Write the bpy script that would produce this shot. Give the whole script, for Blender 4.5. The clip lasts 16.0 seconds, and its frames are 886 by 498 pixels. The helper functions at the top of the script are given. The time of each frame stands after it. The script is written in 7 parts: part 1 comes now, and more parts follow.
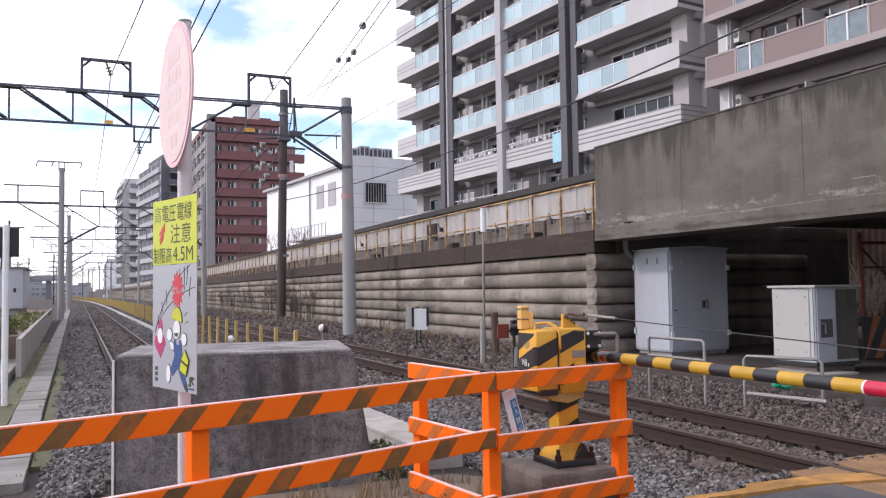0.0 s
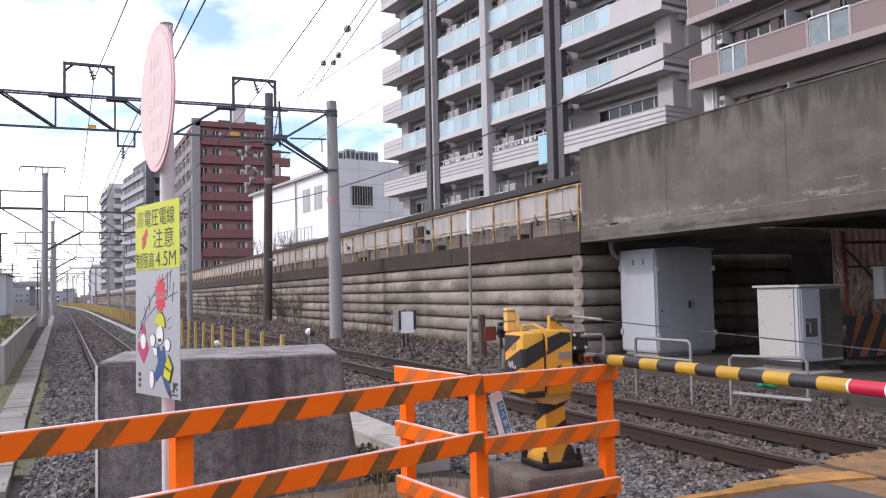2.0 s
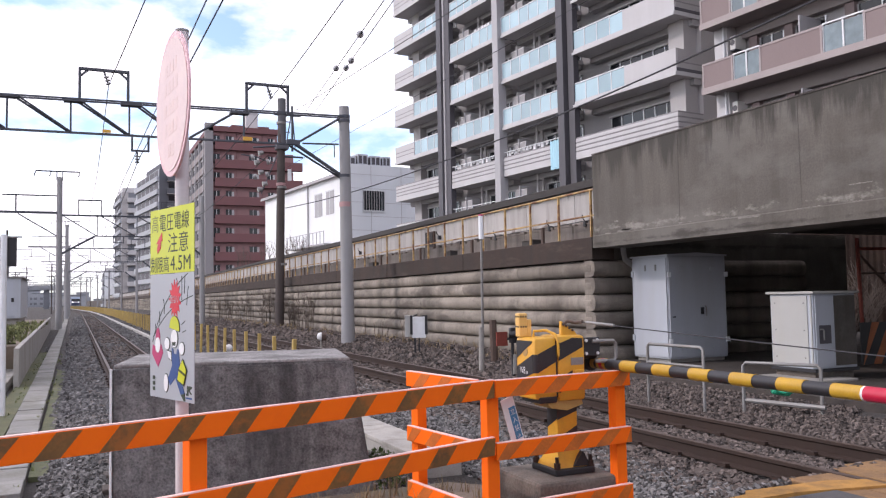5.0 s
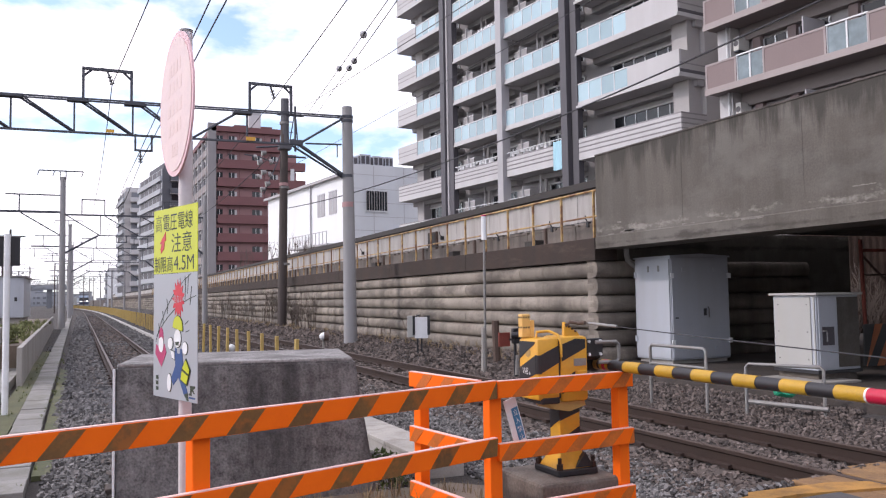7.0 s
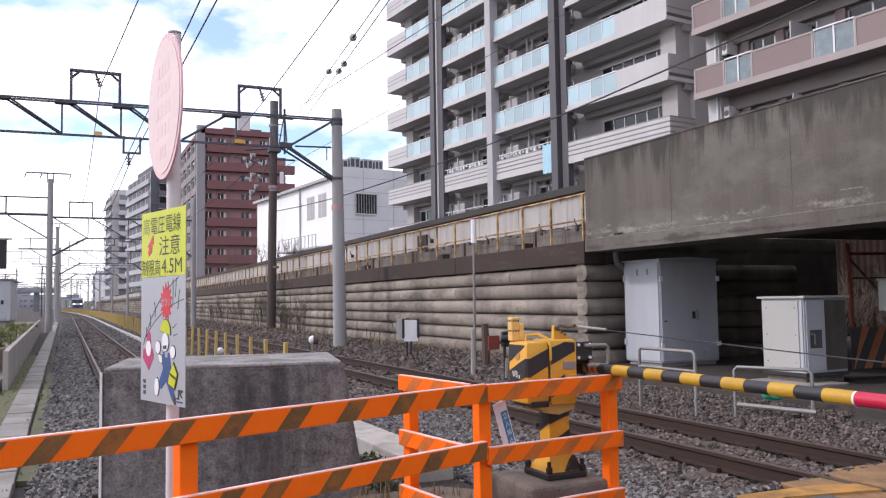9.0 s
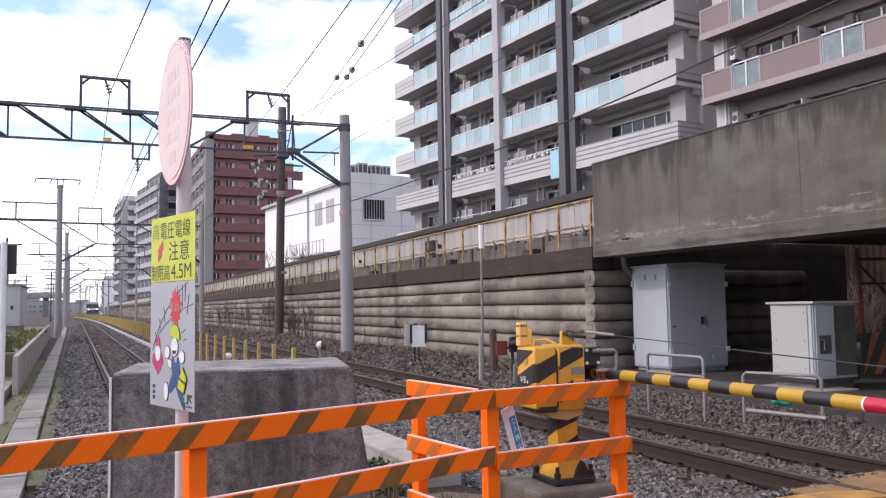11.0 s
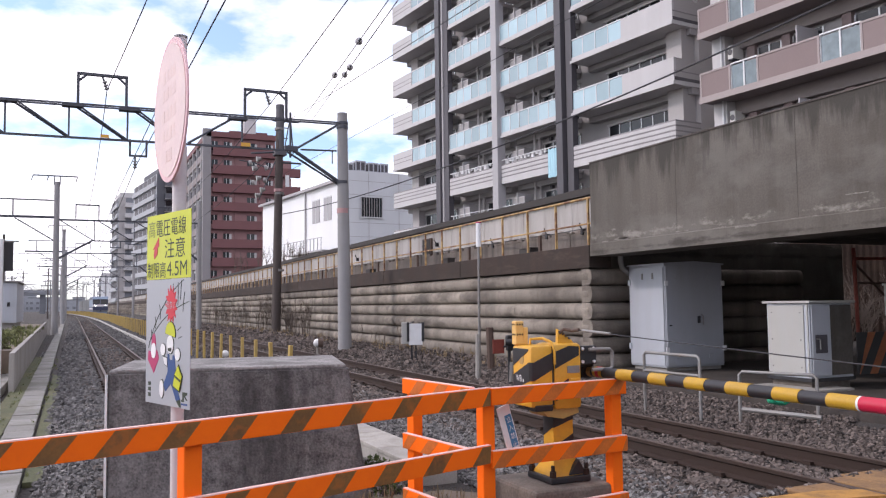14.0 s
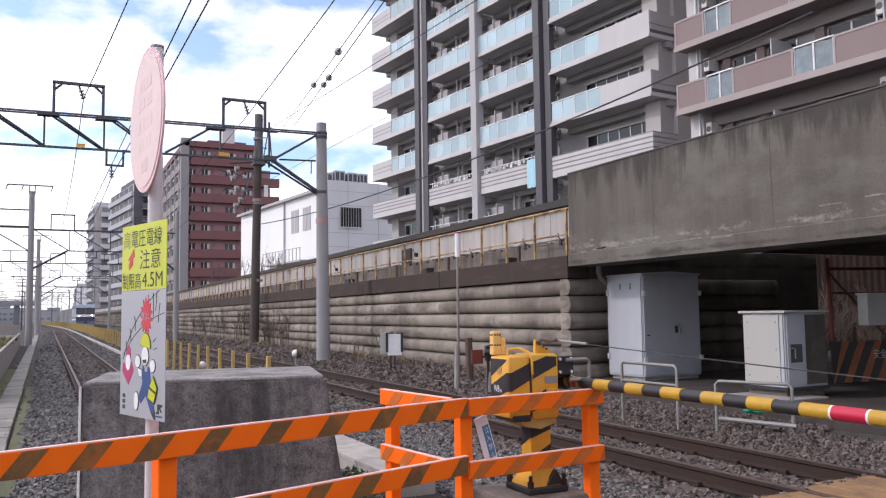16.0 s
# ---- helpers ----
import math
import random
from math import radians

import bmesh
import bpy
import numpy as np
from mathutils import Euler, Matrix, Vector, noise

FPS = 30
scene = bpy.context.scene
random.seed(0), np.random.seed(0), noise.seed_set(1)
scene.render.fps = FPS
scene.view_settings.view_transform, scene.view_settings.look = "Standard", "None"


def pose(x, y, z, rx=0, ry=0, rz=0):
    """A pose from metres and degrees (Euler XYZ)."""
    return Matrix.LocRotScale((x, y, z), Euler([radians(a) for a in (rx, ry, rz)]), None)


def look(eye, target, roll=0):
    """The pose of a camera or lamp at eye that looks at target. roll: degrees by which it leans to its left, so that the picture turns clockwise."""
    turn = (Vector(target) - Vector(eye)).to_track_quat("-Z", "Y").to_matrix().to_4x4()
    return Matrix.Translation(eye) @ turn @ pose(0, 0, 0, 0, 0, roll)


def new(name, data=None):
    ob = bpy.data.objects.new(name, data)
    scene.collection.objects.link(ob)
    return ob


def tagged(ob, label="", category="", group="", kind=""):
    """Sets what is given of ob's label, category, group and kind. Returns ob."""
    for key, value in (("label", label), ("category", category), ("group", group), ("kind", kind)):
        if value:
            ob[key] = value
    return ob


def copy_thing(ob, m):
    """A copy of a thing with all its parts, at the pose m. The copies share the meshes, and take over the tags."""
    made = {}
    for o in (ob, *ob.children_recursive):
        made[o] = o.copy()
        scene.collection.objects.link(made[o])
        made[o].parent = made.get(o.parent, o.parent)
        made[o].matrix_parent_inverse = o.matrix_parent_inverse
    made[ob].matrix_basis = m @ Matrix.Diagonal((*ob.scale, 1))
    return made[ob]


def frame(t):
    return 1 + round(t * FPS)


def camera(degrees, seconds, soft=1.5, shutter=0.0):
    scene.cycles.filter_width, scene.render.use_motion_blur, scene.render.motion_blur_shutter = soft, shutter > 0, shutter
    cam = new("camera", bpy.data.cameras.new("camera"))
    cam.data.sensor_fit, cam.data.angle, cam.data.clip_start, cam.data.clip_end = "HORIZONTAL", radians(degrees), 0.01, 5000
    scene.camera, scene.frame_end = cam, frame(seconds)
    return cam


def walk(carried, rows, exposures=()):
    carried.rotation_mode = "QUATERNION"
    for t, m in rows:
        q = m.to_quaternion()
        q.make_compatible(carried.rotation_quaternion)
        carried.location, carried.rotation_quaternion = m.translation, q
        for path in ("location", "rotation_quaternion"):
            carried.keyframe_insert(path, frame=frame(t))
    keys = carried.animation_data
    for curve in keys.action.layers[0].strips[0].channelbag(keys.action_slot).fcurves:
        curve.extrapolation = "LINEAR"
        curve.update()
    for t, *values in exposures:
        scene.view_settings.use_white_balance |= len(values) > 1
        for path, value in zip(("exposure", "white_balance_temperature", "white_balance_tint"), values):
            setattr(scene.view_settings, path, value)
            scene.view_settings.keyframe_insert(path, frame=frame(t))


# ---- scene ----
cam = camera(57.0, 16.0, soft=1.2)
PATH = [
    (0, (-0.002, -0.006, 1.42), (0.813, 1.818, 1.518), -0.8),
    (0.5, (0.005, 0.004, 1.419), (0.82, 1.828, 1.519), -1.0),
    (1, (0.005, 0.002, 1.421), (0.833, 1.82, 1.522), -1.1),
    (1.5, (0.013, 0.007, 1.42), (0.853, 1.819, 1.522), -1.1),
    (2, (0.013, 0.005, 1.42), (0.857, 1.815, 1.524), -1.3),
    (2.5, (0.007, -0.002, 1.419), (0.847, 1.81, 1.527), -1.3),
    (3, (0.005, -0.006, 1.42), (0.837, 1.809, 1.532), -1.3),
    (3.5, (0.004, -0.009, 1.421), (0.828, 1.809, 1.535), -1.3),
    (4, (0.003, -0.009, 1.42), (0.826, 1.81, 1.537), -1.2),
    (6.5, (-0.001, -0.004, 1.42), (0.812, 1.819, 1.536), -0.9),
    (7, (-0.002, -0.006, 1.421), (0.811, 1.818, 1.539), -0.9),
    (7.5, (0.0, -0.003, 1.422), (0.819, 1.818, 1.541), -0.9),
    (8, (0.002, 0.0, 1.422), (0.827, 1.818, 1.542), -0.9),
    (8.5, (0.002, 0.002, 1.423), (0.833, 1.817, 1.546), -0.9),
    (9, (0.002, 0.001, 1.423), (0.838, 1.814, 1.548), -0.9),
    (11.5, (-0.006, -0.01, 1.421), (0.811, 1.81, 1.564), -0.9),
    (12, (-0.007, -0.022, 1.423), (0.816, 1.795, 1.569), -0.9),
    (12.5, (-0.001, -0.015, 1.421), (0.829, 1.799, 1.561), -0.9),
    (13, (-0.001, -0.007, 1.419), (0.837, 1.804, 1.558), -0.7),
    (13.5, (0.003, -0.005, 1.419), (0.843, 1.804, 1.557), -0.6),
    (14, (0.003, -0.01, 1.422), (0.827, 1.807, 1.556), -0.7),
    (14.5, (0.001, -0.005, 1.421), (0.806, 1.821, 1.557), -0.7),
    (15, (0.0, 0.006, 1.418), (0.792, 1.837, 1.556), -0.7),
    (15.5, (-0.014, -0.014, 1.419), (0.809, 1.803, 1.563), -0.7),
    (16, (0.01, -0.022, 1.425), (0.879, 1.772, 1.583), -0.8),
]
walk(cam, [(t, look(eye, target, roll)) for t, eye, target, roll in PATH], exposures=[(0, 0.05, 6550, 23), (8, 0.01, 6550, 23), (12.5, -0.01, 6550, 23), (16, -0.07, 6550, 23)])

# ---- world, sun, exposure ----
SUN_DIR = Vector((-0.78, 0.30, 0.62)).normalized()
world = bpy.data.worlds.new("world")
scene.world = world
world.use_nodes = True
wn, wl = world.node_tree.nodes, world.node_tree.links
wn.clear()
w_out = wn.new("ShaderNodeOutputWorld")
w_bg = wn.new("ShaderNodeBackground")
w_sky = wn.new("ShaderNodeTexSky")
w_sky.sky_type = "NISHITA"
w_sky.sun_disc = False
w_sky.sun_elevation = math.asin(SUN_DIR.z)
w_sky.sun_rotation = math.atan2(SUN_DIR.x, SUN_DIR.y)
w_sky.air_density, w_sky.dust_density, w_sky.ozone_density = 1.0, 1.5, 1.0
w_co = wn.new("ShaderNodeTexCoord")
w_map = wn.new("ShaderNodeMapping")
w_map.inputs["Scale"].default_value = (1.0, 1.0, 2.2)
w_map.inputs["Location"].default_value = (0.35, 0.2, 0.1)
w_noise = wn.new("ShaderNodeTexNoise")
w_noise.inputs["Scale"].default_value = 3.4
w_noise.inputs["Detail"].default_value = 7.0
w_noise.inputs["Roughness"].default_value = 0.55
w_ramp = wn.new("ShaderNodeValToRGB")
w_ramp.color_ramp.elements[0].position = 0.40
w_ramp.color_ramp.elements[0].color = (0.10, 0.10, 0.10, 1)
w_ramp.color_ramp.elements[1].position = 0.525
w_mix = wn.new("ShaderNodeMix")
w_mix.data_type = "RGBA"
w_mix.inputs["B"].default_value = (13.2, 13.5, 13.9, 1)
w_bg.inputs["Strength"].default_value = 0.12
wl.new(w_co.outputs["Generated"], w_map.inputs["Vector"])
wl.new(w_map.outputs["Vector"], w_noise.inputs["Vector"])
wl.new(w_noise.outputs["Fac"], w_ramp.inputs["Fac"])
wl.new(w_ramp.outputs["Color"], w_mix.inputs["Factor"])
w_tone = wn.new("ShaderNodeMix")
w_tone.data_type, w_tone.blend_type = "RGBA", "MULTIPLY"
w_tone.inputs["Factor"].default_value = 1.0
w_tone.inputs["B"].default_value = (1.55, 2.0, 2.15, 1)
wl.new(w_sky.outputs["Color"], w_tone.inputs["A"])
wl.new(w_tone.outputs["Result"], w_mix.inputs["A"])
wl.new(w_mix.outputs["Result"], w_bg.inputs["Color"])
wl.new(w_bg.outputs["Background"], w_out.inputs["Surface"])
sun = new("sun", bpy.data.lights.new("sun", "SUN"))
sun.data.energy = 1.55
sun.data.angle = radians(3.0)
sun.data.color = (1.0, 0.95, 0.88)
sun.matrix_world = look(SUN_DIR * 50, (0, 0, 0))
scene.view_settings.exposure = 0.0


# ---- materials ----
def mat(name, base, rough=0.7, metal=0.0, vary=0.15, scale=4.0, fine=60.0, bump=0.2, dirt=None, dirt_amount=0.5,
        dirt_scale=1.2, streak=False, spec=0.5, per_object=0.0, per_island=0.0, dist=0.01,
        blotch=None, blotch_amount=0.6, blotch_scale=(1, 1, 1), blotch_from=0.5, belts=()):
    """Procedural surface: base colour varied at two scales, dirt patches or downward streaks, fine relief."""
    m = bpy.data.materials.new(name)
    m.use_nodes = True
    n, l = m.node_tree.nodes, m.node_tree.links
    b = n["Principled BSDF"]
    b.inputs["Metallic"].default_value = metal
    b.inputs["Specular IOR Level"].default_value = spec
    co = n.new("ShaderNodeNewGeometry")
    big = n.new("ShaderNodeTexNoise")
    big.inputs["Scale"].default_value = scale
    big.inputs["Detail"].default_value = 5
    small = n.new("ShaderNodeTexNoise")
    small.inputs["Scale"].default_value = fine
    small.inputs["Detail"].default_value = 4
    l.new(co.outputs["Position"], big.inputs["Vector"])
    l.new(co.outputs["Position"], small.inputs["Vector"])
    mixn = n.new("ShaderNodeMath")
    mixn.operation = "ADD"
    l.new(big.outputs["Fac"], mixn.inputs[0])
    l.new(small.outputs["Fac"], mixn.inputs[1])
    rng = n.new("ShaderNodeMapRange")
    rng.inputs["From Min"].default_value, rng.inputs["From Max"].default_value = 0.6, 1.4
    rng.inputs["To Min"].default_value, rng.inputs["To Max"].default_value = 1 - vary, 1 + vary
    l.new(mixn.outputs[0], rng.inputs["Value"])
    val = rng.outputs["Result"]
    for amount, node, out in ((per_object, "ShaderNodeObjectInfo", "Random"), (per_island, "ShaderNodeNewGeometry", "Random Per Island")):
        if amount:
            info = n.new(node)
            r2 = n.new("ShaderNodeMapRange")
            r2.inputs["To Min"].default_value, r2.inputs["To Max"].default_value = 1 - amount, 1 + amount
            l.new(info.outputs[out], r2.inputs["Value"])
            mul = n.new("ShaderNodeMath")
            mul.operation = "MULTIPLY"
            l.new(val, mul.inputs[0])
            l.new(r2.outputs["Result"], mul.inputs[1])
            val = mul.outputs[0]
    tint = n.new("ShaderNodeMix")
    tint.data_type, tint.blend_type = "RGBA", "MULTIPLY"
    tint.inputs["Factor"].default_value = 1
    tint.inputs["A"].default_value = (*base, 1)
    l.new(val, tint.inputs["B"])
    colour = tint.outputs["Result"]
    layers = []
    if dirt:
        layers.append((dirt, dirt_amount, [dirt_scale * a for a in ((1, 1, 0.12) if streak else (1, 1, 1))], 0.45, 0.70))
    if blotch:
        layers.append((blotch, blotch_amount, blotch_scale, blotch_from, blotch_from + 0.12))
    for tone, amount, size, lo, hi in layers:
        mp = n.new("ShaderNodeMapping")
        mp.inputs["Scale"].default_value = size
        dn = n.new("ShaderNodeTexNoise")
        dn.inputs["Scale"].default_value = 1.0
        dn.inputs["Detail"].default_value = 7
        dn.inputs["Roughness"].default_value = 0.62
        l.new(co.outputs["Position"], mp.inputs["Vector"])
        l.new(mp.outputs["Vector"], dn.inputs["Vector"])
        rp = n.new("ShaderNodeMapRange")
        rp.inputs["From Min"].default_value, rp.inputs["From Max"].default_value = lo, hi
        rp.inputs["To Max"].default_value = amount
        l.new(dn.outputs["Fac"], rp.inputs["Value"])
        dm = n.new("ShaderNodeMix")
        dm.data_type = "RGBA"
        dm.inputs["B"].default_value = (*tone, 1)
        l.new(rp.outputs["Result"], dm.inputs["Factor"])
        l.new(colour, dm.inputs["A"])
        colour = dm.outputs["Result"]
    # stains and darker bands that keep to a level: (colour, amount, noise scale, level, half height, threshold)
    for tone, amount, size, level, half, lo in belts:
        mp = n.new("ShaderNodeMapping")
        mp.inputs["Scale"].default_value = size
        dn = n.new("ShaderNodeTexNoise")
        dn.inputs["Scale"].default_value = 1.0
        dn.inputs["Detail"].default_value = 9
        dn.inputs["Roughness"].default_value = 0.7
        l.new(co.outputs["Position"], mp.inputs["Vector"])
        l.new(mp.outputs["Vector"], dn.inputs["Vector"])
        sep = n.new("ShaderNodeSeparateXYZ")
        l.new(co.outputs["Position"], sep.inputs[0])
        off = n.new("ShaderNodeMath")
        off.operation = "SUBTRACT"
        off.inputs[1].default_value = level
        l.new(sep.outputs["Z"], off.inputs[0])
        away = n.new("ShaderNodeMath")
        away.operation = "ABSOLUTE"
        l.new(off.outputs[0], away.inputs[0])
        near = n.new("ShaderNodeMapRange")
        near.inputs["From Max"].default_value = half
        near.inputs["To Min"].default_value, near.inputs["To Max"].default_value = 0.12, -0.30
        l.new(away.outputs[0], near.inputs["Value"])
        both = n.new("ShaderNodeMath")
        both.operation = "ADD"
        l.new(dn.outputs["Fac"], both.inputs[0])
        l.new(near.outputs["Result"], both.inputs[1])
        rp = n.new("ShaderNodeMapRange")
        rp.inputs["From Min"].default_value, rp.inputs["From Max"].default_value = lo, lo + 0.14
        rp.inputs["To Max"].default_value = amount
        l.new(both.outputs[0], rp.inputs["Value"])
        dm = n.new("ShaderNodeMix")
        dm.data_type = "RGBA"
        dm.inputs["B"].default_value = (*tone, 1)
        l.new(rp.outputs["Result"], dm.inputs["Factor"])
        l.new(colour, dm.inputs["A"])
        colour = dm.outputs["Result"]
    l.new(colour, b.inputs["Base Color"])
    rr = n.new("ShaderNodeMapRange")
    rr.inputs["To Min"].default_value, rr.inputs["To Max"].default_value = max(rough - 0.12, 0.03), min(rough + 0.12, 1)
    l.new(big.outputs["Fac"], rr.inputs["Value"])
    l.new(rr.outputs["Result"], b.inputs["Roughness"])
    if bump:
        bp = n.new("ShaderNodeBump")
        bp.inputs["Strength"].default_value = bump
        bp.inputs["Distance"].default_value = dist
        l.new(small.outputs["Fac"], bp.inputs["Height"])
        l.new(bp.outputs["Normal"], b.inputs["Normal"])
    return m


def glow(name, colour, strength):
    m = bpy.data.materials.new(name)
    m.use_nodes = True
    b = m.node_tree.nodes["Principled BSDF"]
    b.inputs["Base Color"].default_value = (*colour, 1)
    b.inputs["Emission Color"].default_value = (*colour, 1)
    b.inputs["Emission Strength"].default_value = strength
    return m


M = {}
# Bed darker than its stones: shade in the gaps put into the colour.
M["ballast"] = mat("ballast_bed", (0.055, 0.048, 0.044), 0.95, vary=0.35, scale=1.0, fine=28, bump=1.0, dist=0.04, dirt=(0.06, 0.042, 0.03), dirt_amount=0.6, dirt_scale=0.5)
M["stone"] = mat("ballast_stone", (0.148, 0.14, 0.136), 0.9, vary=0.2, scale=8, fine=90, bump=0.4, per_island=0.75)
M["stone_far"] = mat("distant_ballast_stone", (0.115, 0.11, 0.11), 0.9, vary=0.2, scale=8, fine=40, bump=0.4, per_island=0.5)
M["stone_brown"] = mat("ballast_stone_rusty", (0.108, 0.086, 0.076), 0.9, vary=0.2, scale=8, fine=90, bump=0.4, per_island=0.75)
M["asphalt"] = mat("asphalt", (0.075, 0.075, 0.08), 0.85, vary=0.25, scale=2, fine=120, bump=0.5, dirt=(0.16, 0.14, 0.12), dirt_amount=0.4)
M["earth"] = mat("dry_earth", (0.19, 0.145, 0.112), 0.95, vary=0.3, scale=2, fine=40, bump=0.6, dirt=(0.10, 0.11, 0.05), dirt_amount=0.5)
M["rail"] = mat("rail_rust", (0.038, 0.021, 0.015), 0.75, metal=0.15, vary=0.25, scale=3, fine=80, bump=0.2)
M["rail_top"] = mat("rail_running_face", (0.125, 0.092, 0.078), 0.55, metal=0.4, vary=0.15, scale=3, fine=80, bump=0.05)
M["sleeper"] = mat("sleeper_concrete", (0.085, 0.066, 0.056), 0.9, vary=0.25, scale=5, fine=60, bump=0.4)
M["wood"] = mat("crossing_timber", (0.27, 0.155, 0.07), 0.85, vary=0.25, scale=3, fine=50, bump=0.4, dirt=(0.12, 0.07, 0.05), dirt_amount=0.7, dirt_scale=4)
M["line"] = mat("worn_yellow_line", (0.40, 0.255, 0.09), 0.8, vary=0.2, scale=6, fine=60, bump=0.3, dirt=(0.12, 0.10, 0.08), dirt_amount=0.8, dirt_scale=7)
M["concrete"] = mat("concrete", (0.34, 0.32, 0.295), 0.85, vary=0.16, scale=1.5, fine=45, bump=0.35, dirt=(0.17, 0.15, 0.13), dirt_amount=0.55, dirt_scale=1.6, streak=True)
M["roll"] = mat("weathered_concrete_roll", (0.262, 0.226, 0.188), 0.9, vary=0.26, scale=1.2, fine=40, bump=0.4, dirt=(0.075, 0.06, 0.05), dirt_amount=0.8, dirt_scale=1.1, streak=True, per_object=0.28, blotch=(0.10, 0.082, 0.07), blotch_amount=0.75, blotch_scale=(0.5, 0.5, 1.6), blotch_from=0.50)
# Belts: dark runs from the top, lime bloom, a darker strip below the ledge.
M["girder"] = mat("girder_concrete", (0.122, 0.108, 0.093), 0.88, vary=0.24, scale=1.1, fine=30, bump=0.3, dirt=(0.07, 0.061, 0.05), dirt_amount=0.75, dirt_scale=1.5, streak=True, blotch=(0.19, 0.176, 0.158), blotch_amount=0.5, blotch_scale=(1.0, 0.5, 0.9), blotch_from=0.53, belts=(((0.046, 0.041, 0.035), 0.85, (3.0, 2.6, 0.30), 4.36, 1.35, 0.46), ((0.30, 0.28, 0.25), 0.75, (2.4, 2.4, 5.0), 2.72, 0.34, 0.58), ((0.045, 0.038, 0.032), 0.75, (1.2, 1.0, 3.0), 2.44, 0.2, 0.50)))
M["efflorescence"] = mat("lime_bloom", (0.24, 0.22, 0.20), 0.9, vary=0.3, scale=6, fine=60, bump=0.4, dirt=(0.13, 0.115, 0.10), dirt_amount=0.9, dirt_scale=7)
M["dark_concrete"] = mat("stained_concrete", (0.13, 0.112, 0.10), 0.92, vary=0.35, scale=1.5, fine=40, bump=0.5, dirt=(0.035, 0.029, 0.025), dirt_amount=0.8, dirt_scale=1.6, streak=True, blotch=(0.13, 0.11, 0.095), blotch_amount=0.5, blotch_scale=(1, 0.8, 2.5), blotch_from=0.56)
M["beam"] = mat("mossy_dark_beam", (0.046, 0.029, 0.022), 0.92, vary=0.35, scale=1.5, fine=40, bump=0.5, dirt=(0.03, 0.024, 0.02), dirt_amount=0.8, dirt_scale=1.6, streak=True, blotch=(0.085, 0.058, 0.045), blotch_amount=0.6, blotch_scale=(1, 0.8, 3.5), blotch_from=0.56)
M["block"] = mat("buffer_concrete", (0.168, 0.162, 0.161), 0.92, vary=0.75, scale=13, fine=60, bump=0.7, dirt=(0.035, 0.033, 0.034), dirt_amount=0.8, dirt_scale=5, streak=True, blotch=(0.23, 0.222, 0.215), blotch_amount=0.35, blotch_scale=(3, 3, 3), blotch_from=0.54)
M["block_top"] = mat("buffer_concrete_cap", (0.25, 0.236, 0.23), 0.9, vary=0.6, scale=4, fine=40, bump=0.5, dirt=(0.10, 0.095, 0.09), dirt_amount=0.95, dirt_scale=3)
M["plinth"] = mat("plinth_concrete", (0.15, 0.128, 0.11), 0.92, vary=0.45, scale=5, fine=50, bump=0.5, dirt=(0.10, 0.08, 0.065), dirt_amount=0.7, dirt_scale=4)
M["kerb_white"] = mat("limewashed_kerb", (0.44, 0.43, 0.41), 0.9, vary=0.2, scale=2, fine=30, bump=0.3, dirt=(0.25, 0.23, 0.2), dirt_amount=0.6)
M["post_yellow"] = mat("pale_yellow_post_paint", (0.46, 0.32, 0.095), 0.6, vary=0.12, bump=0.05, dirt=(0.35, 0.24, 0.10), dirt_amount=0.5, dirt_scale=3)
# The last belt darkens the panels in streaks towards the coping.
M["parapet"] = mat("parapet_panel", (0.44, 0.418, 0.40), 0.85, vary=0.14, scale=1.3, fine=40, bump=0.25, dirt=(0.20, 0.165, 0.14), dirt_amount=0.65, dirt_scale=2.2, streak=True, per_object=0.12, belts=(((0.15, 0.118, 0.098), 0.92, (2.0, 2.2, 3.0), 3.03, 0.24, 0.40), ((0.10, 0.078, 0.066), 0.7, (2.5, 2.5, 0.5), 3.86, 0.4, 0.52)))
M["parapet_low"] = mat("parapet_lower_course", (0.165, 0.14, 0.122), 0.9, vary=0.3, scale=1.3, fine=40, bump=0.3, dirt=(0.055, 0.042, 0.035), dirt_amount=0.8, dirt_scale=2, streak=True, per_object=0.12)
M["cap"] = mat("dark_coping", (0.048, 0.042, 0.039), 0.85, vary=0.2, bump=0.2)
M["yellow_rail"] = mat("rusty_yellow_paint", (0.50, 0.33, 0.13), 0.6, vary=0.15, scale=5, fine=60, bump=0.2, dirt=(0.15, 0.06, 0.035), dirt_amount=1.0, dirt_scale=4, blotch=(0.16, 0.06, 0.03), blotch_amount=0.9, blotch_scale=(3, 3, 3), blotch_from=0.47)
M["post_rust"] = mat("rusty_post", (0.10, 0.066, 0.052), 0.85, vary=0.25, bump=0.3)
M["orange"] = mat("orange_barrier_paint", (1.0, 0.165, 0.008), 0.6, spec=0.12, vary=0.03, scale=5, fine=80, bump=0.05, dirt=(0.9, 0.13, 0.012), dirt_amount=0.3, dirt_scale=9)
# Top edges paler than the boards: bright sky light put into the colour.
M["orange_sky_lit"] = mat("sky_lit_orange_edge", (0.85, 0.56, 0.52), 0.55, vary=0.08, bump=0.05)
# Paler copy of the yellow enamel, with sunlight put into the colour.
M["yellow_sunlit"] = mat("sunlit_yellow_cover", (0.78, 0.47, 0.14), 0.5, vary=0.06, bump=0.03)
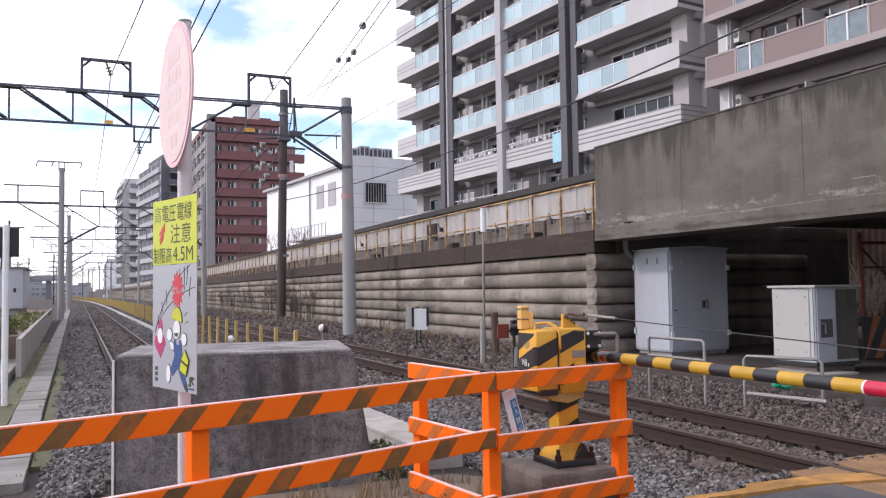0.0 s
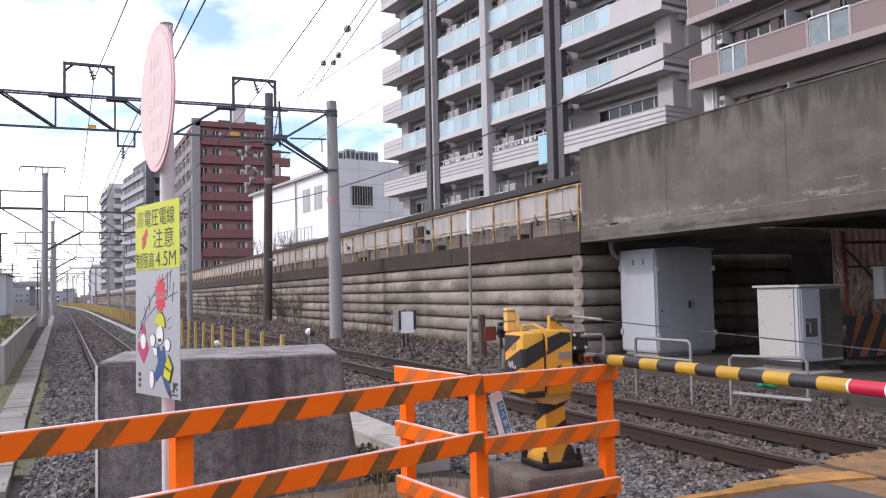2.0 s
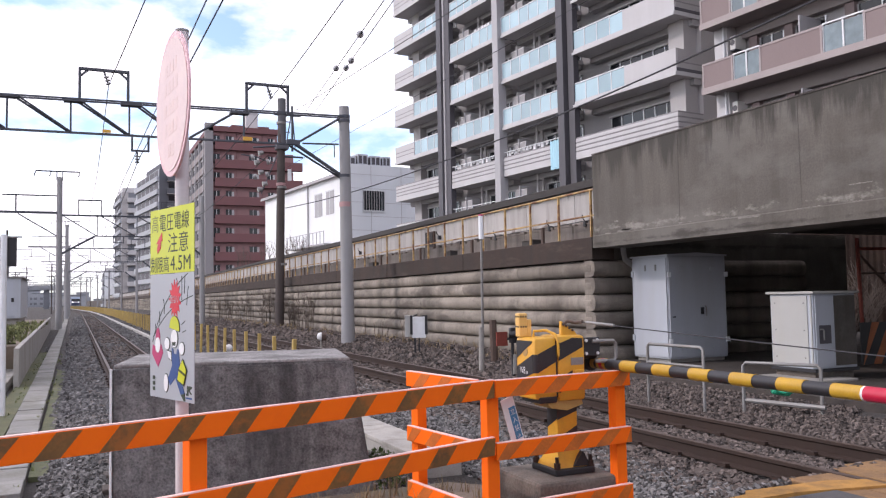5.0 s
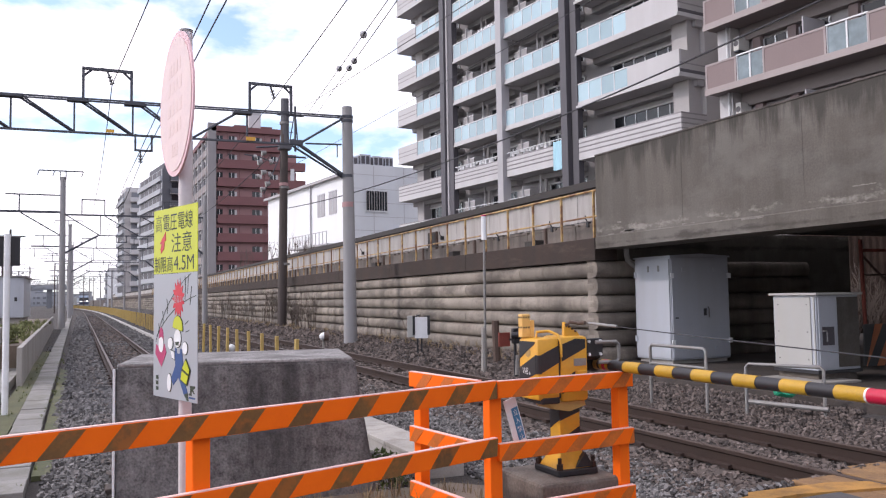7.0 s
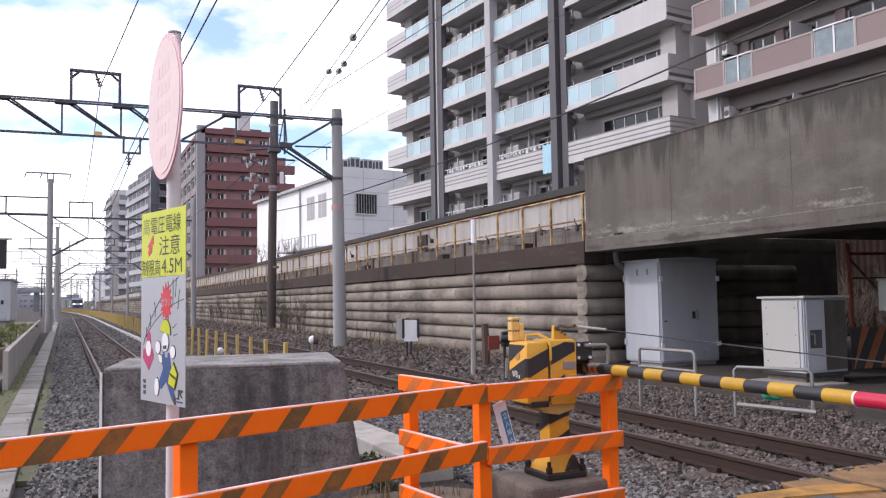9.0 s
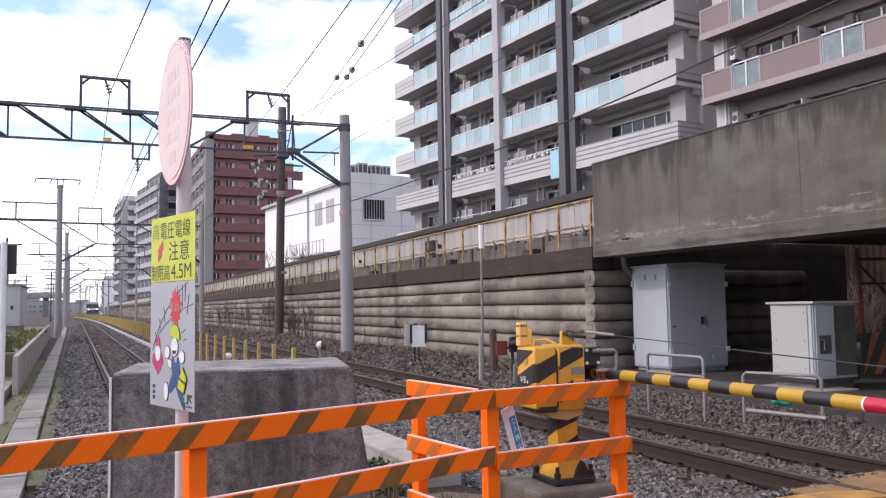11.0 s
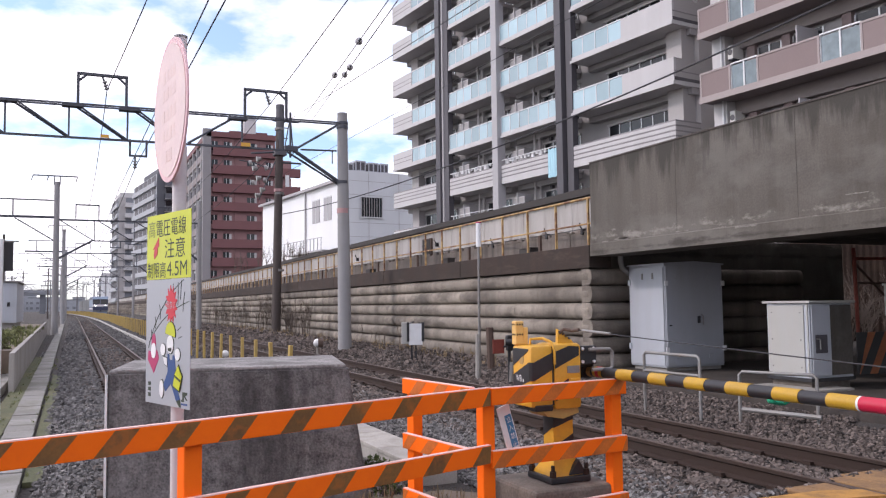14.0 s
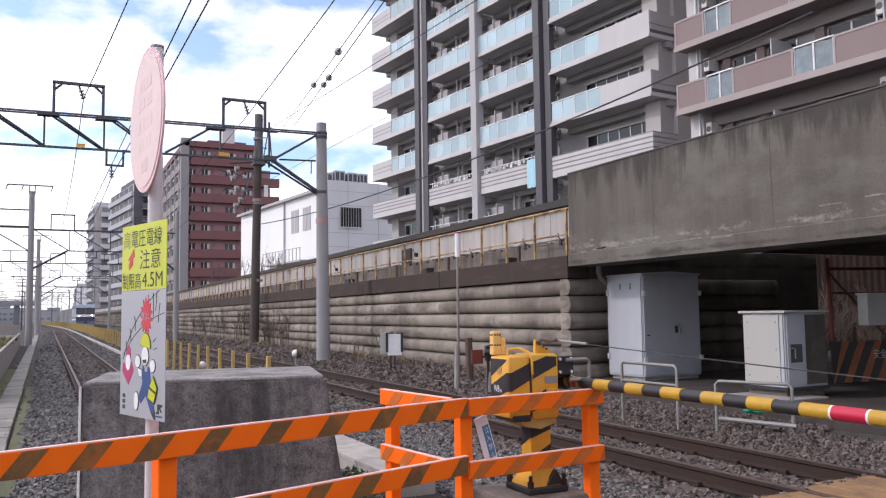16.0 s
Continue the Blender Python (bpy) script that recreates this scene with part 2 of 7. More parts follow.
# Rusty brown taken near black: shade behind the underpass put into the colour.
M["rust_sheet_shaded"] = mat("shade_dark_rusty_sheet", (0.03, 0.02, 0.016), 0.95, spec=0.08, vary=0.4, scale=1.5, fine=20, bump=0.3, dirt=(0.03, 0.022, 0.02), dirt_amount=0.7, dirt_scale=1.2, streak=True, blotch=(0.045, 0.03, 0.022), blotch_amount=0.7, blotch_scale=(0.8, 0.8, 1.6), blotch_from=0.54)
M["boom_yellow"] = mat("ribbed_yellow_tape", (0.50, 0.285, 0.02), 0.45, vary=0.15, scale=8, fine=120, bump=0.15, dirt=(0.34, 0.20, 0.03), dirt_amount=0.5, dirt_scale=5)
M["grey_glass"] = mat("grey_balcony_glass", (0.17, 0.215, 0.235), 0.35, vary=0.35, scale=0.7, fine=3, bump=0, spec=0.4, per_object=0.2)
# Floor tone, darker than the wall concrete.
M["dark_floor"] = mat("dark_concrete_floor", (0.06, 0.048, 0.042), 0.85, vary=0.35, scale=1.5, fine=40, bump=0.5, dirt=(0.03, 0.026, 0.023), dirt_amount=0.8, dirt_scale=1.6)
M["container"] = mat("grey_container_paint", (0.16, 0.165, 0.17), 0.6, vary=0.15, scale=0.6, bump=0.05)
M["stripe"] = mat("worn_dark_stripe", (0.20, 0.09, 0.022), 0.6, vary=0.3, scale=10, fine=80, bump=0.05, dirt=(0.05, 0.035, 0.022), dirt_amount=0.7, dirt_scale=5, blotch=(0.42, 0.12, 0.016), blotch_amount=0.6, blotch_scale=(7, 7, 7), blotch_from=0.52)
M["stripe_faint"] = mat("faded_stripe", (0.60, 0.14, 0.015), 0.6, vary=0.2, scale=10, fine=80, bump=0.05, dirt=(0.30, 0.085, 0.02), dirt_amount=0.6, dirt_scale=6)
M["yellow"] = mat("yellow_enamel", (0.70, 0.36, 0.03), 0.42, vary=0.06, bump=0.03, dirt=(0.35, 0.20, 0.05), dirt_amount=0.35, dirt_scale=6)
M["black"] = mat("black_enamel", (0.022, 0.021, 0.024), 0.5, vary=0.2, bump=0.05)
M["reflect_red"] = mat("red_reflective_tape", (0.50, 0.012, 0.045), 0.35, vary=0.06, bump=0.03)
M["white"] = mat("white_paint", (0.78, 0.79, 0.80), 0.5, vary=0.05, bump=0.03, dirt=(0.45, 0.42, 0.38), dirt_amount=0.3, dirt_scale=3)
M["sign_white"] = mat("sign_white", (0.365, 0.385, 0.415), 0.4, vary=0.03, bump=0.02)
M["sign_yellow"] = mat("sign_yellow_green", (0.53, 0.57, 0.018), 0.4, vary=0.04, bump=0.02)
M["ink"] = mat("sign_ink", (0.025, 0.04, 0.02), 0.5, vary=0.1, bump=0)
M["ink_blue"] = mat("sign_blue", (0.025, 0.07, 0.22), 0.5, vary=0.1, bump=0)
M["ink_red"] = mat("sign_red", (0.60, 0.02, 0.04), 0.45, vary=0.08, bump=0)
M["ink_pink"] = mat("sign_magenta", (0.45, 0.035, 0.13), 0.45, vary=0.08, bump=0)
M["disc"] = mat("faded_pink_disc", (0.72, 0.545, 0.525), 0.5, vary=0.09, scale=6, bump=0.03, dirt=(0.80, 0.64, 0.58), dirt_amount=0.6, dirt_scale=4)
M["disc_rim"] = mat("faded_disc_rim", (0.74, 0.47, 0.49), 0.5, vary=0.06, bump=0.03)
M["disc_text"] = mat("faded_disc_lettering", (0.72, 0.535, 0.50), 0.5, vary=0.1, bump=0)
M["pole_paint"] = mat("pale_pole_paint", (0.60, 0.55, 0.56), 0.5, vary=0.06, bump=0.05)
M["galv"] = mat("galvanised_steel", (0.25, 0.245, 0.24), 0.6, metal=0.35, vary=0.12, scale=6, bump=0.08, dirt=(0.22, 0.17, 0.13), dirt_amount=0.4, dirt_scale=5)
M["steel"] = mat("dark_gantry_steel", (0.07, 0.075, 0.09), 0.6, metal=0.25, vary=0.2, scale=4, bump=0.08)
M["pole_c"] = mat("concrete_mast", (0.30, 0.295, 0.30), 0.8, vary=0.08, scale=2, fine=60, bump=0.15, dirt=(0.19, 0.18, 0.17), dirt_amount=0.5, dirt_scale=2, streak=True)
M["pole_dark"] = mat("tarred_wooden_mast", (0.075, 0.06, 0.055), 0.85, vary=0.25, scale=2, bump=0.3)
M["wire"] = mat("overhead_wire", (0.045, 0.045, 0.05), 0.6, metal=0.3, bump=0)
M["insulator"] = mat("porcelain", (0.28, 0.27, 0.265), 0.3, vary=0.06, bump=0)
M["cabinet"] = mat("cabinet_grey_paint", (0.44, 0.465, 0.51), 0.45, vary=0.04, scale=2, bump=0.03, dirt=(0.35, 0.34, 0.33), dirt_amount=0.3, dirt_scale=2, streak=True)
M["cream"] = mat("cabinet_cream_paint", (0.425, 0.42, 0.40), 0.45, vary=0.05, scale=2, bump=0.03, dirt=(0.42, 0.38, 0.32), dirt_amount=0.35, dirt_scale=3, streak=True)
M["hazard"] = mat("hazard_orange_paint", (0.52, 0.18, 0.08), 0.7, vary=0.2, scale=4, bump=0.1, dirt=(0.2, 0.07, 0.04), dirt_amount=0.6, dirt_scale=4)
M["red_steel"] = mat("red_oxide_steel", (0.22, 0.045, 0.03), 0.7, vary=0.2, bump=0.1)
M["beige"] = mat("apartment_tile", (0.40, 0.38, 0.375), 0.7, vary=0.06, scale=0.6, fine=14, bump=0.08, dirt=(0.40, 0.37, 0.35), dirt_amount=0.3, dirt_scale=0.6, streak=True)
M["slab"] = mat("balcony_slab_paint", (0.525, 0.512, 0.515), 0.75, vary=0.05, scale=0.7, fine=20, bump=0.08, dirt=(0.42, 0.405, 0.40), dirt_amount=0.5, dirt_scale=0.8, streak=True)
M["stripe_dark"] = mat("balustrade_groove", (0.25, 0.235, 0.24), 0.7, vary=0.06, bump=0)
M["wall_in"] = mat("recessed_wall", (0.355, 0.342, 0.342), 0.8, vary=0.08, scale=0.8, fine=20, bump=0.1)
M["column_dark"] = mat("charcoal_column", (0.085, 0.08, 0.09), 0.6, vary=0.1, scale=0.6, bump=0.05)
M["column_mid"] = mat("grey_column", (0.40, 0.39, 0.40), 0.65, vary=0.06, scale=0.6, bump=0.05)
M["pink_slab"] = mat("pinkish_grey_slab", (0.26, 0.225, 0.22), 0.75, vary=0.08, scale=0.7, fine=20, bump=0.08, dirt=(0.27, 0.235, 0.225), dirt_amount=0.4, dirt_scale=0.8, streak=True)
M["pale_red"] = mat("faded_red_mark", (0.42, 0.24, 0.24), 0.7, vary=0.2, bump=0)
M["frame_white"] = mat("white_balcony_frame", (0.68, 0.69, 0.70), 0.4, vary=0.05, bump=0)
M["pink"] = mat("pink_tile", (0.225, 0.168, 0.163), 0.7, vary=0.06, scale=0.8, fine=16, bump=0.1, dirt=(0.25, 0.195, 0.188), dirt_amount=0.4, dirt_scale=0.7, streak=True)
M["brick_red"] = mat("dark_red_tile", (0.165, 0.068, 0.07), 0.7, vary=0.1, scale=0.6, fine=10, bump=0.1)
M["brick_pale"] = mat("pale_red_tile", (0.27, 0.145, 0.145), 0.7, vary=0.08, scale=0.6, fine=10, bump=0.1)
M["siding"] = mat("white_metal_siding", (0.80, 0.81, 0.82), 0.5, vary=0.03, scale=0.5, bump=0.02, dirt=(0.62, 0.62, 0.62), dirt_amount=0.25, dirt_scale=0.5, streak=True)
# Same white siding, greyed: shade of the unlit walls put into the colour.
M["siding_shaded"] = mat("shaded_metal_siding", (0.66, 0.685, 0.71), 0.55, vary=0.03, scale=0.5, bump=0.02, dirt=(0.45, 0.46, 0.47), dirt_amount=0.25, dirt_scale=0.5, streak=True)
M["tower_side"] = mat("pale_grey_tower_render", (0.40, 0.415, 0.44), 0.8, vary=0.08, scale=0.3, bump=0)
M["ink_faded"] = mat("bleached_sign_ink", (0.20, 0.22, 0.05), 0.5, vary=0.15, bump=0)
M["board_yellow"] = mat("yellow_painted_timber", (0.46, 0.235, 0.06), 0.85, vary=0.22, scale=6, fine=70, bump=0.4, dirt=(0.20, 0.11, 0.05), dirt_amount=0.7, dirt_scale=7)
M["tag_blue"] = mat("faded_blue_print", (0.05, 0.20, 0.36), 0.5, vary=0.12, bump=0)
M["pink_pale"] = mat("pale_pink_trim", (0.36, 0.305, 0.295), 0.75, vary=0.08, scale=0.7, fine=20, bump=0.05, dirt=(0.29, 0.25, 0.24), dirt_amount=0.5, dirt_scale=0.9, streak=True)
M["trough_pale"] = mat("pale_trough_concrete", (0.37, 0.345, 0.315), 0.9, vary=0.2, scale=3, fine=60, bump=0.3, dirt=(0.22, 0.20, 0.17), dirt_amount=0.6, dirt_scale=5, per_object=0.1)
M["mast_grey"] = mat("dark_grey_mast_sleeve", (0.11, 0.108, 0.118), 0.75, vary=0.2, scale=2, bump=0.15)
M["slate"] = mat("slate_grey_tile", (0.10, 0.105, 0.12), 0.7, vary=0.1, scale=0.5, bump=0.05)
# These two greys carry distance haze in the colour.
M["far"] = mat("distant_render", (0.30, 0.315, 0.34), 0.9, vary=0.15, scale=0.1, fine=1, bump=0)
M["far_dark"] = mat("distant_dark", (0.17, 0.18, 0.20), 0.9, vary=0.2, scale=0.1, fine=1, bump=0)
M["pane"] = mat("window_glass", (0.02, 0.022, 0.026), 0.1, vary=0.1, scale=0.5, bump=0, spec=0.45)
M["frost"] = mat("frosted_balcony_glass", (0.34, 0.48, 0.53), 0.16, vary=0.10, scale=0.12, fine=0.5, bump=0, spec=0.75, per_object=0.22)
M["alu"] = mat("aluminium_frame", (0.62, 0.63, 0.64), 0.4, metal=0.5, vary=0.05, bump=0)
M["ac"] = mat("air_conditioner_white", (0.62, 0.61, 0.58), 0.5, vary=0.06, bump=0)
M["cloth"] = mat("pale_blue_towel", (0.40, 0.66, 0.76), 0.9, vary=0.06, scale=5, bump=0.2)
M["laundry"] = mat("white_laundry", (0.72, 0.72, 0.73), 0.9, vary=0.1, bump=0.1)
M["moss"] = mat("grass_verge", (0.085, 0.092, 0.045), 0.95, vary=0.35, scale=3, fine=40, bump=0.8, dirt=(0.16, 0.14, 0.07), dirt_amount=0.6)
M["leaf"] = mat("leaves", (0.07, 0.10, 0.028), 0.8, vary=0.3, scale=6, bump=0, per_island=0.4)
M["leaf_bright"] = mat("fresh_weeds", (0.15, 0.165, 0.065), 0.8, vary=0.3, scale=6, bump=0, per_island=0.5)
M["dry"] = mat("dry_stalks", (0.26, 0.19, 0.11), 0.9, vary=0.25, scale=6, bump=0, per_island=0.35)
M["twig"] = mat("bare_twigs", (0.12, 0.095, 0.08), 0.9, vary=0.2, bump=0)
M["path"] = mat("trough_lid_concrete", (0.245, 0.235, 0.22), 0.9, vary=0.25, scale=2, fine=60, bump=0.3, dirt=(0.13, 0.125, 0.085), dirt_amount=0.65, dirt_scale=3, per_object=0.15)
M["loco_blue"] = mat("locomotive_blue", (0.045, 0.055, 0.11), 0.4, vary=0.05, scale=1, bump=0)
M["loco_grey"] = mat("locomotive_pale_blue", (0.26, 0.33, 0.43), 0.4, vary=0.05, scale=1, bump=0)
M["loco_white"] = mat("locomotive_white_band", (0.70, 0.66, 0.68), 0.4, vary=0.05, scale=1, bump=0)
M["headlight"] = glow("lit_headlight", (1.0, 0.97, 0.92), 9.0)


# ---- mesh helpers ----
def bx(bm, x0, x1, y0, y1, z0, z1, m=None, bevel=0.0):
    """A box into bm, by its bounds; m moves it."""
    vs = [bm.verts.new((x, y, z)) for z in (z0, z1) for y in (y0, y1) for x in (x0, x1)]
    fs = [bm.faces.new([vs[i] for i in f]) for f in ((0, 2, 3, 1), (4, 5, 7, 6), (0, 1, 5, 4), (2, 6, 7, 3), (0, 4, 6, 2), (1, 3, 7, 5))]
    if bevel:
        es = list({e for f in fs for e in f.edges})
        made = bmesh.ops.bevel(bm, geom=es, offset=bevel, segments=2, affect="EDGES", profile=0.5)
        vs = list({v for f in made["faces"] for v in f.verts} | {v for v in vs if v.is_valid})
    if m is not None:
        bmesh.ops.transform(bm, matrix=m, verts=[v for v in vs if v.is_valid])
    return bm


def rod(bm, p, q, r0, r1=None, n=10):
    """A tapered round bar from p to q, closed."""
    p, q = Vector(p), Vector(q)
    r1 = r0 if r1 is None else r1
    m = (q - p).to_track_quat("Z", "Y").to_matrix()
    rings = []
    for c, r in ((p, r0), (q, r1)):
        rings.append([bm.verts.new(c + m @ Vector((r * math.cos(6.28318 * i / n), r * math.sin(6.28318 * i / n), 0))) for i in range(n)])
    for i in range(n):
        bm.faces.new((rings[0][i], rings[0][(i + 1) % n], rings[1][(i + 1) % n], rings[1][i]))
    bm.faces.new(rings[0][::-1])
    bm.faces.new(rings[1])
    return bm


def chain(bm, pts, r, n=8):
    """One bent round bar through the points."""
    pts = [Vector(p) for p in pts]
    rings = []
    side = None
    for k, p in enumerate(pts):
        d = (pts[min(k + 1, len(pts) - 1)] - pts[max(k - 1, 0)]).normalized()
        if side is None:
            side = d.orthogonal().normalized()
        side = (side - d * side.dot(d)).normalized()
        up = d.cross(side)
        rings.append([bm.verts.new(p + r * (side * math.cos(6.28318 * i / n) + up * math.sin(6.28318 * i / n))) for i in range(n)])
    for a, b in zip(rings, rings[1:]):
        for i in range(n):
            bm.faces.new((a[i], a[(i + 1) % n], b[(i + 1) % n], b[i]))
    bm.faces.new(rings[0][::-1])
    bm.faces.new(rings[-1])
    return bm


def prism(bm, pts, axis, a, b):
    """An outline extruded along axis ('x', 'y' or 'z') from a to b."""
    put = {"x": lambda u, v, w: (w, u, v), "y": lambda u, v, w: (u, w, v), "z": lambda u, v, w: (u, v, w)}[axis]
    lo = [bm.verts.new(put(u, v, a)) for u, v in pts]
    hi = [bm.verts.new(put(u, v, b)) for u, v in pts]
    k = len(pts)
    bm.faces.new(lo)
    bm.faces.new(hi[::-1])
    for i in range(k):
        bm.faces.new((lo[(i + 1) % k], lo[i], hi[i], hi[(i + 1) % k]))
    bmesh.ops.recalc_face_normals(bm, faces=bm.faces[:])
    return bm


def mesh_of(name, bm, material, smooth=False):
    me = bpy.data.meshes.new(name)
    bm.normal_update()
    bm.to_mesh(me)
    bm.free()
    me.materials.append(material)
    if smooth:
        for p in me.polygons:
            p.use_smooth = True
        me.set_sharp_from_angle(angle=radians(40))
    return me


def part(name, bm, material, parent=None, label="", m=None, smooth=False):
    """Links a bmesh, or a ready mesh, as one mesh object under parent."""
    me = bm if isinstance(bm, bpy.types.Mesh) else mesh_of(name, bm, material, smooth)
    ob = new(name, me)
    ob.parent = parent
    if m is not None:
        ob.matrix_basis = m
    if label:
        ob["label"] = label
    return ob


def thing(name, label, category, m=None, group="", kind=""):
    """An Empty at a thing's base that carries its parts."""
    ob = new(name)
    ob.empty_display_size = 0.2
    if m is not None:
        ob.matrix_basis = m
    return tagged(ob, label, category, group, kind)


B = bmesh.new


# ---- lines of the railway ----
def bend_main(y):
    return -max(y - 90.0, 0.0) ** 2 / 9000.0


def bend_side(y):
    return -max(y - 110.0, 0.0) ** 2 / 5000.0


MAIN, SIDE = 5.95, 1.21          # track centres
STEPS = [-6, 0, 4, 9, 15, 25, 40, 60, 80, 100, 120, 140, 160, 180, 200, 230, 260, 300, 350, 420]


def ribbon(bm, profile, centre, bend, ys):
    """Sweeps an open or closed outline of (x, z) along the railway."""
    rows = [[bm.verts.new((centre + bend(y) + u, y, v)) for u, v in profile] for y in ys]
    k = len(profile)
    for a, b in zip(rows, rows[1:]):
        for i in range(k):
            bm.faces.new((a[i], a[(i + 1) % k], b[(i + 1) % k], b[i]))
    bm.faces.new(rows[0])
    bm.faces.new(rows[-1][::-1])
    bmesh.ops.recalc_face_normals(bm, faces=bm.faces[:])
    return bm


# ---- ground ----
def ground_height(x, y):
    """Ballast beds, verges and the level road."""
    if y < 4.45 + 0.12 * max(x - 3, 0) and x > -30:
        return -0.02 if y < 4.2 else -0.05
    h = -0.24
    if x > 7.2:
        h += 0.28 * min((x - 7.2) / 2.2, 1.0)
    for c in (MAIN + bend_main(y), SIDE + bend_side(y)):
        d = abs(x - c)
        h = max(h, -0.195 - 0.05 * max(d - 1.0, 0) / 0.8)
    return max(h, -0.24) if x < 7.2 else h


def ground():
    bm = B()
    xs = [-3000, -900, -300, -100, -40, -20, -10, -6, -4, -3] + [-2 + 0.5 * i for i in range(28)] + [13, 16, 20, 26, 34, 60, 120, 300, 900, 3000]
    ys = [-3000, -900, -300, -100, -40, -15, -6, -3, 0, 2, 3, 4, 4.3, 4.6, 5, 5.5, 6, 7, 8, 9, 10, 12, 14, 17, 20, 25, 30, 40, 55, 75, 100, 130, 160, 200, 250, 320, 420, 600, 900, 1500, 3000]
    grid = [[bm.verts.new((x, y, ground_height(x, y) + random.uniform(-0.012, 0.012) * (abs(x) < 12 and 5 < y < 40))) for x in xs] for y in ys]
    for a, b in zip(grid, grid[1:]):
        for i in range(len(xs) - 1):
            bm.faces.new((a[i], a[i + 1], b[i + 1], b[i]))
    tagged(part("ground", bm, M["ballast"], smooth=True), "grey-brown crushed stone railway ballast ground", "ground", kind="structure")


ground()


def road():
    bm = B()
    bx(bm, -14, 4.92, -9, 4.22, -0.2, 0.004)
    ob = tagged(new("road"), "grey asphalt road over the level crossing", "road", kind="structure")
    part("road_surface", bm, M["asphalt"], ob)
    part("road_surface", bx(B(), 6.65, 13.2, -9, 4.3, -0.2, 0.002), M["asphalt"], ob)


road()


def track(name, label, centre, bend, y0, y1):
    t = thing(name, label, "railway track", kind="structure")
    ys = [y0] + [y for y in STEPS if y0 < y < y1] + [y1]
    foot = [(-0.062, -0.15), (0.062, -0.15), (0.062, -0.135), (0.012, -0.12), (0.012, -0.045), (0.033, -0.032), (0.033, -0.004), (-0.033, -0.004), (-0.033, -0.032), (-0.012, -0.045), (-0.012, -0.12), (-0.062, -0.135)]
    for s in (-0.55, 0.55):
        r = part("rail", ribbon(B(), foot, centre + s, bend, ys), M["rail"], t)
        part("running_face", ribbon(B(), [(-0.026, -0.006), (0.026, -0.006), (0.026, 0.001), (-0.026, 0.001)], centre + s, bend, ys), M["rail_top"], r, "worn steel running face")
    shared = mesh_of("sleeper", bx(B(), -1.0, 1.0, -0.12, 0.12, -0.30, -0.160, bevel=0.015), M["sleeper"])
    clip = mesh_of("fastening", bx(bx(B(), -0.11, -0.062, -0.05, 0.05, -0.15, -0.115), 0.062, 0.11, -0.05, 0.05, -0.15, -0.115), M["rail"])
    y, k = y0 + 0.4, 0
    while y < y1 and k < 130:
        sl = part("sleeper", shared, None, t, m=pose(centre + bend(y), y, 0, 0, 0, random.uniform(-0.6, 0.6)))
        if y < 45:
            for s in (-0.55, 0.55):
                part("fastening", clip, None, sl, m=pose(s, 0, 0))
        y += 0.62
        k += 1
    return t


track("railway_track", "rusty main line rails on ballasted sleepers", MAIN, bend_main, -12, 420)
track("railway_siding", "rusty siding rails ending at a concrete buffer", SIDE, bend_side, 7.3, 300)

# ---- retaining wall of the elevated line ----
WALL0, WALL_Y, WALL_TAN = 9.82, 14.1, math.tan(radians(0.84))


def wall_x(y):
    return WALL0 + (y - WALL_Y) * WALL_TAN + bend_main(y)


def wall_pose(y, z=0.0):
    return Matrix.Translation((wall_x(y), y, z)) @ pose(0, 0, 0, 0, 0, -0.84 + math.degrees(max(y - 90, 0) / 4500.0))


def retaining_wall():
    w = thing("retaining_wall", "weathered concrete retaining wall of stacked horizontal rolls", "wall", kind="structure")
    z0, hgt, n = -0.02, 0.358, 6

    def roll_mesh(length):
        bm = B()
        prof = [(0.30, 0)]
        for i in range(9):
            a = -math.pi / 2 + math.pi * i / 8
            prof.append((0.085 - 0.15 * math.cos(a) ** 0.75 if 0 < i < 8 else 0.085, hgt / 2 + (hgt / 2 - 0.006) * math.sin(a)))
        prof.append((0.30, hgt))
        prism(bm, prof, "y", 0, length - 0.018)
        return mesh_of("concrete_roll", bm, M["roll"], True)

    full = roll_mesh(6.4)
    half = roll_mesh(3.2)
    for c in range(n):
        y = WALL_Y + 0.14
        first = True
        while y < 300:
            me, ln = (half, 3.2) if first and c % 2 else (full, 6.4)
            part("concrete_roll", me, None, w, m=wall_pose(y, z0 + c * hgt))
            y += ln
            first = False
    short = roll_mesh(6.02)
    for c in range(n):
        part("concrete_roll", short, None, w, m=pose(WALL0 + 5.95, WALL_Y + 0.062, z0 + c * hgt, 0, 0, 90))
    # mass behind the facing, and its end return
    bm = B()
    ribbon(bm, [(0.2, -0.4), (7.4, -0.4), (7.4, 2.48), (0.2, 2.48)], 0, wall_x, [WALL_Y + 0.45] + [y for y in STEPS if y > WALL_Y + 2])
    part("embankment", bm, M["dark_concrete"], w, "dark stained concrete")
    # edge beam of the walkway
    y = WALL_Y
    beam = mesh_of("edge_beam", bx(B(), -0.10, 0.45, 0, 6.38, 2.13, 2.60, bevel=0.012), M["beam"])
    while y < 300:
        part("edge_beam", beam, None, w, m=wall_pose(y))
        y += 6.4
    return w


retaining_wall()


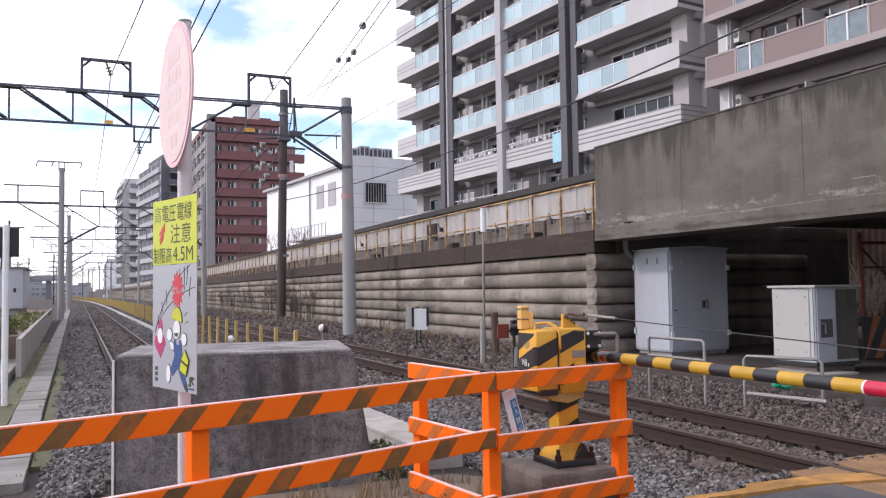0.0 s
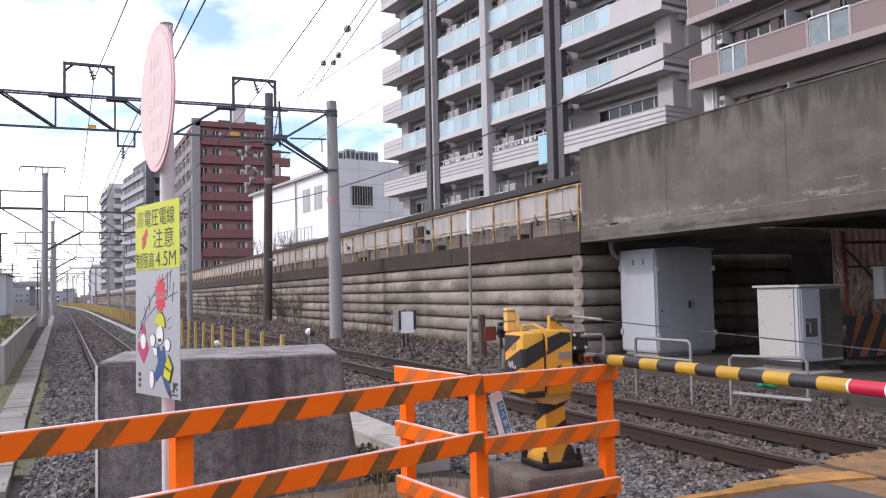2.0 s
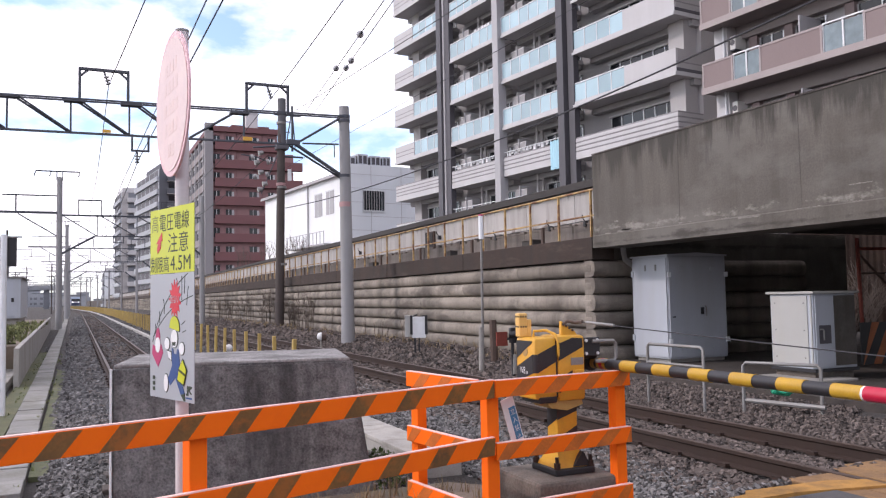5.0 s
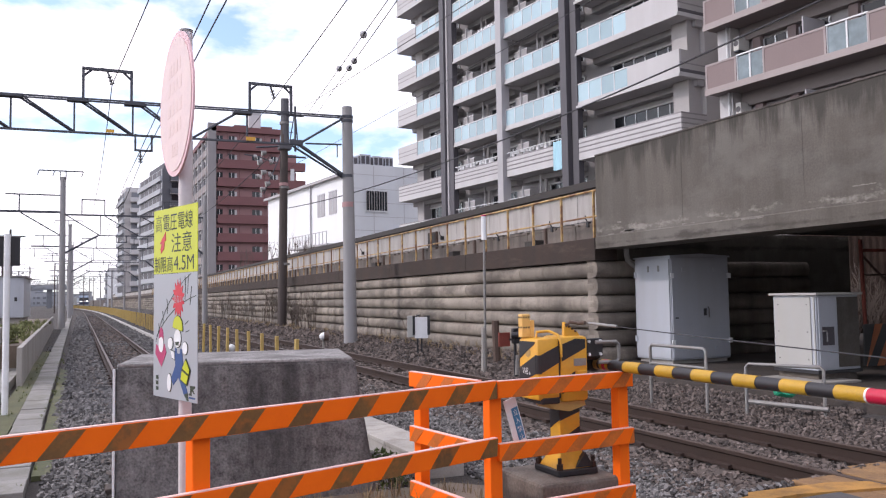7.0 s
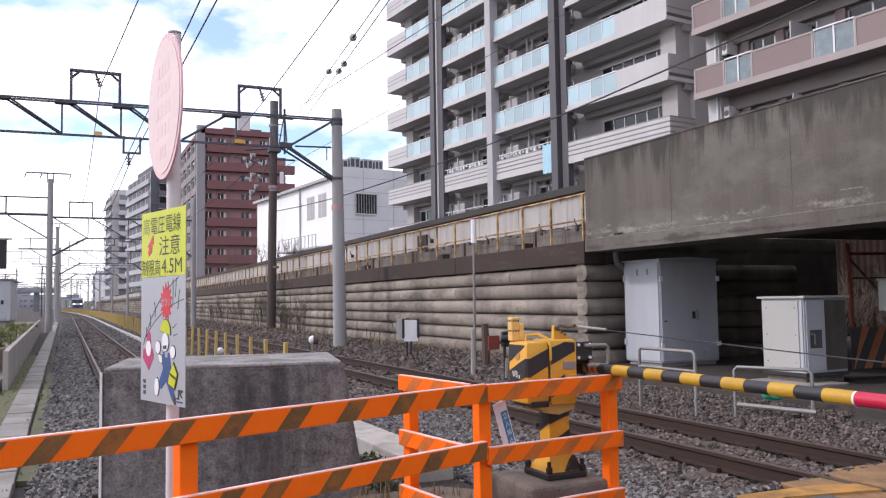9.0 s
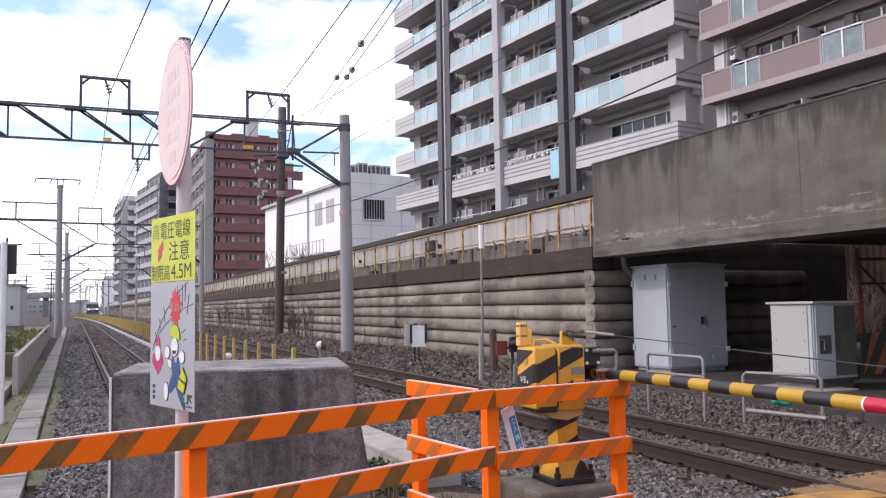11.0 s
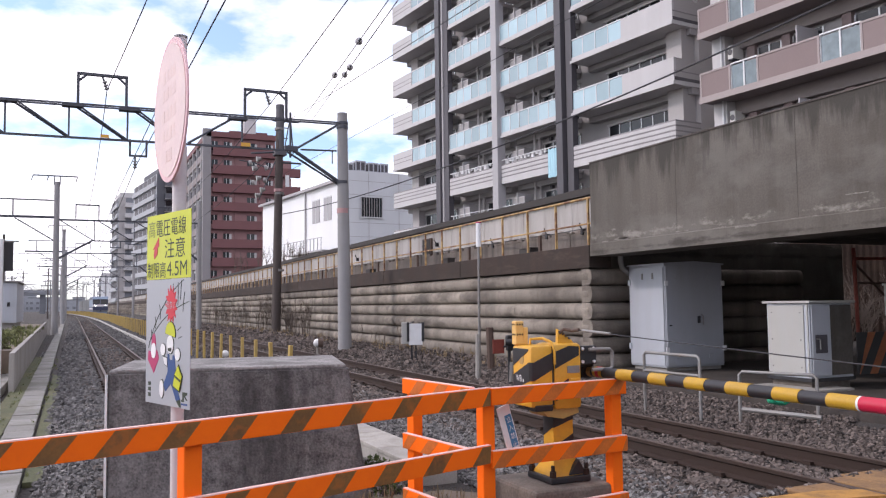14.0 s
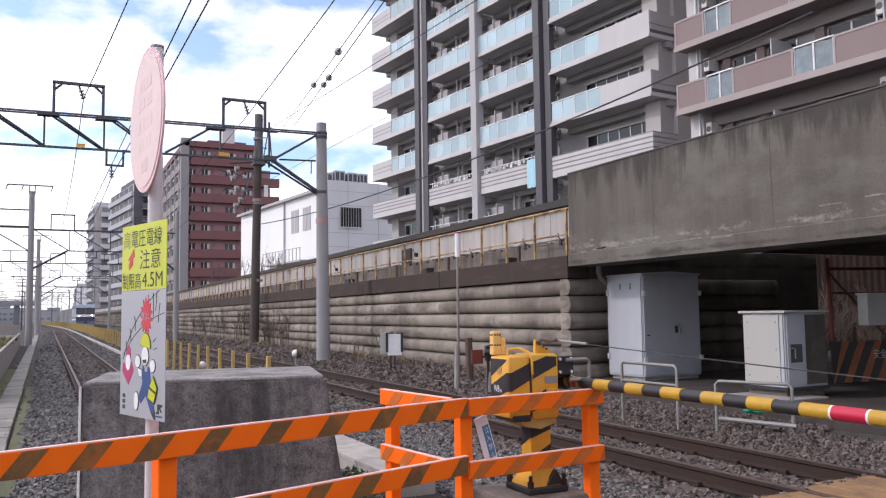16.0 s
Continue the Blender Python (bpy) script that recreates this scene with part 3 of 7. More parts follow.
def parapet():
    p = thing("viaduct_parapet", "grey concrete panel parapet with dark coping along the viaduct", "parapet", kind="structure")
    up = mesh_of("panel", bx(B(), 0.95, 1.05, 0.01, 2.34, 3.02, 3.86), M["parapet"])
    low = mesh_of("lower_panel", bx(B(), 0.88, 1.05, 0.008, 2.34, 2.48, 3.03, bevel=0.01), M["parapet_low"])
    cap = mesh_of("coping", bx(B(), 0.80, 1.12, 0, 4.70, 3.86, 4.03), M["cap"])
    y, k = WALL_Y - 0.1, 0
    while y < 300:
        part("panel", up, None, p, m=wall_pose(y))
        part("lower_panel", low, None, p, m=wall_pose(y))
        if k % 2 == 0:
            part("coping", cap, None, p, m=wall_pose(y))
        y += 2.35
        k += 1


parapet()


def walkway_railing():
    r = thing("walkway_railing", "rusty yellow-painted steel handrail along the viaduct walkway", "railing")
    post = mesh_of("post", bx(B(), -0.022, 0.022, -0.022, 0.022, 2.55, 3.60), M["yellow_rail"])
    stub = mesh_of("stub_post", bx(B(), 0.02, 0.08, -0.04, 0.04, 2.55, 2.98), M["post_rust"])
    y, k = WALL_Y + 0.15, 0
    while y < 150:
        part("post", post, None, r, m=wall_pose(y))
        if k % 3 == 1 or y > 40:
            part("stub_post", stub, None, r, m=wall_pose(y + 0.8))
        y += 1.285
        k += 1
    for z, rr in ((3.60, 0.026), (3.06, 0.020)):
        pts = [(wall_x(y), y, z) for y in [WALL_Y - 0.05, 30, 60, 100, 125, 150]]
        part("rail", chain(B(), pts, rr), M["yellow_rail"], r)


walkway_railing()


def walkway_fittings():
    """Small boxes, clamps and a cable along the walkway at the parapet's foot."""
    for y, w, h in ((16.9, 0.55, 0.13), (21.8, 0.4, 0.16), (29.0, 0.5, 0.15)):
        t = thing("cable_box", "dark flat cable box on the viaduct walkway", "box", wall_pose(y), group="walkway boxes")
        part("body", bx(B(), 0.10, 0.34, 0, w, 2.60, 2.60 + h, bevel=0.01), M["cap"], t)
        part("lid", bx(B(), 0.08, 0.36, -0.02, w + 0.02, 2.60 + h, 2.62 + h), M["dark_concrete"], t)
    for y, z in ((14.7, 3.32), (15.75, 2.98), (17.35, 3.0), (20.3, 2.98), (24.4, 3.3), (33.0, 3.28)):
        t = thing("cable_clamp", "small black cable clamp on the parapet", "clamp", wall_pose(y), group="parapet clamps")
        part("plate", bx(B(), 0.84, 0.945, 0, 0.10, z, z + 0.13, bevel=0.01), M["black"], t)
        part("hook", chain(B(), [(0.86, 0.05, z + 0.13), (0.80, 0.05, z + 0.2), (0.80, 0.05, z + 0.27)], 0.014), M["black"], t)
    # Slim dark box drawn for a recess, its shade put into the colour.
    t = thing("meter_cabinet", "slim brown box standing in for a dark parapet recess", "box", wall_pose(24.9))
    part("body", bx(B(), 0.87, 0.949, 0, 0.75, 3.05, 3.62, bevel=0.015), M["post_rust"], t)
    part("door", bx(B(), 0.855, 0.868, 0.05, 0.70, 3.09, 3.58), M["cap"], t)
    pts = [(wall_x(y) + 0.86, y, 3.10 + 0.008 * math.sin(y * 2.1)) for y in np.arange(WALL_Y + 0.1, 48, 0.6)]
    tagged(part("walkway_cable", chain(B(), pts, 0.009, 6), M["wire"]), "black cable running along the viaduct parapet", "cable")
    rng = random.Random(12)
    bm = B()
    y = WALL_Y + 0.05
    while y < 60:
        ln = rng.uniform(0.12, 0.34)
        h = rng.uniform(0.02, 0.11)
        m = wall_pose(y)
        bx(bm, 0.866, 0.949, 0, ln, 3.031, 3.031 + h, m)
        y += ln + rng.choice((0.0, 0.0, rng.uniform(0.05, 0.3)))
    tagged(part("broken_ledge", bm, M["parapet_low"]), "ragged broken concrete ledge along the parapet", "ledge", kind="structure")


walkway_fittings()


def viaduct_girder():
    g = thing("viaduct_girder", "grey weather-stained concrete girder over the underpass", "girder", kind="structure")
    bm = B()
    y0, y1 = -14.0, WALL_Y - 0.12
    x0 = WALL0 - 0.12
    # Unseen rear of the deck is lengthened to keep sun off the fence.
    prof = [(x0, 2.62), (x0 - 0.04, 2.60), (x0 - 0.04, 2.36), (x0 + 0.75, 2.36), (x0 + 0.75, 2.75), (x0 + 14.3, 2.75), (x0 + 14.3, 3.5), (x0 + 0.35, 3.5), (x0 + 0.35, 4.28), (x0, 4.28)]
    prism(bm, prof, "y", y0, y1)
    part("beam", bm, M["girder"], g)
    # lime patches along the ledge
    rng = random.Random(8)
    for i in range(30):
        y = rng.uniform(-2.0, 13.6)
        ln, h, z = rng.uniform(0.08, 0.5), rng.uniform(0.01, 0.035), 2.60 + rng.choice((0.0, 0.0, 0.0, 0.22)) + rng.uniform(-0.02, 0.10)
        k = 9
        top = [(y + ln * a / k, z + h * rng.uniform(0.2, 1.0)) for a in range(k + 1)]
        bot = [(y + ln * a / k, z - h * rng.uniform(0.2, 0.8)) for a in range(k, -1, -1)]
        xx = x0 - (0.043 if z < 2.60 else 0.003)
        part("lime_patch", prism(B(), top + bot, "x", xx - 0.003, xx), M["efflorescence"], g, "pale lime bloom on the concrete")
    # casting joints, top arris and a drain elbow at the abutment
    for y in (11.35, 8.7, 6.05, 3.4, 0.75):
        part("casting_joint", bx(B(), x0 - 0.004, x0 - 0.001, y, y + 0.008, 2.64, 4.27), M["dark_concrete"], g, "dark construction joint")
    part("arris", bx(B(), x0 - 0.015, x0 + 0.37, y0, y1, 4.281, 4.305), M["dark_concrete"], g, "dark weathered top edge")
    part("drain_pipe", chain(B(), [(x0 + 0.55, WALL_Y - 0.35, 2.36), (x0 + 0.55, WALL_Y - 0.35, 2.25), (x0 + 0.62, WALL_Y - 0.30, 2.12), (x0 + 0.85, WALL_Y - 0.2, 2.02), (x0 + 1.12, WALL_Y - 0.1, 1.85), (x0 + 1.15, WALL_Y - 0.1, 0.0)], 0.055, 12), M["galv"], g, smooth=True)
    part("lamp_conduit", chain(B(), [(x0 + 0.8, 13.2, 2.70), (x0 + 0.8, -4.0, 2.70)], 0.03), M["galv"], g)
    for y in (-14.0, -6.0):
        part("pier", bx(B(), x0 + 5.6, x0 + 7.0, y, y + 4.0, -0.2, 2.76), M["dark_concrete"], g)
    part("abutment", bx(B(), x0 + 0.55, x0 + 7.6, WALL_Y + 0.16, WALL_Y + 0.4, -0.3, 2.75), M["girder"], g)


viaduct_girder()


# ---- buildings behind the viaduct ----
def facade_pose(x0, y0, yaw):
    """Local x runs along the facade towards the camera's side (-y), local y goes into the building, z up."""
    return pose(x0, y0, 0, 0, 0, yaw - 90)


def apartment_block():
    """Grey apartment house: bays of balconies between tall columns."""
    m = facade_pose(22.78, 59.5, 6.5)
    a = thing("apartment_building", "tall grey-beige apartment building with glazed balconies", "apartment building", m)
    fh, z_a = 2.95, 8.88
    length = 29.3
    k0, k1 = -3, 9
    top = z_a + fh * k1 + 1.5
    part("wall", bx(B(), 1.9, length - 0.3, 1.75, 14, -0.2, top), M["wall_in"], a)
    part("end_wall", bx(B(), length - 0.32, length - 0.05, 1.78, 14, -0.2, top), M["beige"], a)
    part("roof", bx(B(), 0, length, 0, 14.2, top, top + 0.5), M["slab"], a)
    # bays: from, to, glazed from, glazed to
    bays = [(0.05, 7.05), (8.5, 14.1), (14.75, 20.5), (21.65, 29.25)]
    cols = [(7.05, 7.62, -0.25, M["column_dark"]), (7.9, 8.45, -0.05, M["column_dark"]), (14.12, 14.72, -0.25, M["column_mid"]), (20.55, 21.1, -0.25, M["column_dark"]), (21.25, 21.75, -0.02, M["column_dark"])]
    for c0, c1, d, mt in cols:
        part("column", bx(B(), c0, c1, d, 0.35, -0.2, top), mt, a)
    part("column", bx(B(), 7.66, 7.86, -0.1, 0.2, -0.2, top), M["column_mid"], a)
    for k in range(k0, k1):
        z = z_a + fh * k
        for i, (b0, b1) in enumerate(bays):
            bal = part("balcony", bx(B(), b0, b1, 0.0, 1.8, z, z + 0.22), M["slab"], a)
            if k <= 0:
                for j in range(4):
                    zz = z + 0.22 + 0.25 * j
                    part("balustrade_board", bx(B(), b0, b1, 0.0, 0.10, zz, zz + 0.17), M["slab"], bal)
                    part("groove", bx(B(), b0 + 0.01, b1 - 0.01, 0.02, 0.09, zz + 0.17, zz + 0.25), M["stripe_dark"], bal)
                if i == 3:
                    for j in range(4):
                        zz = z + 0.22 + 0.25 * j
                        part("side_board", bx(B(), b1 - 0.1, b1, 0.1, 1.8, zz, zz + 0.17), M["beige"], bal)
                        part("side_groove", bx(B(), b1 - 0.09, b1 - 0.02, 0.1, 1.8, zz + 0.17, zz + 0.25), M["stripe_dark"], bal)
                if i in (1, 2):
                    part("drying_rail", bx(B(), b0, b1, 0.05, 0.09, z + 1.50, z + 1.54), M["frame_white"], bal)
                    for j in range(8):
                        xx = b0 + (b1 - b0) * (j + 0.5) / 8
                        part("drying_post", bx(B(), xx - 0.02, xx + 0.02, 0.05, 0.09, z + 1.22, z + 1.5), M["frame_white"], bal)
            else:
                g0, g1 = b0, b1
                if i == 0:
                    g0 = 3.1
                    part("balustrade", bx(B(), b0, g0, 0.0, 0.14, z + 0.22, z + 1.30), M["slab"], bal)
                    part("balustrade_return", bx(B(), b0, b0 + 0.14, 0.14, 1.8, z + 0.22, z + 1.30), M["slab"], bal)
                if i == 3:
                    g1 = 25.7
                    part("balustrade", bx(B(), g1, b1, 0.0, 0.14, z + 0.22, z + 1.30), M["slab"], bal)
                    part("balustrade_return", bx(B(), b1 - 0.14, b1, 0.14, 1.8, z + 0.22, z + 1.30), M["beige"], bal)
                    # Groove drawn as a proud dark strip, its shade put into the colour.
                    part("return_band", bx(B(), b1 + 0.002, b1 + 0.012, 0.02, 1.8, z + 0.20, z + 0.36), M["column_dark"], bal, "dark strip coloured for a groove's shade")
                    part("return_band", bx(B(), b1 + 0.002, b1 + 0.012, 0.02, 1.8, z + 0.62, z + 0.68), M["stripe_dark"], bal)
                if i == 0:
                    for zz in (0.50, 0.80):
                        part("front_groove", bx(B(), b0 + 0.01, g0, -0.004, 0.004, z + zz, z + zz + 0.05), M["stripe_dark"], bal)
                part("slab_nosing", bx(B(), b0 + 0.005, b1 - 0.005, -0.05, -0.002, z - 0.02, z + 0.12), M["slab"], bal)
                part("kerb", bx(B(), g0, g1, 0.0, 0.14, z + 0.22, z + 0.30), M["slab"], bal)
                n = max(2, round((g1 - g0) / 0.98))
                st = (g1 - g0) / n
                for j in range(n):
                    part("glass_panel", bx(B(), g0 + st * j + 0.03, g0 + st * (j + 1) - 0.03, 0.05, 0.07, z + 0.32, z + 1.26), M["frost"], bal)
                for j in range(n + 1):
                    part("glass_post", bx(B(), g0 + st * j - 0.026, g0 + st * j + 0.026, 0.03, 0.09, z + 0.30, z + 1.30), M["frame_white"], bal)
                part("handrail", bx(B(), g0, g1, 0.03, 0.10, z + 1.28, z + 1.34), M["frame_white"], bal)
            # windows and recess on the back wall
            w0 = 2.2 if i == 0 else b0 + (b1 - b0) * 0.40
            if i == 3:
                w0 = b0 + 1.2
            w1 = b1 - (0.4 if i == 0 else 0.1)
            if i == 3:
                w1 = 27.8
            wi = part("window", bx(B(), w0, w1, 1.70, 1.78, z + 0.25, z + 2.25), M["pane"], a)
            part("lintel", bx(B(), w0 - 0.1, w1 + 0.05, 1.60, 1.78, z + 2.26, z + 2.36), M["slab"], wi)
            part("ceiling_beam", bx(B(), b0 + 0.05, b1 - 0.05, 1.25, 1.74, z + fh - 0.32, z + fh - 0.004), M["wall_in"], a)
            nn = max(2, round((w1 - w0) / 0.9))
            for j in range(nn + 1):
                x = w0 + (w1 - w0) * j / nn
                part("mullion", bx(B(), x - 0.03, x + 0.03, 1.66, 1.72, z + 0.25, z + 2.25), M["alu"], wi)
            if i in (1, 2):
                part("partition", bx(B(), b0 + 0.9, b0 + 0.95, 0.5, 1.72, z + 0.24, z + 2.3), M["slab"], a)
                part("drainpipe", rod(B(), (b0 + 1.9, 1.2, z + 0.2), (b0 + 1.9, 1.2, z + fh), 0.07), M["slab"], a)
                part("drainpipe", rod(B(), (b0 + 2.25, 1.35, z + 0.2), (b0 + 2.25, 1.35, z + fh), 0.10), M["beige"], a)
                part("escape_screen", bx(B(), b0 + 0.25, b0 + 1.55, 0.62, 0.66, z + 0.3, z + 2.0), M["wall_in"], a)
                part("screen_frame", bx(B(), b0 + 0.2, b0 + 1.6, 0.60, 0.68, z + 2.0, z + 2.06), M["slab"], a)
                part("vent_hood", bx(B(), b0 + 2.9, b0 + 3.1, 1.55, 1.75, z + 2.4, z + 2.6), M["column_dark"], a)
            if i == 3:
                part("pier", bx(B(), 27.95, 28.95, 0.9, 1.76, z + 0.22, z + fh), M["beige"], a)
    part("end_return", bx(B(), 0.9, 1.95, 1.2, 14, -0.2, top), M["beige"], a)
    return m


APT = apartment_block()


def hung(name, label, cat, x0, x1, z0, z1, material, folds=4):
    """A cloth over the balustrade of the apartment house."""
    bm = B()
    n = folds * 4
    rows = []
    for zz in (z1, z0):
        rows.append([(x0 + (x1 - x0) * i / n, -0.05 + 0.03 * math.sin(i * 1.7) * (1 if zz == z0 else 0.4), zz + 0.02 * math.sin(i * 1.1)) for i in range(n + 1)])
    f = [[bm.verts.new(p) for p in r] for r in rows]
    bk = [[bm.verts.new((p[0], p[1] - 0.02, p[2])) for p in r] for r in rows]
    for i in range(n):
        bm.faces.new((f[0][i], f[0][i + 1], f[1][i + 1], f[1][i]))
        bm.faces.new((bk[0][i + 1], bk[0][i], bk[1][i], bk[1][i + 1]))
        bm.faces.new((f[0][i], bk[0][i], bk[0][i + 1], f[0][i + 1]))
        bm.faces.new((f[1][i], f[1][i + 1], bk[1][i + 1], bk[1][i]))
    ob = part(name, bm, material, m=APT, smooth=True)
    tagged(ob, label, cat)


hung("towel", "pale blue bath towel hung over a striped balcony", "towel", 19.55, 20.45, 8.6, 10.25, M["cloth"])


def laundry(x0, x1, z):
    t = thing("laundry_rack", "white pegged laundry on a balcony rail", "laundry", APT, group="laundry")
    part("bar", rod(B(), (x0, 0.18, z), (x1, 0.18, z), 0.02), M["alu"], t)
    x = x0 + 0.1
    while x < x1 - 0.2:
        w = random.uniform(0.12, 0.3)
        part("garment", bx(B(), x, x + w, 0.14, 0.22, z - random.uniform(0.12, 0.3), z + 0.02), M["laundry"], t)
        x += w + random.uniform(0.05, 0.25)


laundry(15.0, 19.4, 10.40)
laundry(8.8, 13.6, 10.40)
laundry(11.4, 13.8, 8.88 + 2.95 * 3 + 1.5)


def pink_block():
    m = facade_pose(25.65, 28.2, 5.0)
    a = thing("apartment_building", "pink-tiled apartment building with solid balcony fronts", "apartment building", m)
    fh, z_a = 2.95, 10.3
    length = 26.0
    top = z_a + fh * 8
    part("wall", bx(B(), 0.15, length, 1.55, 13, -0.2, top), M["wall_in"], a)
    part("corner_wall", bx(B(), 0.12, 0.85, 0.7, 13, -0.2, top), M["slab"], a)
    part("roof", bx(B(), 0, length, 0, 13.1, top, top + 0.4), M["slab"], a)
    for k in range(-3, 8):
        z = z_a + fh * k
        bal = part("balcony", bx(B(), 0, length, 0.0, 1.6, z, z + 0.20), M["pink_slab"], a)
        part("ledge", bx(B(), -0.03, length, -0.06, -0.002, z - 0.06, z + 0.225), M["pink_pale"], bal)
        spans = [(0.0, 1.72), (3.1, 6.05), (7.75, 12.0), (13.4, 17.0), (18.5, 22.0)]
        for s0, s1 in spans:
            part("balustrade", bx(B(), s0, s1, 0.0, 0.14, z + 0.20, z + 1.32), M["pink"], bal)
            part("panel_border", bx(B(), s0 + 0.002, s1 - 0.002, -0.022, -0.002, z + 1.25, z + 1.335), M["pink_pale"], bal)
            for e0, e1 in ((s0 + 0.002, s0 + 0.09), (s1 - 0.09, s1 - 0.002)):
                part("panel_border", bx(B(), e0, e1, -0.022, -0.002, z + 0.23, z + 1.248), M["pink_pale"], bal)
        part("balustrade_return", bx(B(), 0, 0.14, 0.14, 1.55, z + 0.20, z + 1.32), M["pink"], bal)
        for g0, g1 in ((1.72, 3.1), (6.05, 7.75), (12.0, 13.4), (17.0, 18.5)):
            n = 2
            st = (g1 - g0) / n
            for j in range(n):
                part("glass_panel", bx(B(), g0 + st * j + 0.04, g0 + st * (j + 1) - 0.04, 0.06, 0.08, z + 0.26, z + 1.26), M["grey_glass"], bal)
            for j in range(n + 1):
                part("glass_post", bx(B(), g0 + st * j - 0.035, g0 + st * j + 0.035, 0.02, 0.10, z + 0.20, z + 1.36), M["frame_white"], bal)
            part("handrail", bx(B(), g0, g1, 0.015, 0.11, z + 1.32, z + 1.38), M["frame_white"], bal)
        for w0, w1 in ((2.0, 3.2), (3.8, 5.2), (6.6, 8.6), (10.2, 12.4), (14.0, 16.0)):
            wi = part("window", bx(B(), w0, w1, 1.50, 1.58, z + 0.25, z + 2.2), M["pane"], a)
            for j in range(3):
                x = w0 + (w1 - w0) * j / 2
                part("mullion", bx(B(), x - 0.035, x + 0.035, 1.46, 1.52, z + 0.25, z + 2.2), M["alu"], wi)
        for w0 in (4.9, 9.6):
            part("partition", bx(B(), w0, w0 + 0.06, 0.16, 1.5, z + 0.2, z + 2.1), M["column_mid"], a)
        part("soffit_beam", bx(B(), 0.9, length, 1.2, 1.56, z + fh - 0.62, z + fh), M["pink_slab"], a)
        for w0, w1 in ((2.0, 3.2), (3.8, 5.2), (6.6, 8.6), (10.2, 12.4), (14.0, 16.0)):
            part("reveal", bx(B(), w0 - 0.45, w0 - 0.04, 1.30, 1.54, z + 0.22, z + fh - 0.63), M["pink"], a)
        part("gutter_pipe", rod(B(), (0.72, 0.62, z - 0.1), (0.72, 0.62, z + fh - 0.1), 0.05), M["frame_white"], a)
        if -1 <= k <= 2:
            for x in (0.95, 9.0):
                ac = part("air_conditioner", bx(B(), x, x + 0.30, 0.75, 1.45, z + 1.85, z + 2.45, bevel=0.02), M["ac"], a, "white outdoor air-conditioning unit")
                part("fan_grille", rod(B(), (x + 0.15, 0.745, z + 2.15), (x + 0.15, 0.735, z + 2.15), 0.13, n=16), M["column_dark"], ac)
                part("bracket", bx(B(), x + 0.02, x + 0.28, 0.75, 1.5, z + 1.79, z + 1.84), M["steel"], ac)
                part("bracket", rod(B(), (x + 0.55, 1.5, z + 1.75), (x + 0.35, 0.8, z + 1.7), 0.02), M["steel"], ac)


pink_block()


def red_block():
    a = thing("apartment_building", "dark red tiled apartment building with banded balconies", "apartment building", pose(20.2, 138, 0))
    top = 29.75
    wdt, dep = 11.2, 34.0
    part("wall", bx(B(), 0.05, wdt, 0.9, dep, -0.2, top), M["brick_pale"], a)
    part("side_wall", bx(B(), -0.02, 0.04, 1.0, dep, -0.2, top), M["slab"], a)
    part("corner_column", bx(B(), -0.95, 0.35, 0.2, 1.2, -0.2, top + 1.3), M["stripe_dark"], a)
    part("penthouse", bx(B(), 4.0, 10.5, 4, 12, top, top + 2.0), M["brick_red"], a)
    part("lift_tower", bx(B(), 6.2, 8.2, 2.5, 5.0, top, top + 4.4), M["slab"], a)
    part("lift_tower_band", bx(B(), 6.18, 8.22, 2.48, 5.02, top + 3.6, top + 4.0), M["column_mid"], a)
    for k in range(0, 10):
        z = -1.25 + 3.1 * k
        x1 = wdt + 4.2 if k in (7, 8) else (wdt + 2.6 if k in (6,) else wdt)
        b = part("balcony", bx(B(), 0.6, x1, 0.0, 0.95, z, z + 0.18), M["brick_red"], a)
        part("balustrade", bx(B(), 0.6, x1, -0.05, 0.1, z, z + 1.45), M["brick_red"], b)
        if x1 > wdt:
            part("wing_wall", bx(B(), wdt + 0.02, x1 - 1.4, 0.9, 6, z, z + 2.95), M["brick_pale"], a)
        for x, ww in ((0.5, 1.0), (2.5, 0.95), (6.4, 1.25), (9.6, 0.8)):
            wi = part("window", bx(B(), x, x + ww, 0.82, 0.95, z + 0.9, z + 2.42), M["pane"], a)
            part("frame", bx(B(), x + ww * 0.45, x + ww * 0.45 + 0.08, 0.79, 0.83, z + 0.9, z + 2.42), M["frame_white"], wi)
            part("lintel", bx(B(), x - 0.1, x + ww + 0.1, 0.76, 0.94, z + 2.43, z + 2.55), M["brick_red"], wi)
            if x > 1:
                part("shutter", bx(B(), x + ww + 0.02, x + ww + 0.4, 0.84, 0.93, z + 1.5, z + 2.35), M["slab"], a)
            part("downpipe", rod(B(), (x + ww + 0.9, 0.8, z), (x + ww + 0.9, 0.8, z + 3.1), 0.07), M["brick_pale"], a)
        # side face, balconies between fins
        for j in range(6):
            y = 2.0 + 5.3 * j
            part("side_balcony", bx(B(), -0.32, -0.02, y, y + 4.9, z, z + 1.25), M["pink_slab"] if j < 5 else M["beige"], a)
            part("side_opening", bx(B(), -0.06, -0.021, y + 0.3, y + 4.6, z + 1.25, z + 2.6), M["pane"], a)
    for j in range(7):
        y = 1.6 + 5.3 * j
        part("fin", bx(B(), -0.42, -0.02, y, y + 0.35, 0, top), M["column_mid"], a)
    part("roof", bx(B(), -0.4, wdt, 0.2, dep, top, top + 0.9), M["brick_red"], a)


red_block()


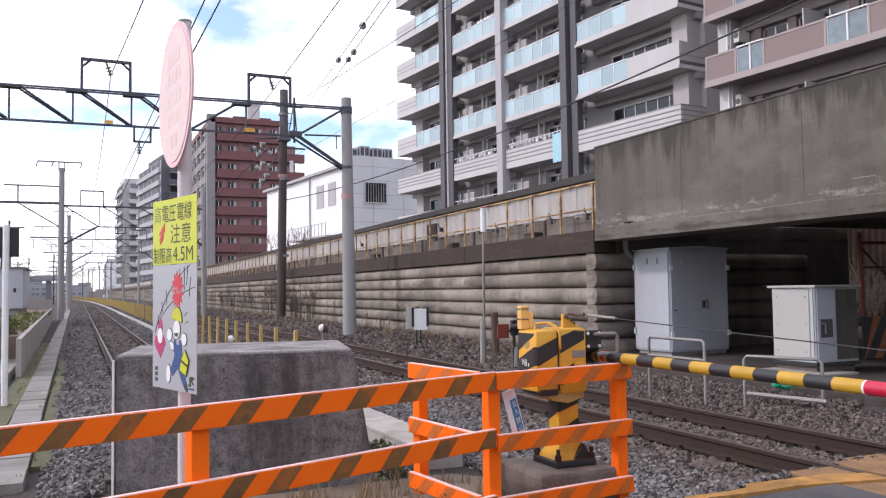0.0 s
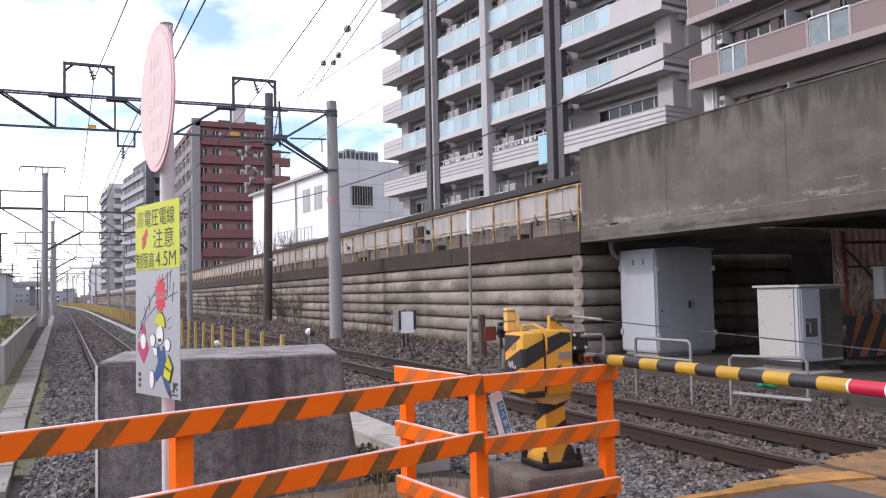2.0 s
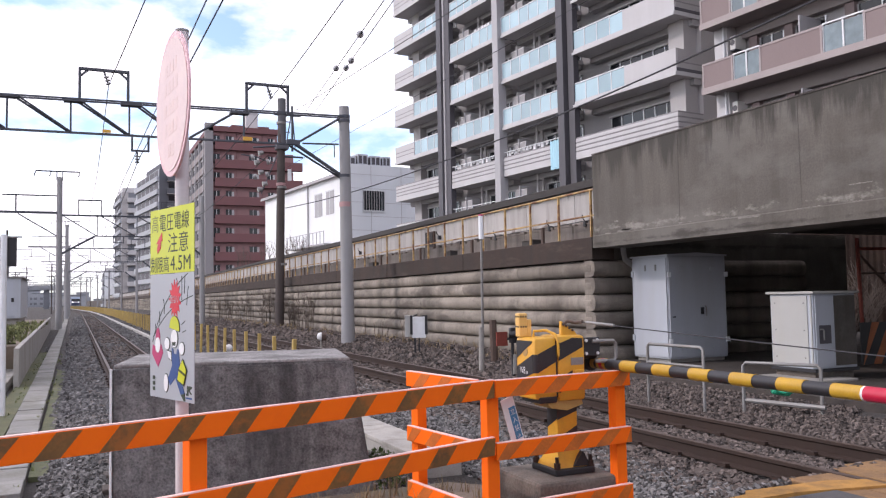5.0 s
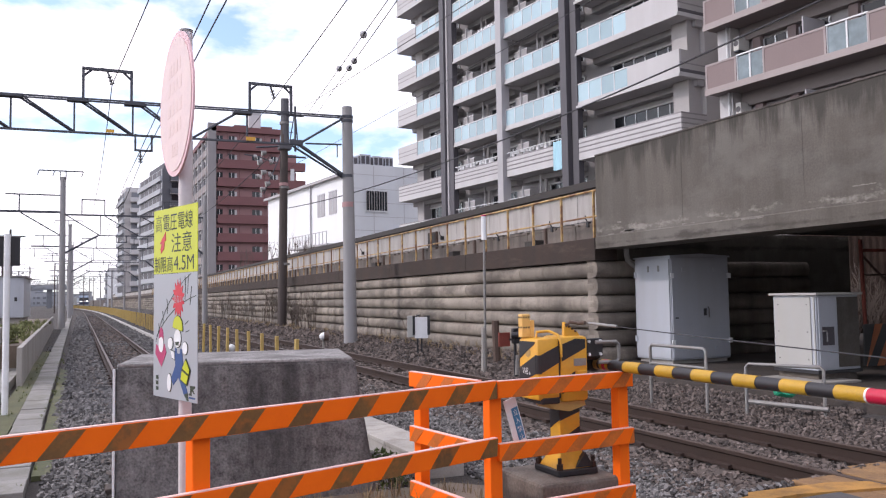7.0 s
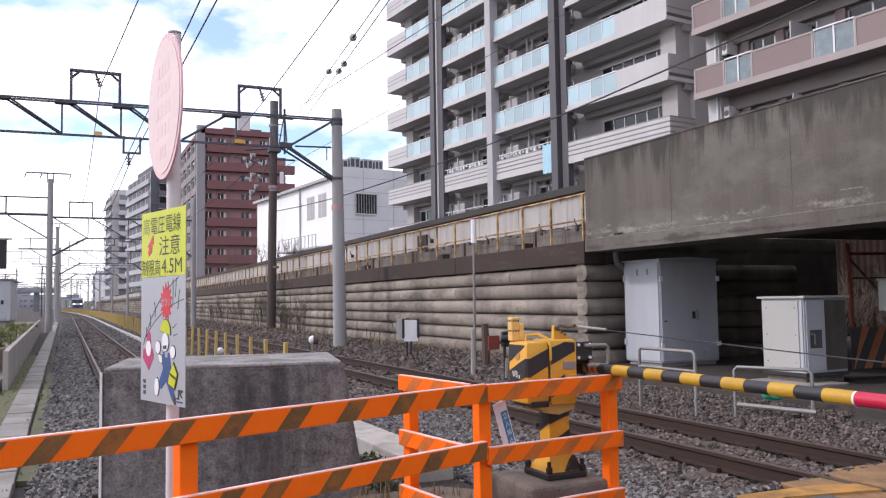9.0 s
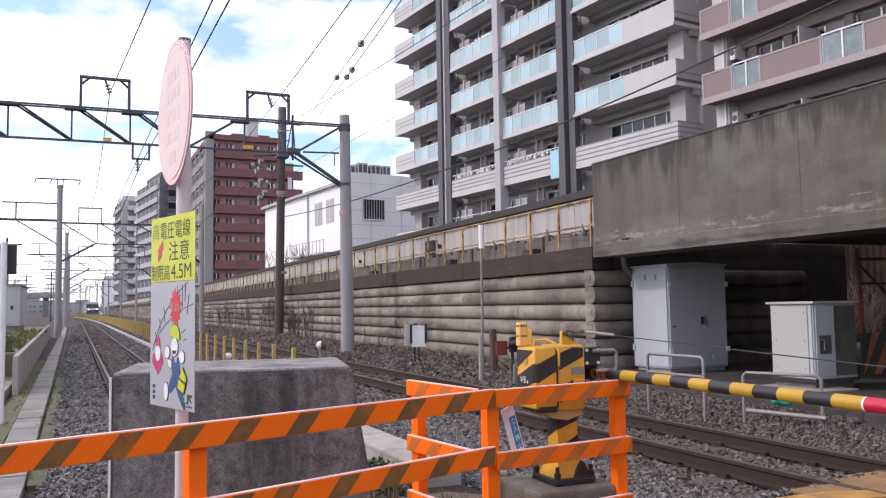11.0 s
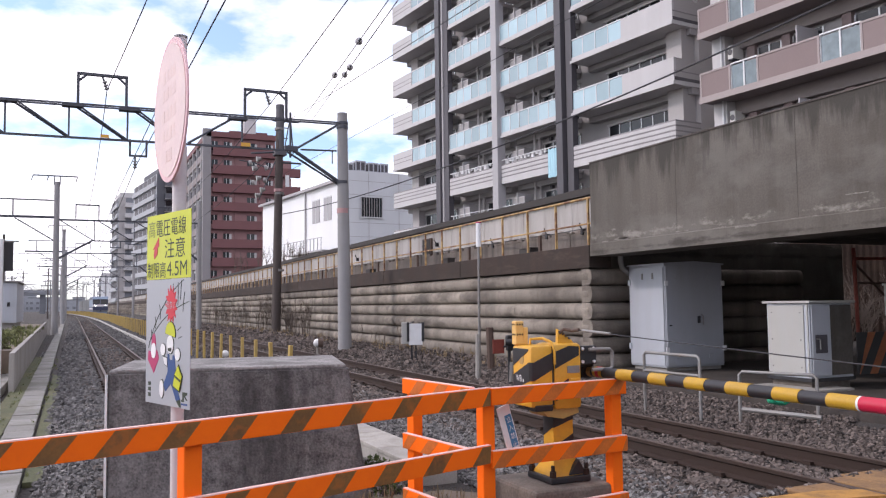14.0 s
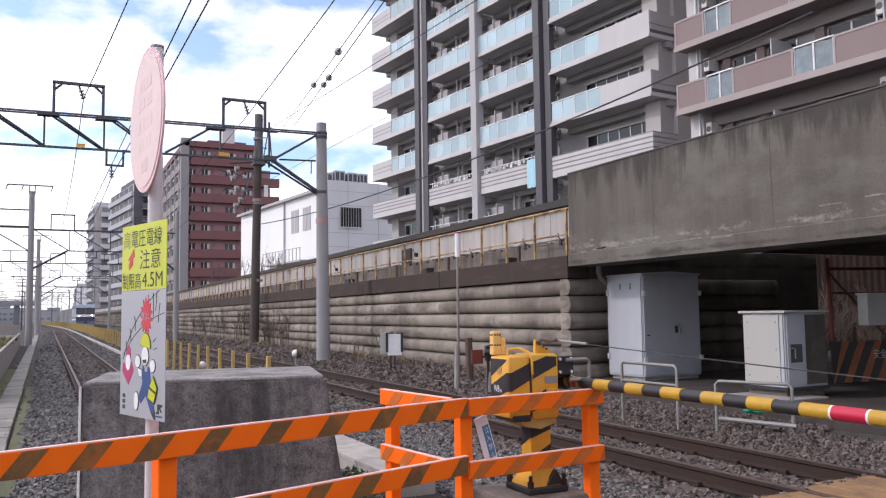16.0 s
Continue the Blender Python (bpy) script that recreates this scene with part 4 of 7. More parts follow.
def white_works():
    m = pose(22.9, 74.3, 0, 0, 0, 6.5)
    a = thing("works_building", "white metal-clad works building with rooftop units", "building", m)
    part("long_wall", bx(B(), 0, 0.25, 0, 22.4, -0.2, 13.2), M["siding"], a)
    part("end_wall", bx(B(), 0.0, 9, -0.02, 0.25, -0.2, 14.35), M["siding_shaded"], a)
    part("far_wall", bx(B(), 0.25, 9, 22.1, 22.4, -0.2, 13.1), M["siding_shaded"], a)
    part("back_wall", bx(B(), 8.7, 9, 0.25, 22.1, -0.2, 13.1), M["siding_shaded"], a)
    part("roof", bx(B(), -0.35, 9.1, 0.26, 22.8, 13.21, 13.42), M["siding"], a)
    part("eaves_band", bx(B(), -0.42, -0.352, 0.0, 22.8, 13.12, 13.4), M["column_mid"], a)
    for z in np.arange(1.2, 14.2, 1.35):
        part("panel_joint", bx(B(), 0.02, 9, -0.035, -0.021, z, z + 0.04), M["column_mid"], a)
    for x in (3.1, 6.4):
        part("panel_joint", bx(B(), x, x + 0.05, -0.036, -0.021, 0, 14.3), M["column_mid"], a)
    for y, z0, z1, w in ((1.75, 9.7, 11.95, 1.9), (4.75, 9.7, 11.95, 1.9)):
        wi = part("window", bx(B(), -0.05, -0.002, y, y + w, z0, z1), M["column_mid"], a, "grey shuttered window")
        part("window_frame", bx(B(), -0.08, -0.052, y - 0.05, y + w + 0.05, z1, z1 + 0.1), M["alu"], wi)
        part("mullion", bx(B(), -0.08, -0.052, y + w / 2 - 0.04, y + w / 2 + 0.04, z0, z1), M["alu"], wi)
    for y in (8.4, 16.5):
        part("drainpipe", rod(B(), (-0.12, y, 0), (-0.12, y, 13.1), 0.09), M["column_mid"], a)
    wi = part("window", bx(B(), 2.3, 4.5, -0.10, -0.04, 9.9, 11.8), M["pane"], a)
    for j in range(9):
        part("louvre_bar", bx(B(), 2.3 + 2.2 * j / 8 - 0.02, 2.3 + 2.2 * j / 8 + 0.02, -0.16, -0.11, 9.9, 11.8), M["column_mid"], wi)
    part("window_frame", bx(B(), 2.2, 4.6, -0.18, -0.11, 9.8, 9.9), M["alu"], wi)
    part("window_frame", bx(B(), 2.2, 4.6, -0.18, -0.11, 11.8, 11.9), M["alu"], wi)
    for x0, x1, h in ((0.9, 2.0, 0.75), (2.2, 3.3, 1.05), (3.6, 4.7, 0.95), (4.9, 5.8, 0.95)):
        u = part("rooftop_unit", bx(B(), x0, x1, 1.0, 2.4, 13.42, 14.35 + h * 0.25), M["cabinet"], a)
        part("unit_grille", bx(B(), x0 + 0.05, x1 - 0.05, 1.05, 2.35, 14.35 + h * 0.25, 14.35 + h), M["column_dark"], u)
        part("unit_lid", bx(B(), x0, x1, 1.0, 2.4, 14.35 + h, 14.5 + h), M["cabinet"], u)
        for xx in (x0, (x0 + x1) / 2 - 0.05, x1 - 0.1):
            part("unit_post", bx(B(), xx, xx + 0.1, 0.98, 1.04, 14.35 + h * 0.25, 14.35 + h), M["cabinet"], u)
    # external gallery rail on the long wall
    part("gallery", bx(B(), -1.2, -0.002, 1.5, 12, 6.6, 6.75), M["column_mid"], a)
    for j in range(12):
        part("gallery_post", bx(B(), -1.2, -1.14, 1.6 + j * 0.92, 1.66 + j * 0.92, 6.75, 7.9), M["column_mid"], a)
    part("gallery_rail", bx(B(), -1.2, -1.14, 1.5, 12, 7.9, 7.96), M["column_mid"], a)


white_works()


def tower(x, y, w, d, h, body, band, label, floors, yaw=0.0, glass="pane"):
    a = thing("apartment_building", label, "apartment building", pose(x, y, 0, 0, 0, yaw))
    part("wall", bx(B(), 0, w, 0, d, -0.2, h), body, a)
    part("side_wall", bx(B(), -0.06, -0.002, 0.1, d, -0.2, h), M["tower_side"], a)
    part("roof", bx(B(), 0.3, w - 0.3, 0.4, d * 0.6, h, h + 1.3), band, a)
    fh = h / floors
    for k in range(floors):
        z = fh * k
        part("balcony", bx(B(), w * 0.25, w + 0.1, -1.2, -0.002, z + 0.1, z + 1.3), band, a)
        part("window", bx(B(), w * 0.3, w * 0.95, -0.05, -0.003, z + 1.4, z + fh - 0.2), M[glass], a)
        part("slab_edge", bx(B(), w * 0.24, w + 0.12, -1.25, -0.002, z, z + 0.1), M["beige"], a)
        part("side_ledge", bx(B(), -0.55, -0.063, 0.3, d - 0.3, z + 0.1, z + 1.15), M["tower_side"], a)
        for j in range(5):
            yy = 1.0 + (d - 2) * j / 5
            part("side_window", bx(B(), -0.12, -0.062, yy, yy + (d - 2) / 6.2, z + 1.0, z + fh - 0.15), M["column_dark"], a)


tower(16.6, 190, 6.6, 26, 31.0, M["slate"], M["slate"], "slate-grey apartment tower with white side", 11, 7.0)
# Panes in far_dark: distance haze lightened into the glass colour.
tower(11.6, 250, 6.0, 20, 33.2, M["beige"], M["slab"], "distant beige apartment tower with balconies", 11, 3.0, "far_dark")
tower(8.6, 300, 14.0, 25, 12.0, M["siding"], M["slab"], "distant white low-rise building", 4)


# ---- overhead line gantries ----
def truss_gantry():
    """The gantry whose truss spans both tracks, with a mast at the wall."""
    y = 26.7
    g = thing("overhead_line_gantry", "dark steel truss gantry on a pale concrete mast", "gantry", pose(0, y, 0))
    part("mast", rod(B(), (8.42, 0, -0.3), (8.36, 0, 8.02), 0.235, 0.17, 20), M["pole_c"], g, "pale concrete mast", smooth=True)
    part("mast", rod(B(), (-6.5, 0, -0.3), (-6.5, 0, 8.02), 0.235, 0.17, 20), M["pole_c"], g, "pale concrete mast", smooth=True)
    for z in (7.66, 7.52, 5.62):
        part("mast_band", rod(B(), (8.36, 0, z - 0.05), (8.36, 0, z + 0.05), 0.20, n=20), M["steel"], g)
    part("red_mark", rod(B(), (8.37, 0, 4.55), (8.37, 0, 4.72), 0.206, n=20), M["pale_red"], g, "faded red paint mark")
    for dy in (-0.14, 0.14):
        part("top_chord", bx(B(), -6.4, 8.3, dy - 0.025, dy + 0.025, -0.024, 0.024, pose(0, 0, 7.57, 0, -0.6)), M["steel"], g)
    part("bottom_chord", bx(B(), -4.6, 6.7, -0.04, 0.04, -0.03, 0.03, pose(0, 0, 6.56, 0, -0.4)), M["steel"], g)
    for x in (-3.6, -1.9, -0.2, 1.45, 3.1, 4.95, 6.55):
        part("truss_post", bx(B(), x - 0.027, x + 0.027, -0.03, 0.03, 6.56, 7.58), M["steel"], g)
    for x0, x1 in ((-1.75, -0.25), (-0.08, 1.40), (1.6, 3.0), (-3.5, -2.0)):
        part("diagonal", rod(B(), (x0, 0.03, 7.56), (x1, 0.03, 6.58), 0.035), M["steel"], g)
        part("diagonal", rod(B(), (x0 + 0.12, -0.03, 7.56), (x1 + 0.05, -0.03, 6.58), 0.03), M["steel"], g)
    for x0, x1 in ((4.75, 3.25), (8.2, 6.65)):
        part("diagonal", rod(B(), (x0, 0.0, 7.60), (x1, 0.0, 6.62), 0.04), M["steel"], g)
    part("knee_brace", rod(B(), (6.45, 0.0, 6.75), (8.25, 0.0, 5.62), 0.06), M["steel"], g)
    part("knee_brace", rod(B(), (6.45, 0.1, 6.58), (8.25, 0.1, 5.55), 0.035), M["steel"], g)
    part("knee_boss", bx(B(), 6.35, 6.8, -0.07, 0.07, 6.58, 6.76, bevel=0.02), M["steel"], g)
    part("wire_arm", rod(B(), (6.9, 0, 6.66), (8.15, 0, 6.70), 0.03), M["steel"], g)
    part("arm_drop", rod(B(), (8.0, 0, 6.7), (8.0, 0, 6.25), 0.02), M["steel"], g)
    for x in (-0.1, 1.5, -1.9, 4.8):
        part("gusset", bx(B(), x - 0.3, x + 0.3, -0.16, 0.16, 7.49, 7.56), M["steel"], g)
    for x0 in (0.0, 5.0):
        u = part("feeder_frame", bx(B(), x0, x0 + 1.45, -0.05, 0.05, 8.50, 8.58), M["steel"], g)
        for x in (x0, x0 + 1.37):
            part("frame_leg", bx(B(), x, x + 0.08, -0.05, 0.05, 7.58, 8.52), M["steel"], u)
        for x, s in ((x0 + 0.04, 1), (x0 + 1.40, -1)):
            part("frame_gusset", rod(B(), (x, 0, 8.3), (x + s * 0.25, 0, 8.53), 0.035), M["steel"], u)
        part("insulator", rod(B(), (x0 + 0.72, 0, 8.5), (x0 + 0.85, 0, 8.1), 0.03), M["steel"], u)
        for zz in (8.35, 8.25, 8.15):
            part("insulator_disc", rod(B(), (x0 + 0.78 + (8.35 - zz) * 0.3, 0, zz), (x0 + 0.79 + (8.35 - zz) * 0.3, 0, zz - 0.03), 0.075, n=12), M["insulator"], u)
    h = part("hanger_frame", bx(B(), 1.5, 2.04, -0.03, 0.03, 6.08, 6.14), M["steel"], g)
    for x in (1.5, 1.98):
        part("hanger_leg", bx(B(), x, x + 0.06, -0.03, 0.03, 6.12, 6.62), M["steel"], h)
    part("hanger_insulator", rod(B(), (1.68, 0, 6.08), (1.68, 0, 5.72), 0.025), M["steel"], h)
    for zz in (5.95, 5.86, 5.77):
        part("insulator_disc", rod(B(), (1.68, 0, zz), (1.68, 0, zz - 0.03), 0.07, n=12), M["insulator"], h)
    part("number_plate", bx(B(), 0.68, 0.92, -0.08, -0.055, 6.60, 6.70), M["yellow"], g, "small yellow plate")
    part("number_plate", bx(B(), 4.9, 5.2, -0.12, -0.09, 6.62, 6.74), M["yellow"], g, "small yellow plate")


truss_gantry()


def far_gantry(y, dz=0.0):
    """A lighter gantry further up the line: mast beside the siding, beam over the tracks, cantilever over the yard."""
    x0 = -1.05 + min(y - 58, 40) * 0.0025
    g = thing("overhead_line_gantry", "grey steel gantry on concrete masts over the tracks", "gantry", pose(x0 + bend_side(y), y, dz), group="gantries")
    part("mast", rod(B(), (0, 0, -0.3), (0, 0, 9.6), 0.215, 0.165, 16), M["pole_c"], g, "pale concrete mast", smooth=True)
    part("mast", rod(B(), (8.92, 0, -0.3), (8.92, 0, 8.7), 0.19, 0.15, 16), M["pole_c"], g, "pale concrete mast", smooth=True)
    part("cross_arm", bx(B(), -1.4, 1.2, -0.05, 0.05, 9.95, 10.02), M["steel"], g)
    for x in (-1.4, -0.5, 1.2):
        part("arm_hook", rod(B(), (x, 0, 9.98), (x - 0.1, 0, 9.65), 0.03), M["steel"], g)
    for x in (-0.17, 0.17):
        part("arm_post", bx(B(), x - 0.03, x + 0.03, -0.04, 0.04, 9.4, 10.0), M["steel"], g)
    part("beam", bx(B(), -3.6, 0, -0.10, 0.10, 7.22, 7.36), M["steel"], g)
    part("upper_arm", bx(B(), -3.3, 0, -0.04, 0.04, 8.35, 8.43), M["steel"], g)
    part("arm_post", bx(B(), -2.55, -2.47, -0.04, 0.04, 7.3, 8.4), M["steel"], g)
    part("brace", rod(B(), (-2.4, 0, 7.2), (0, 0, 5.7), 0.04), M["steel"], g)
    part("top_chord", bx(B(), 0, 8.9, -0.09, 0.09, 7.10, 7.20), M["steel"], g)
    part("bottom_chord", bx(B(), 2.1, 7.4, -0.04, 0.04, 5.78, 5.85), M["steel"], g)
    part("knee_brace", rod(B(), (0.05, 0, 4.6), (2.1, 0, 5.8), 0.07), M["steel"], g)
    part("knee_brace", rod(B(), (8.85, 0, 4.6), (7.4, 0, 5.8), 0.07), M["steel"], g)
    part("diagonal", rod(B(), (0.2, 0, 7.12), (2.2, 0, 5.84), 0.035), M["steel"], g)
    part("diagonal", rod(B(), (2.5, 0, 7.12), (4.6, 0, 5.84), 0.035), M["steel"], g)
    part("diagonal", rod(B(), (4.8, 0, 7.12), (7.0, 0, 5.84), 0.035), M["steel"], g)
    for x in (2.25, 4.7, 7.1):
        part("truss_post", bx(B(), x - 0.03, x + 0.03, -0.03, 0.03, 5.84, 7.12), M["steel"], g)
    for x in (1.1, 6.2):
        u = part("feeder_frame", bx(B(), x, x + 1.45, -0.04, 0.04, 8.12, 8.2), M["steel"], g)
        for xx in (x, x + 1.38):
            part("frame_leg", bx(B(), xx, xx + 0.07, -0.04, 0.04, 7.2, 8.14), M["steel"], u)
    u = part("hanger_frame", bx(B(), 3.2, 3.9, -0.03, 0.03, 5.35, 5.42), M["steel"], g)
    for xx in (3.2, 3.84):
        part("hanger_leg", bx(B(), xx, xx + 0.06, -0.03, 0.03, 5.4, 5.8), M["steel"], u)
    return g


for yy in (58.0, 93.0, 126.0, 160.0, 195.0, 232.0, 272.0):
    far_gantry(yy)


def dark_mast():
    g = thing("utility_pole", "dark tarred mast with insulators beside the retaining wall", "utility pole", pose(9.55, 42, 0))
    part("mast", rod(B(), (0, 0, -0.1), (0.2, 0, 11.9), 0.24, 0.19, 16), M["pole_dark"], g, smooth=True)
    part("mast_cap", rod(B(), (0.2, 0, 9.6), (0.2, 0, 11.95), 0.215, n=16), M["mast_grey"], g, "dark grey upper sleeve", smooth=True)
    for z in (10.6, 9.4, 7.2, 3.2):
        part("band", rod(B(), (0.17, 0, z), (0.17, 0, z + 0.12), 0.25, n=16), M["galv"], g)
    part("side_post", rod(B(), (0.75, 0, 9.2), (0.75, 0, 11.6), 0.06), M["steel"], g)
    part("cross_arm", rod(B(), (-0.2, 0, 11.1), (1.2, 0, 11.1), 0.05), M["steel"], g)
    part("cross_arm", rod(B(), (-1.3, 0, 9.3), (0.6, 0, 9.5), 0.05), M["steel"], g)
    for x, z in ((-0.9, 9.0), (-1.1, 8.5), (-0.9, 8.0), (-0.7, 7.4), (-0.95, 7.1)):
        part("insulator", rod(B(), (x - 0.12, 0, z), (x + 0.12, 0, z + 0.05), 0.14, 0.09, 12), M["insulator"], g)
    part("arm_stay", rod(B(), (-0.9, 0, 6.9), (0.1, 0, 9.3), 0.03), M["steel"], g)
    part("bracket", rod(B(), (0.2, 0, 8.9), (1.3, 0, 8.9), 0.05), M["steel"], g)
    part("clamp_block", bx(B(), -0.12, 0.5, -0.3, 0.3, 9.25, 9.55, bevel=0.03), M["mast_grey"], g)
    part("red_band", rod(B(), (0.13, 0, 7.35), (0.13, 0, 7.5), 0.245, n=16), M["pale_red"], g, "faded red band")
    for zz in (10.2, 10.75):
        part("step_bolt", rod(B(), (0.2, 0, zz), (0.62, 0, zz), 0.025), M["steel"], g)
    part("stay_rod", rod(B(), (0.4, 0, 9.4), (0.75, 0, 11.4), 0.03), M["steel"], g)
    part("stay_rod", rod(B(), (0.9, 0, 9.4), (0.75, 0, 11.4), 0.03), M["steel"], g)
    for x, z in ((-1.35, 8.75), (-0.55, 8.55), (-1.2, 7.75), (-0.6, 7.9)):
        part("insulator", rod(B(), (x - 0.06, -0.1, z), (x + 0.06, -0.16, z + 0.02), 0.15, 0.12, 14), M["insulator"], g)
    part("arm_stay", chain(B(), [(-1.9, 0, 8.9), (-1.1, 0, 8.8), (-0.3, 0, 8.5)], 0.03), M["steel"], g)
    part("white_plate", bx(B(), 0.42, 0.62, -0.3, -0.26, 7.6, 8.2), M["white"], g)


dark_mast()


# ---- overhead wires ----
def wire(points, r, label="dark overhead wire along the railway", name="overhead_wire"):
    ob = part(name, chain(B(), points, r, 6), M["wire"])
    tagged(ob, label, "cable", group="overhead wires")


def sag(p, q, s, n=10):
    p, q = Vector(p), Vector(q)
    return [p.lerp(q, i / n) - Vector((0, 0, s * 4 * (i / n) * (1 - i / n))) for i in range(n + 1)]


def along(x, z, y0, y1, s, r, bend=bend_side):
    ys = [y0, 26.7, 58, 93, 126, 160, 195, 232]
    ys = [y0] + [y for y in ys if y > y0 and y < y1] + [y1]
    pts = []
    for a, b in zip(ys, ys[1:]):
        pts += sag((x + bend(a), a, z), (x + bend(b), b, z), s)[:-1]
    pts.append(Vector((x + bend(y1), y1, z)))
    wire(pts, r)



wire(sag((0.85, 26.7, 8.1), (2.9, -10, 8.3), 0.25) , 0.013)
wire(sag((5.85, 26.7, 8.1), (3.8, -10, 8.2), 0.2), 0.013)
along(0.85, 8.1, 26.7, 232, 0.5, 0.013)
wire(sag((1.68, 26.7, 5.75), (2.34, -10, 6.15), 0.05), 0.012)
along(1.68, 5.72, 26.7, 232, 0.12, 0.012)
wire(sag((1.25, 26.7, 5.1), (1.62, -10, 5.1), 0.02), 0.009)
along(1.25, 5.1, 26.7, 232, 0.02, 0.009)
along(5.85, 8.1, 26.7, 232, 0.4, 0.013, bend_main)
along(MAIN - 0.2, 6.2, 26.7, 160, 0.35, 0.012, bend_main)


def strung(p, q, balls):
    """A guy line with a string of round insulators."""
    p, q = Vector(p), Vector(q)
    end = p + (q - p) * 1.5
    t = thing("insulated_guy_wire", "dark guy wire with a string of ball insulators", "cable", group="guy wires")
    part("wire", chain(B(), [p, end], 0.012, 6), M["wire"], t)
    for f in balls:
        c = p.lerp(q, f)
        d = (q - p).normalized()
        bm = B()
        bmesh.ops.create_uvsphere(bm, u_segments=12, v_segments=8, radius=0.10, matrix=Matrix.Translation(c))
        part("ball_insulator", bm, M["column_mid"], t, smooth=True)
        part("clamp", rod(B(), c - d * 0.3, c + d * 0.3, 0.03), M["steel"], t)


strung((10.2, 38.82, 10.63), (5.87, 15.68, 7.71), (0.584, 0.827))
strung((10.58, 38.66, 10.54), (6.05, 15.61, 7.70), (0.599, 0.659))
wire(sag((9.86, 42.49, 6.22), (12.01, 9.71, 6.62), 0.55, 16), 0.02, 'thick black service cable crossing in front of the apartments')
wire(sag((9.86, 42.0, 8.26), (12.02, 14.0, 8.95), 0.02), 0.009, 'thin overhead wire from the dark mast')
wire(sag((9.93, 42.0, 11.0), (7.94, 12.0, 7.81), 0.03), 0.012)


# ---- things beside the crossing ----
def buffer_stop():
    t = thing("buffer_block", "dark stained concrete buffer block ending the siding", "buffer stop", pose(0.24, 6.52, 0, 0, 0, -11.7))
    bm = B()
    # battered right side, slightly rough outline
    prof = [(0.0, -0.35), (1.97, -0.35), (1.775, 0.945), (0.0, 0.945)]
    prism(bm, prof, "y", 0, 1.22)
    bmesh.ops.bevel(bm, geom=bm.edges[:], offset=0.018, segments=2, affect="EDGES")
    bmesh.ops.subdivide_edges(bm, edges=bm.edges[:], cuts=3, use_grid_fill=True)
    for v in bm.verts:
        v.co += Vector((0.006, 0.006, 0.006)) * noise.noise(v.co * 4.0)
    part("block", bm, M["block"], t, smooth=True)
    part("cap_screed", bx(B(), 0.012, 1.755, 0.015, 1.20, 0.93, 0.962, bevel=0.012), M["block_top"], t, "pale weathered cement top")
    part("edge_strip", bx(B(), -0.012, 0.004, -0.010, 0.012, -0.3, 0.93), M["white"], t, "white-painted corner strip")


buffer_stop()


def plank(length, z0, z1, thick, stripes, parent, m, starts):
    """One barrier board with its slanting dark stripes, painted by hand from the given places on, and an upper edge
    coloured paler for sky light.
    """
    b = part("board", bx(B(), 0, length, -thick / 2, thick / 2, z0, z1, bevel=0.004), M["orange"], parent, m=m)
    part("board_edge", bx(B(), 0.004, length - 0.004, -thick / 2 + 0.002, thick / 2 - 0.002, z1 - 0.001, z1 + 0.004), M["orange_sky_lit"], b, "pinkish upper edge with sky light in its colour")
    h = z1 - z0 - 0.004
    for x in starts:
        w = 0.075 + 0.019 * x if length > 2 else 0.12
        lean = 0.09 if length > 2 else 0.115
        pts = [(x, z0 + 0.002), (x + w, z0 + 0.002), (x + w + lean, z0 + h), (x + lean, z0 + h)]
        clip = [(min(max(u, 0.003), length - 0.003), v) for u, v in pts]
        if clip[1][0] - clip[0][0] > 0.005 or clip[2][0] - clip[3][0] > 0.005:
            part("stripe", prism(B(), clip, "y", -thick / 2 - 0.002, -thick / 2 + 0.002), stripes, b)
    return b


def barrier(p, q, posts, label, stripes, starts, boards=((0.787, 0.892), (0.40, 0.505), (0.012, 0.118))):
    p, q = Vector(p), Vector(q)
    ang = math.degrees(math.atan2(q.y - p.y, q.x - p.x))
    t = thing("safety_barrier", label, "barrier", pose(p.x, p.y, 0, 0, 0, ang), group="crossing barriers")
    ln = (q - p).length
    for (z0, z1), where in zip(boards, starts):
        plank(ln, z0, z1, 0.035, stripes, t, pose(0, -0.03, 0), where)
    for x in posts:
        part("post", bx(B(), x - 0.045, x + 0.045, -0.012, 0.065, -0.03, 0.885, bevel=0.006), M["orange"], t)
    return t


SHORT = [[0.10 + 0.275 * i - 0.13 * k for i in range(5)] for k in range(3)]
barrier((-1.62, 3.28, 0), (2.36, 4.575, 0), (0.1, 2.25), "orange safety barrier with worn dark diagonal stripes", M["stripe"],
        ([0.03, 0.28, 0.53, 0.78, 1.03, 1.285, 1.525, 1.785, 2.065, 2.355, 2.69, 3.045, 3.395, 3.75, 4.11], [0.08 + 0.27 * i for i in range(7)] + [1.986, 2.316, 2.568, 2.935, 3.27, 3.625, 4.02], [0.1 + 0.3 * i for i in range(14)]),
        ((0.785, 0.897), (0.435, 0.545), (0.03, 0.14)))
barrier((2.375, 4.575, 0), (3.49, 4.70, 0), (0.0, 1.06), "orange safety barrier with faded diagonal stripes", M["stripe_faint"], SHORT)
barrier((2.21, 5.50, 0), (2.335, 4.64, 0), (0.05,), "faded orange safety barrier wing beside the track", M["stripe_faint"], SHORT)


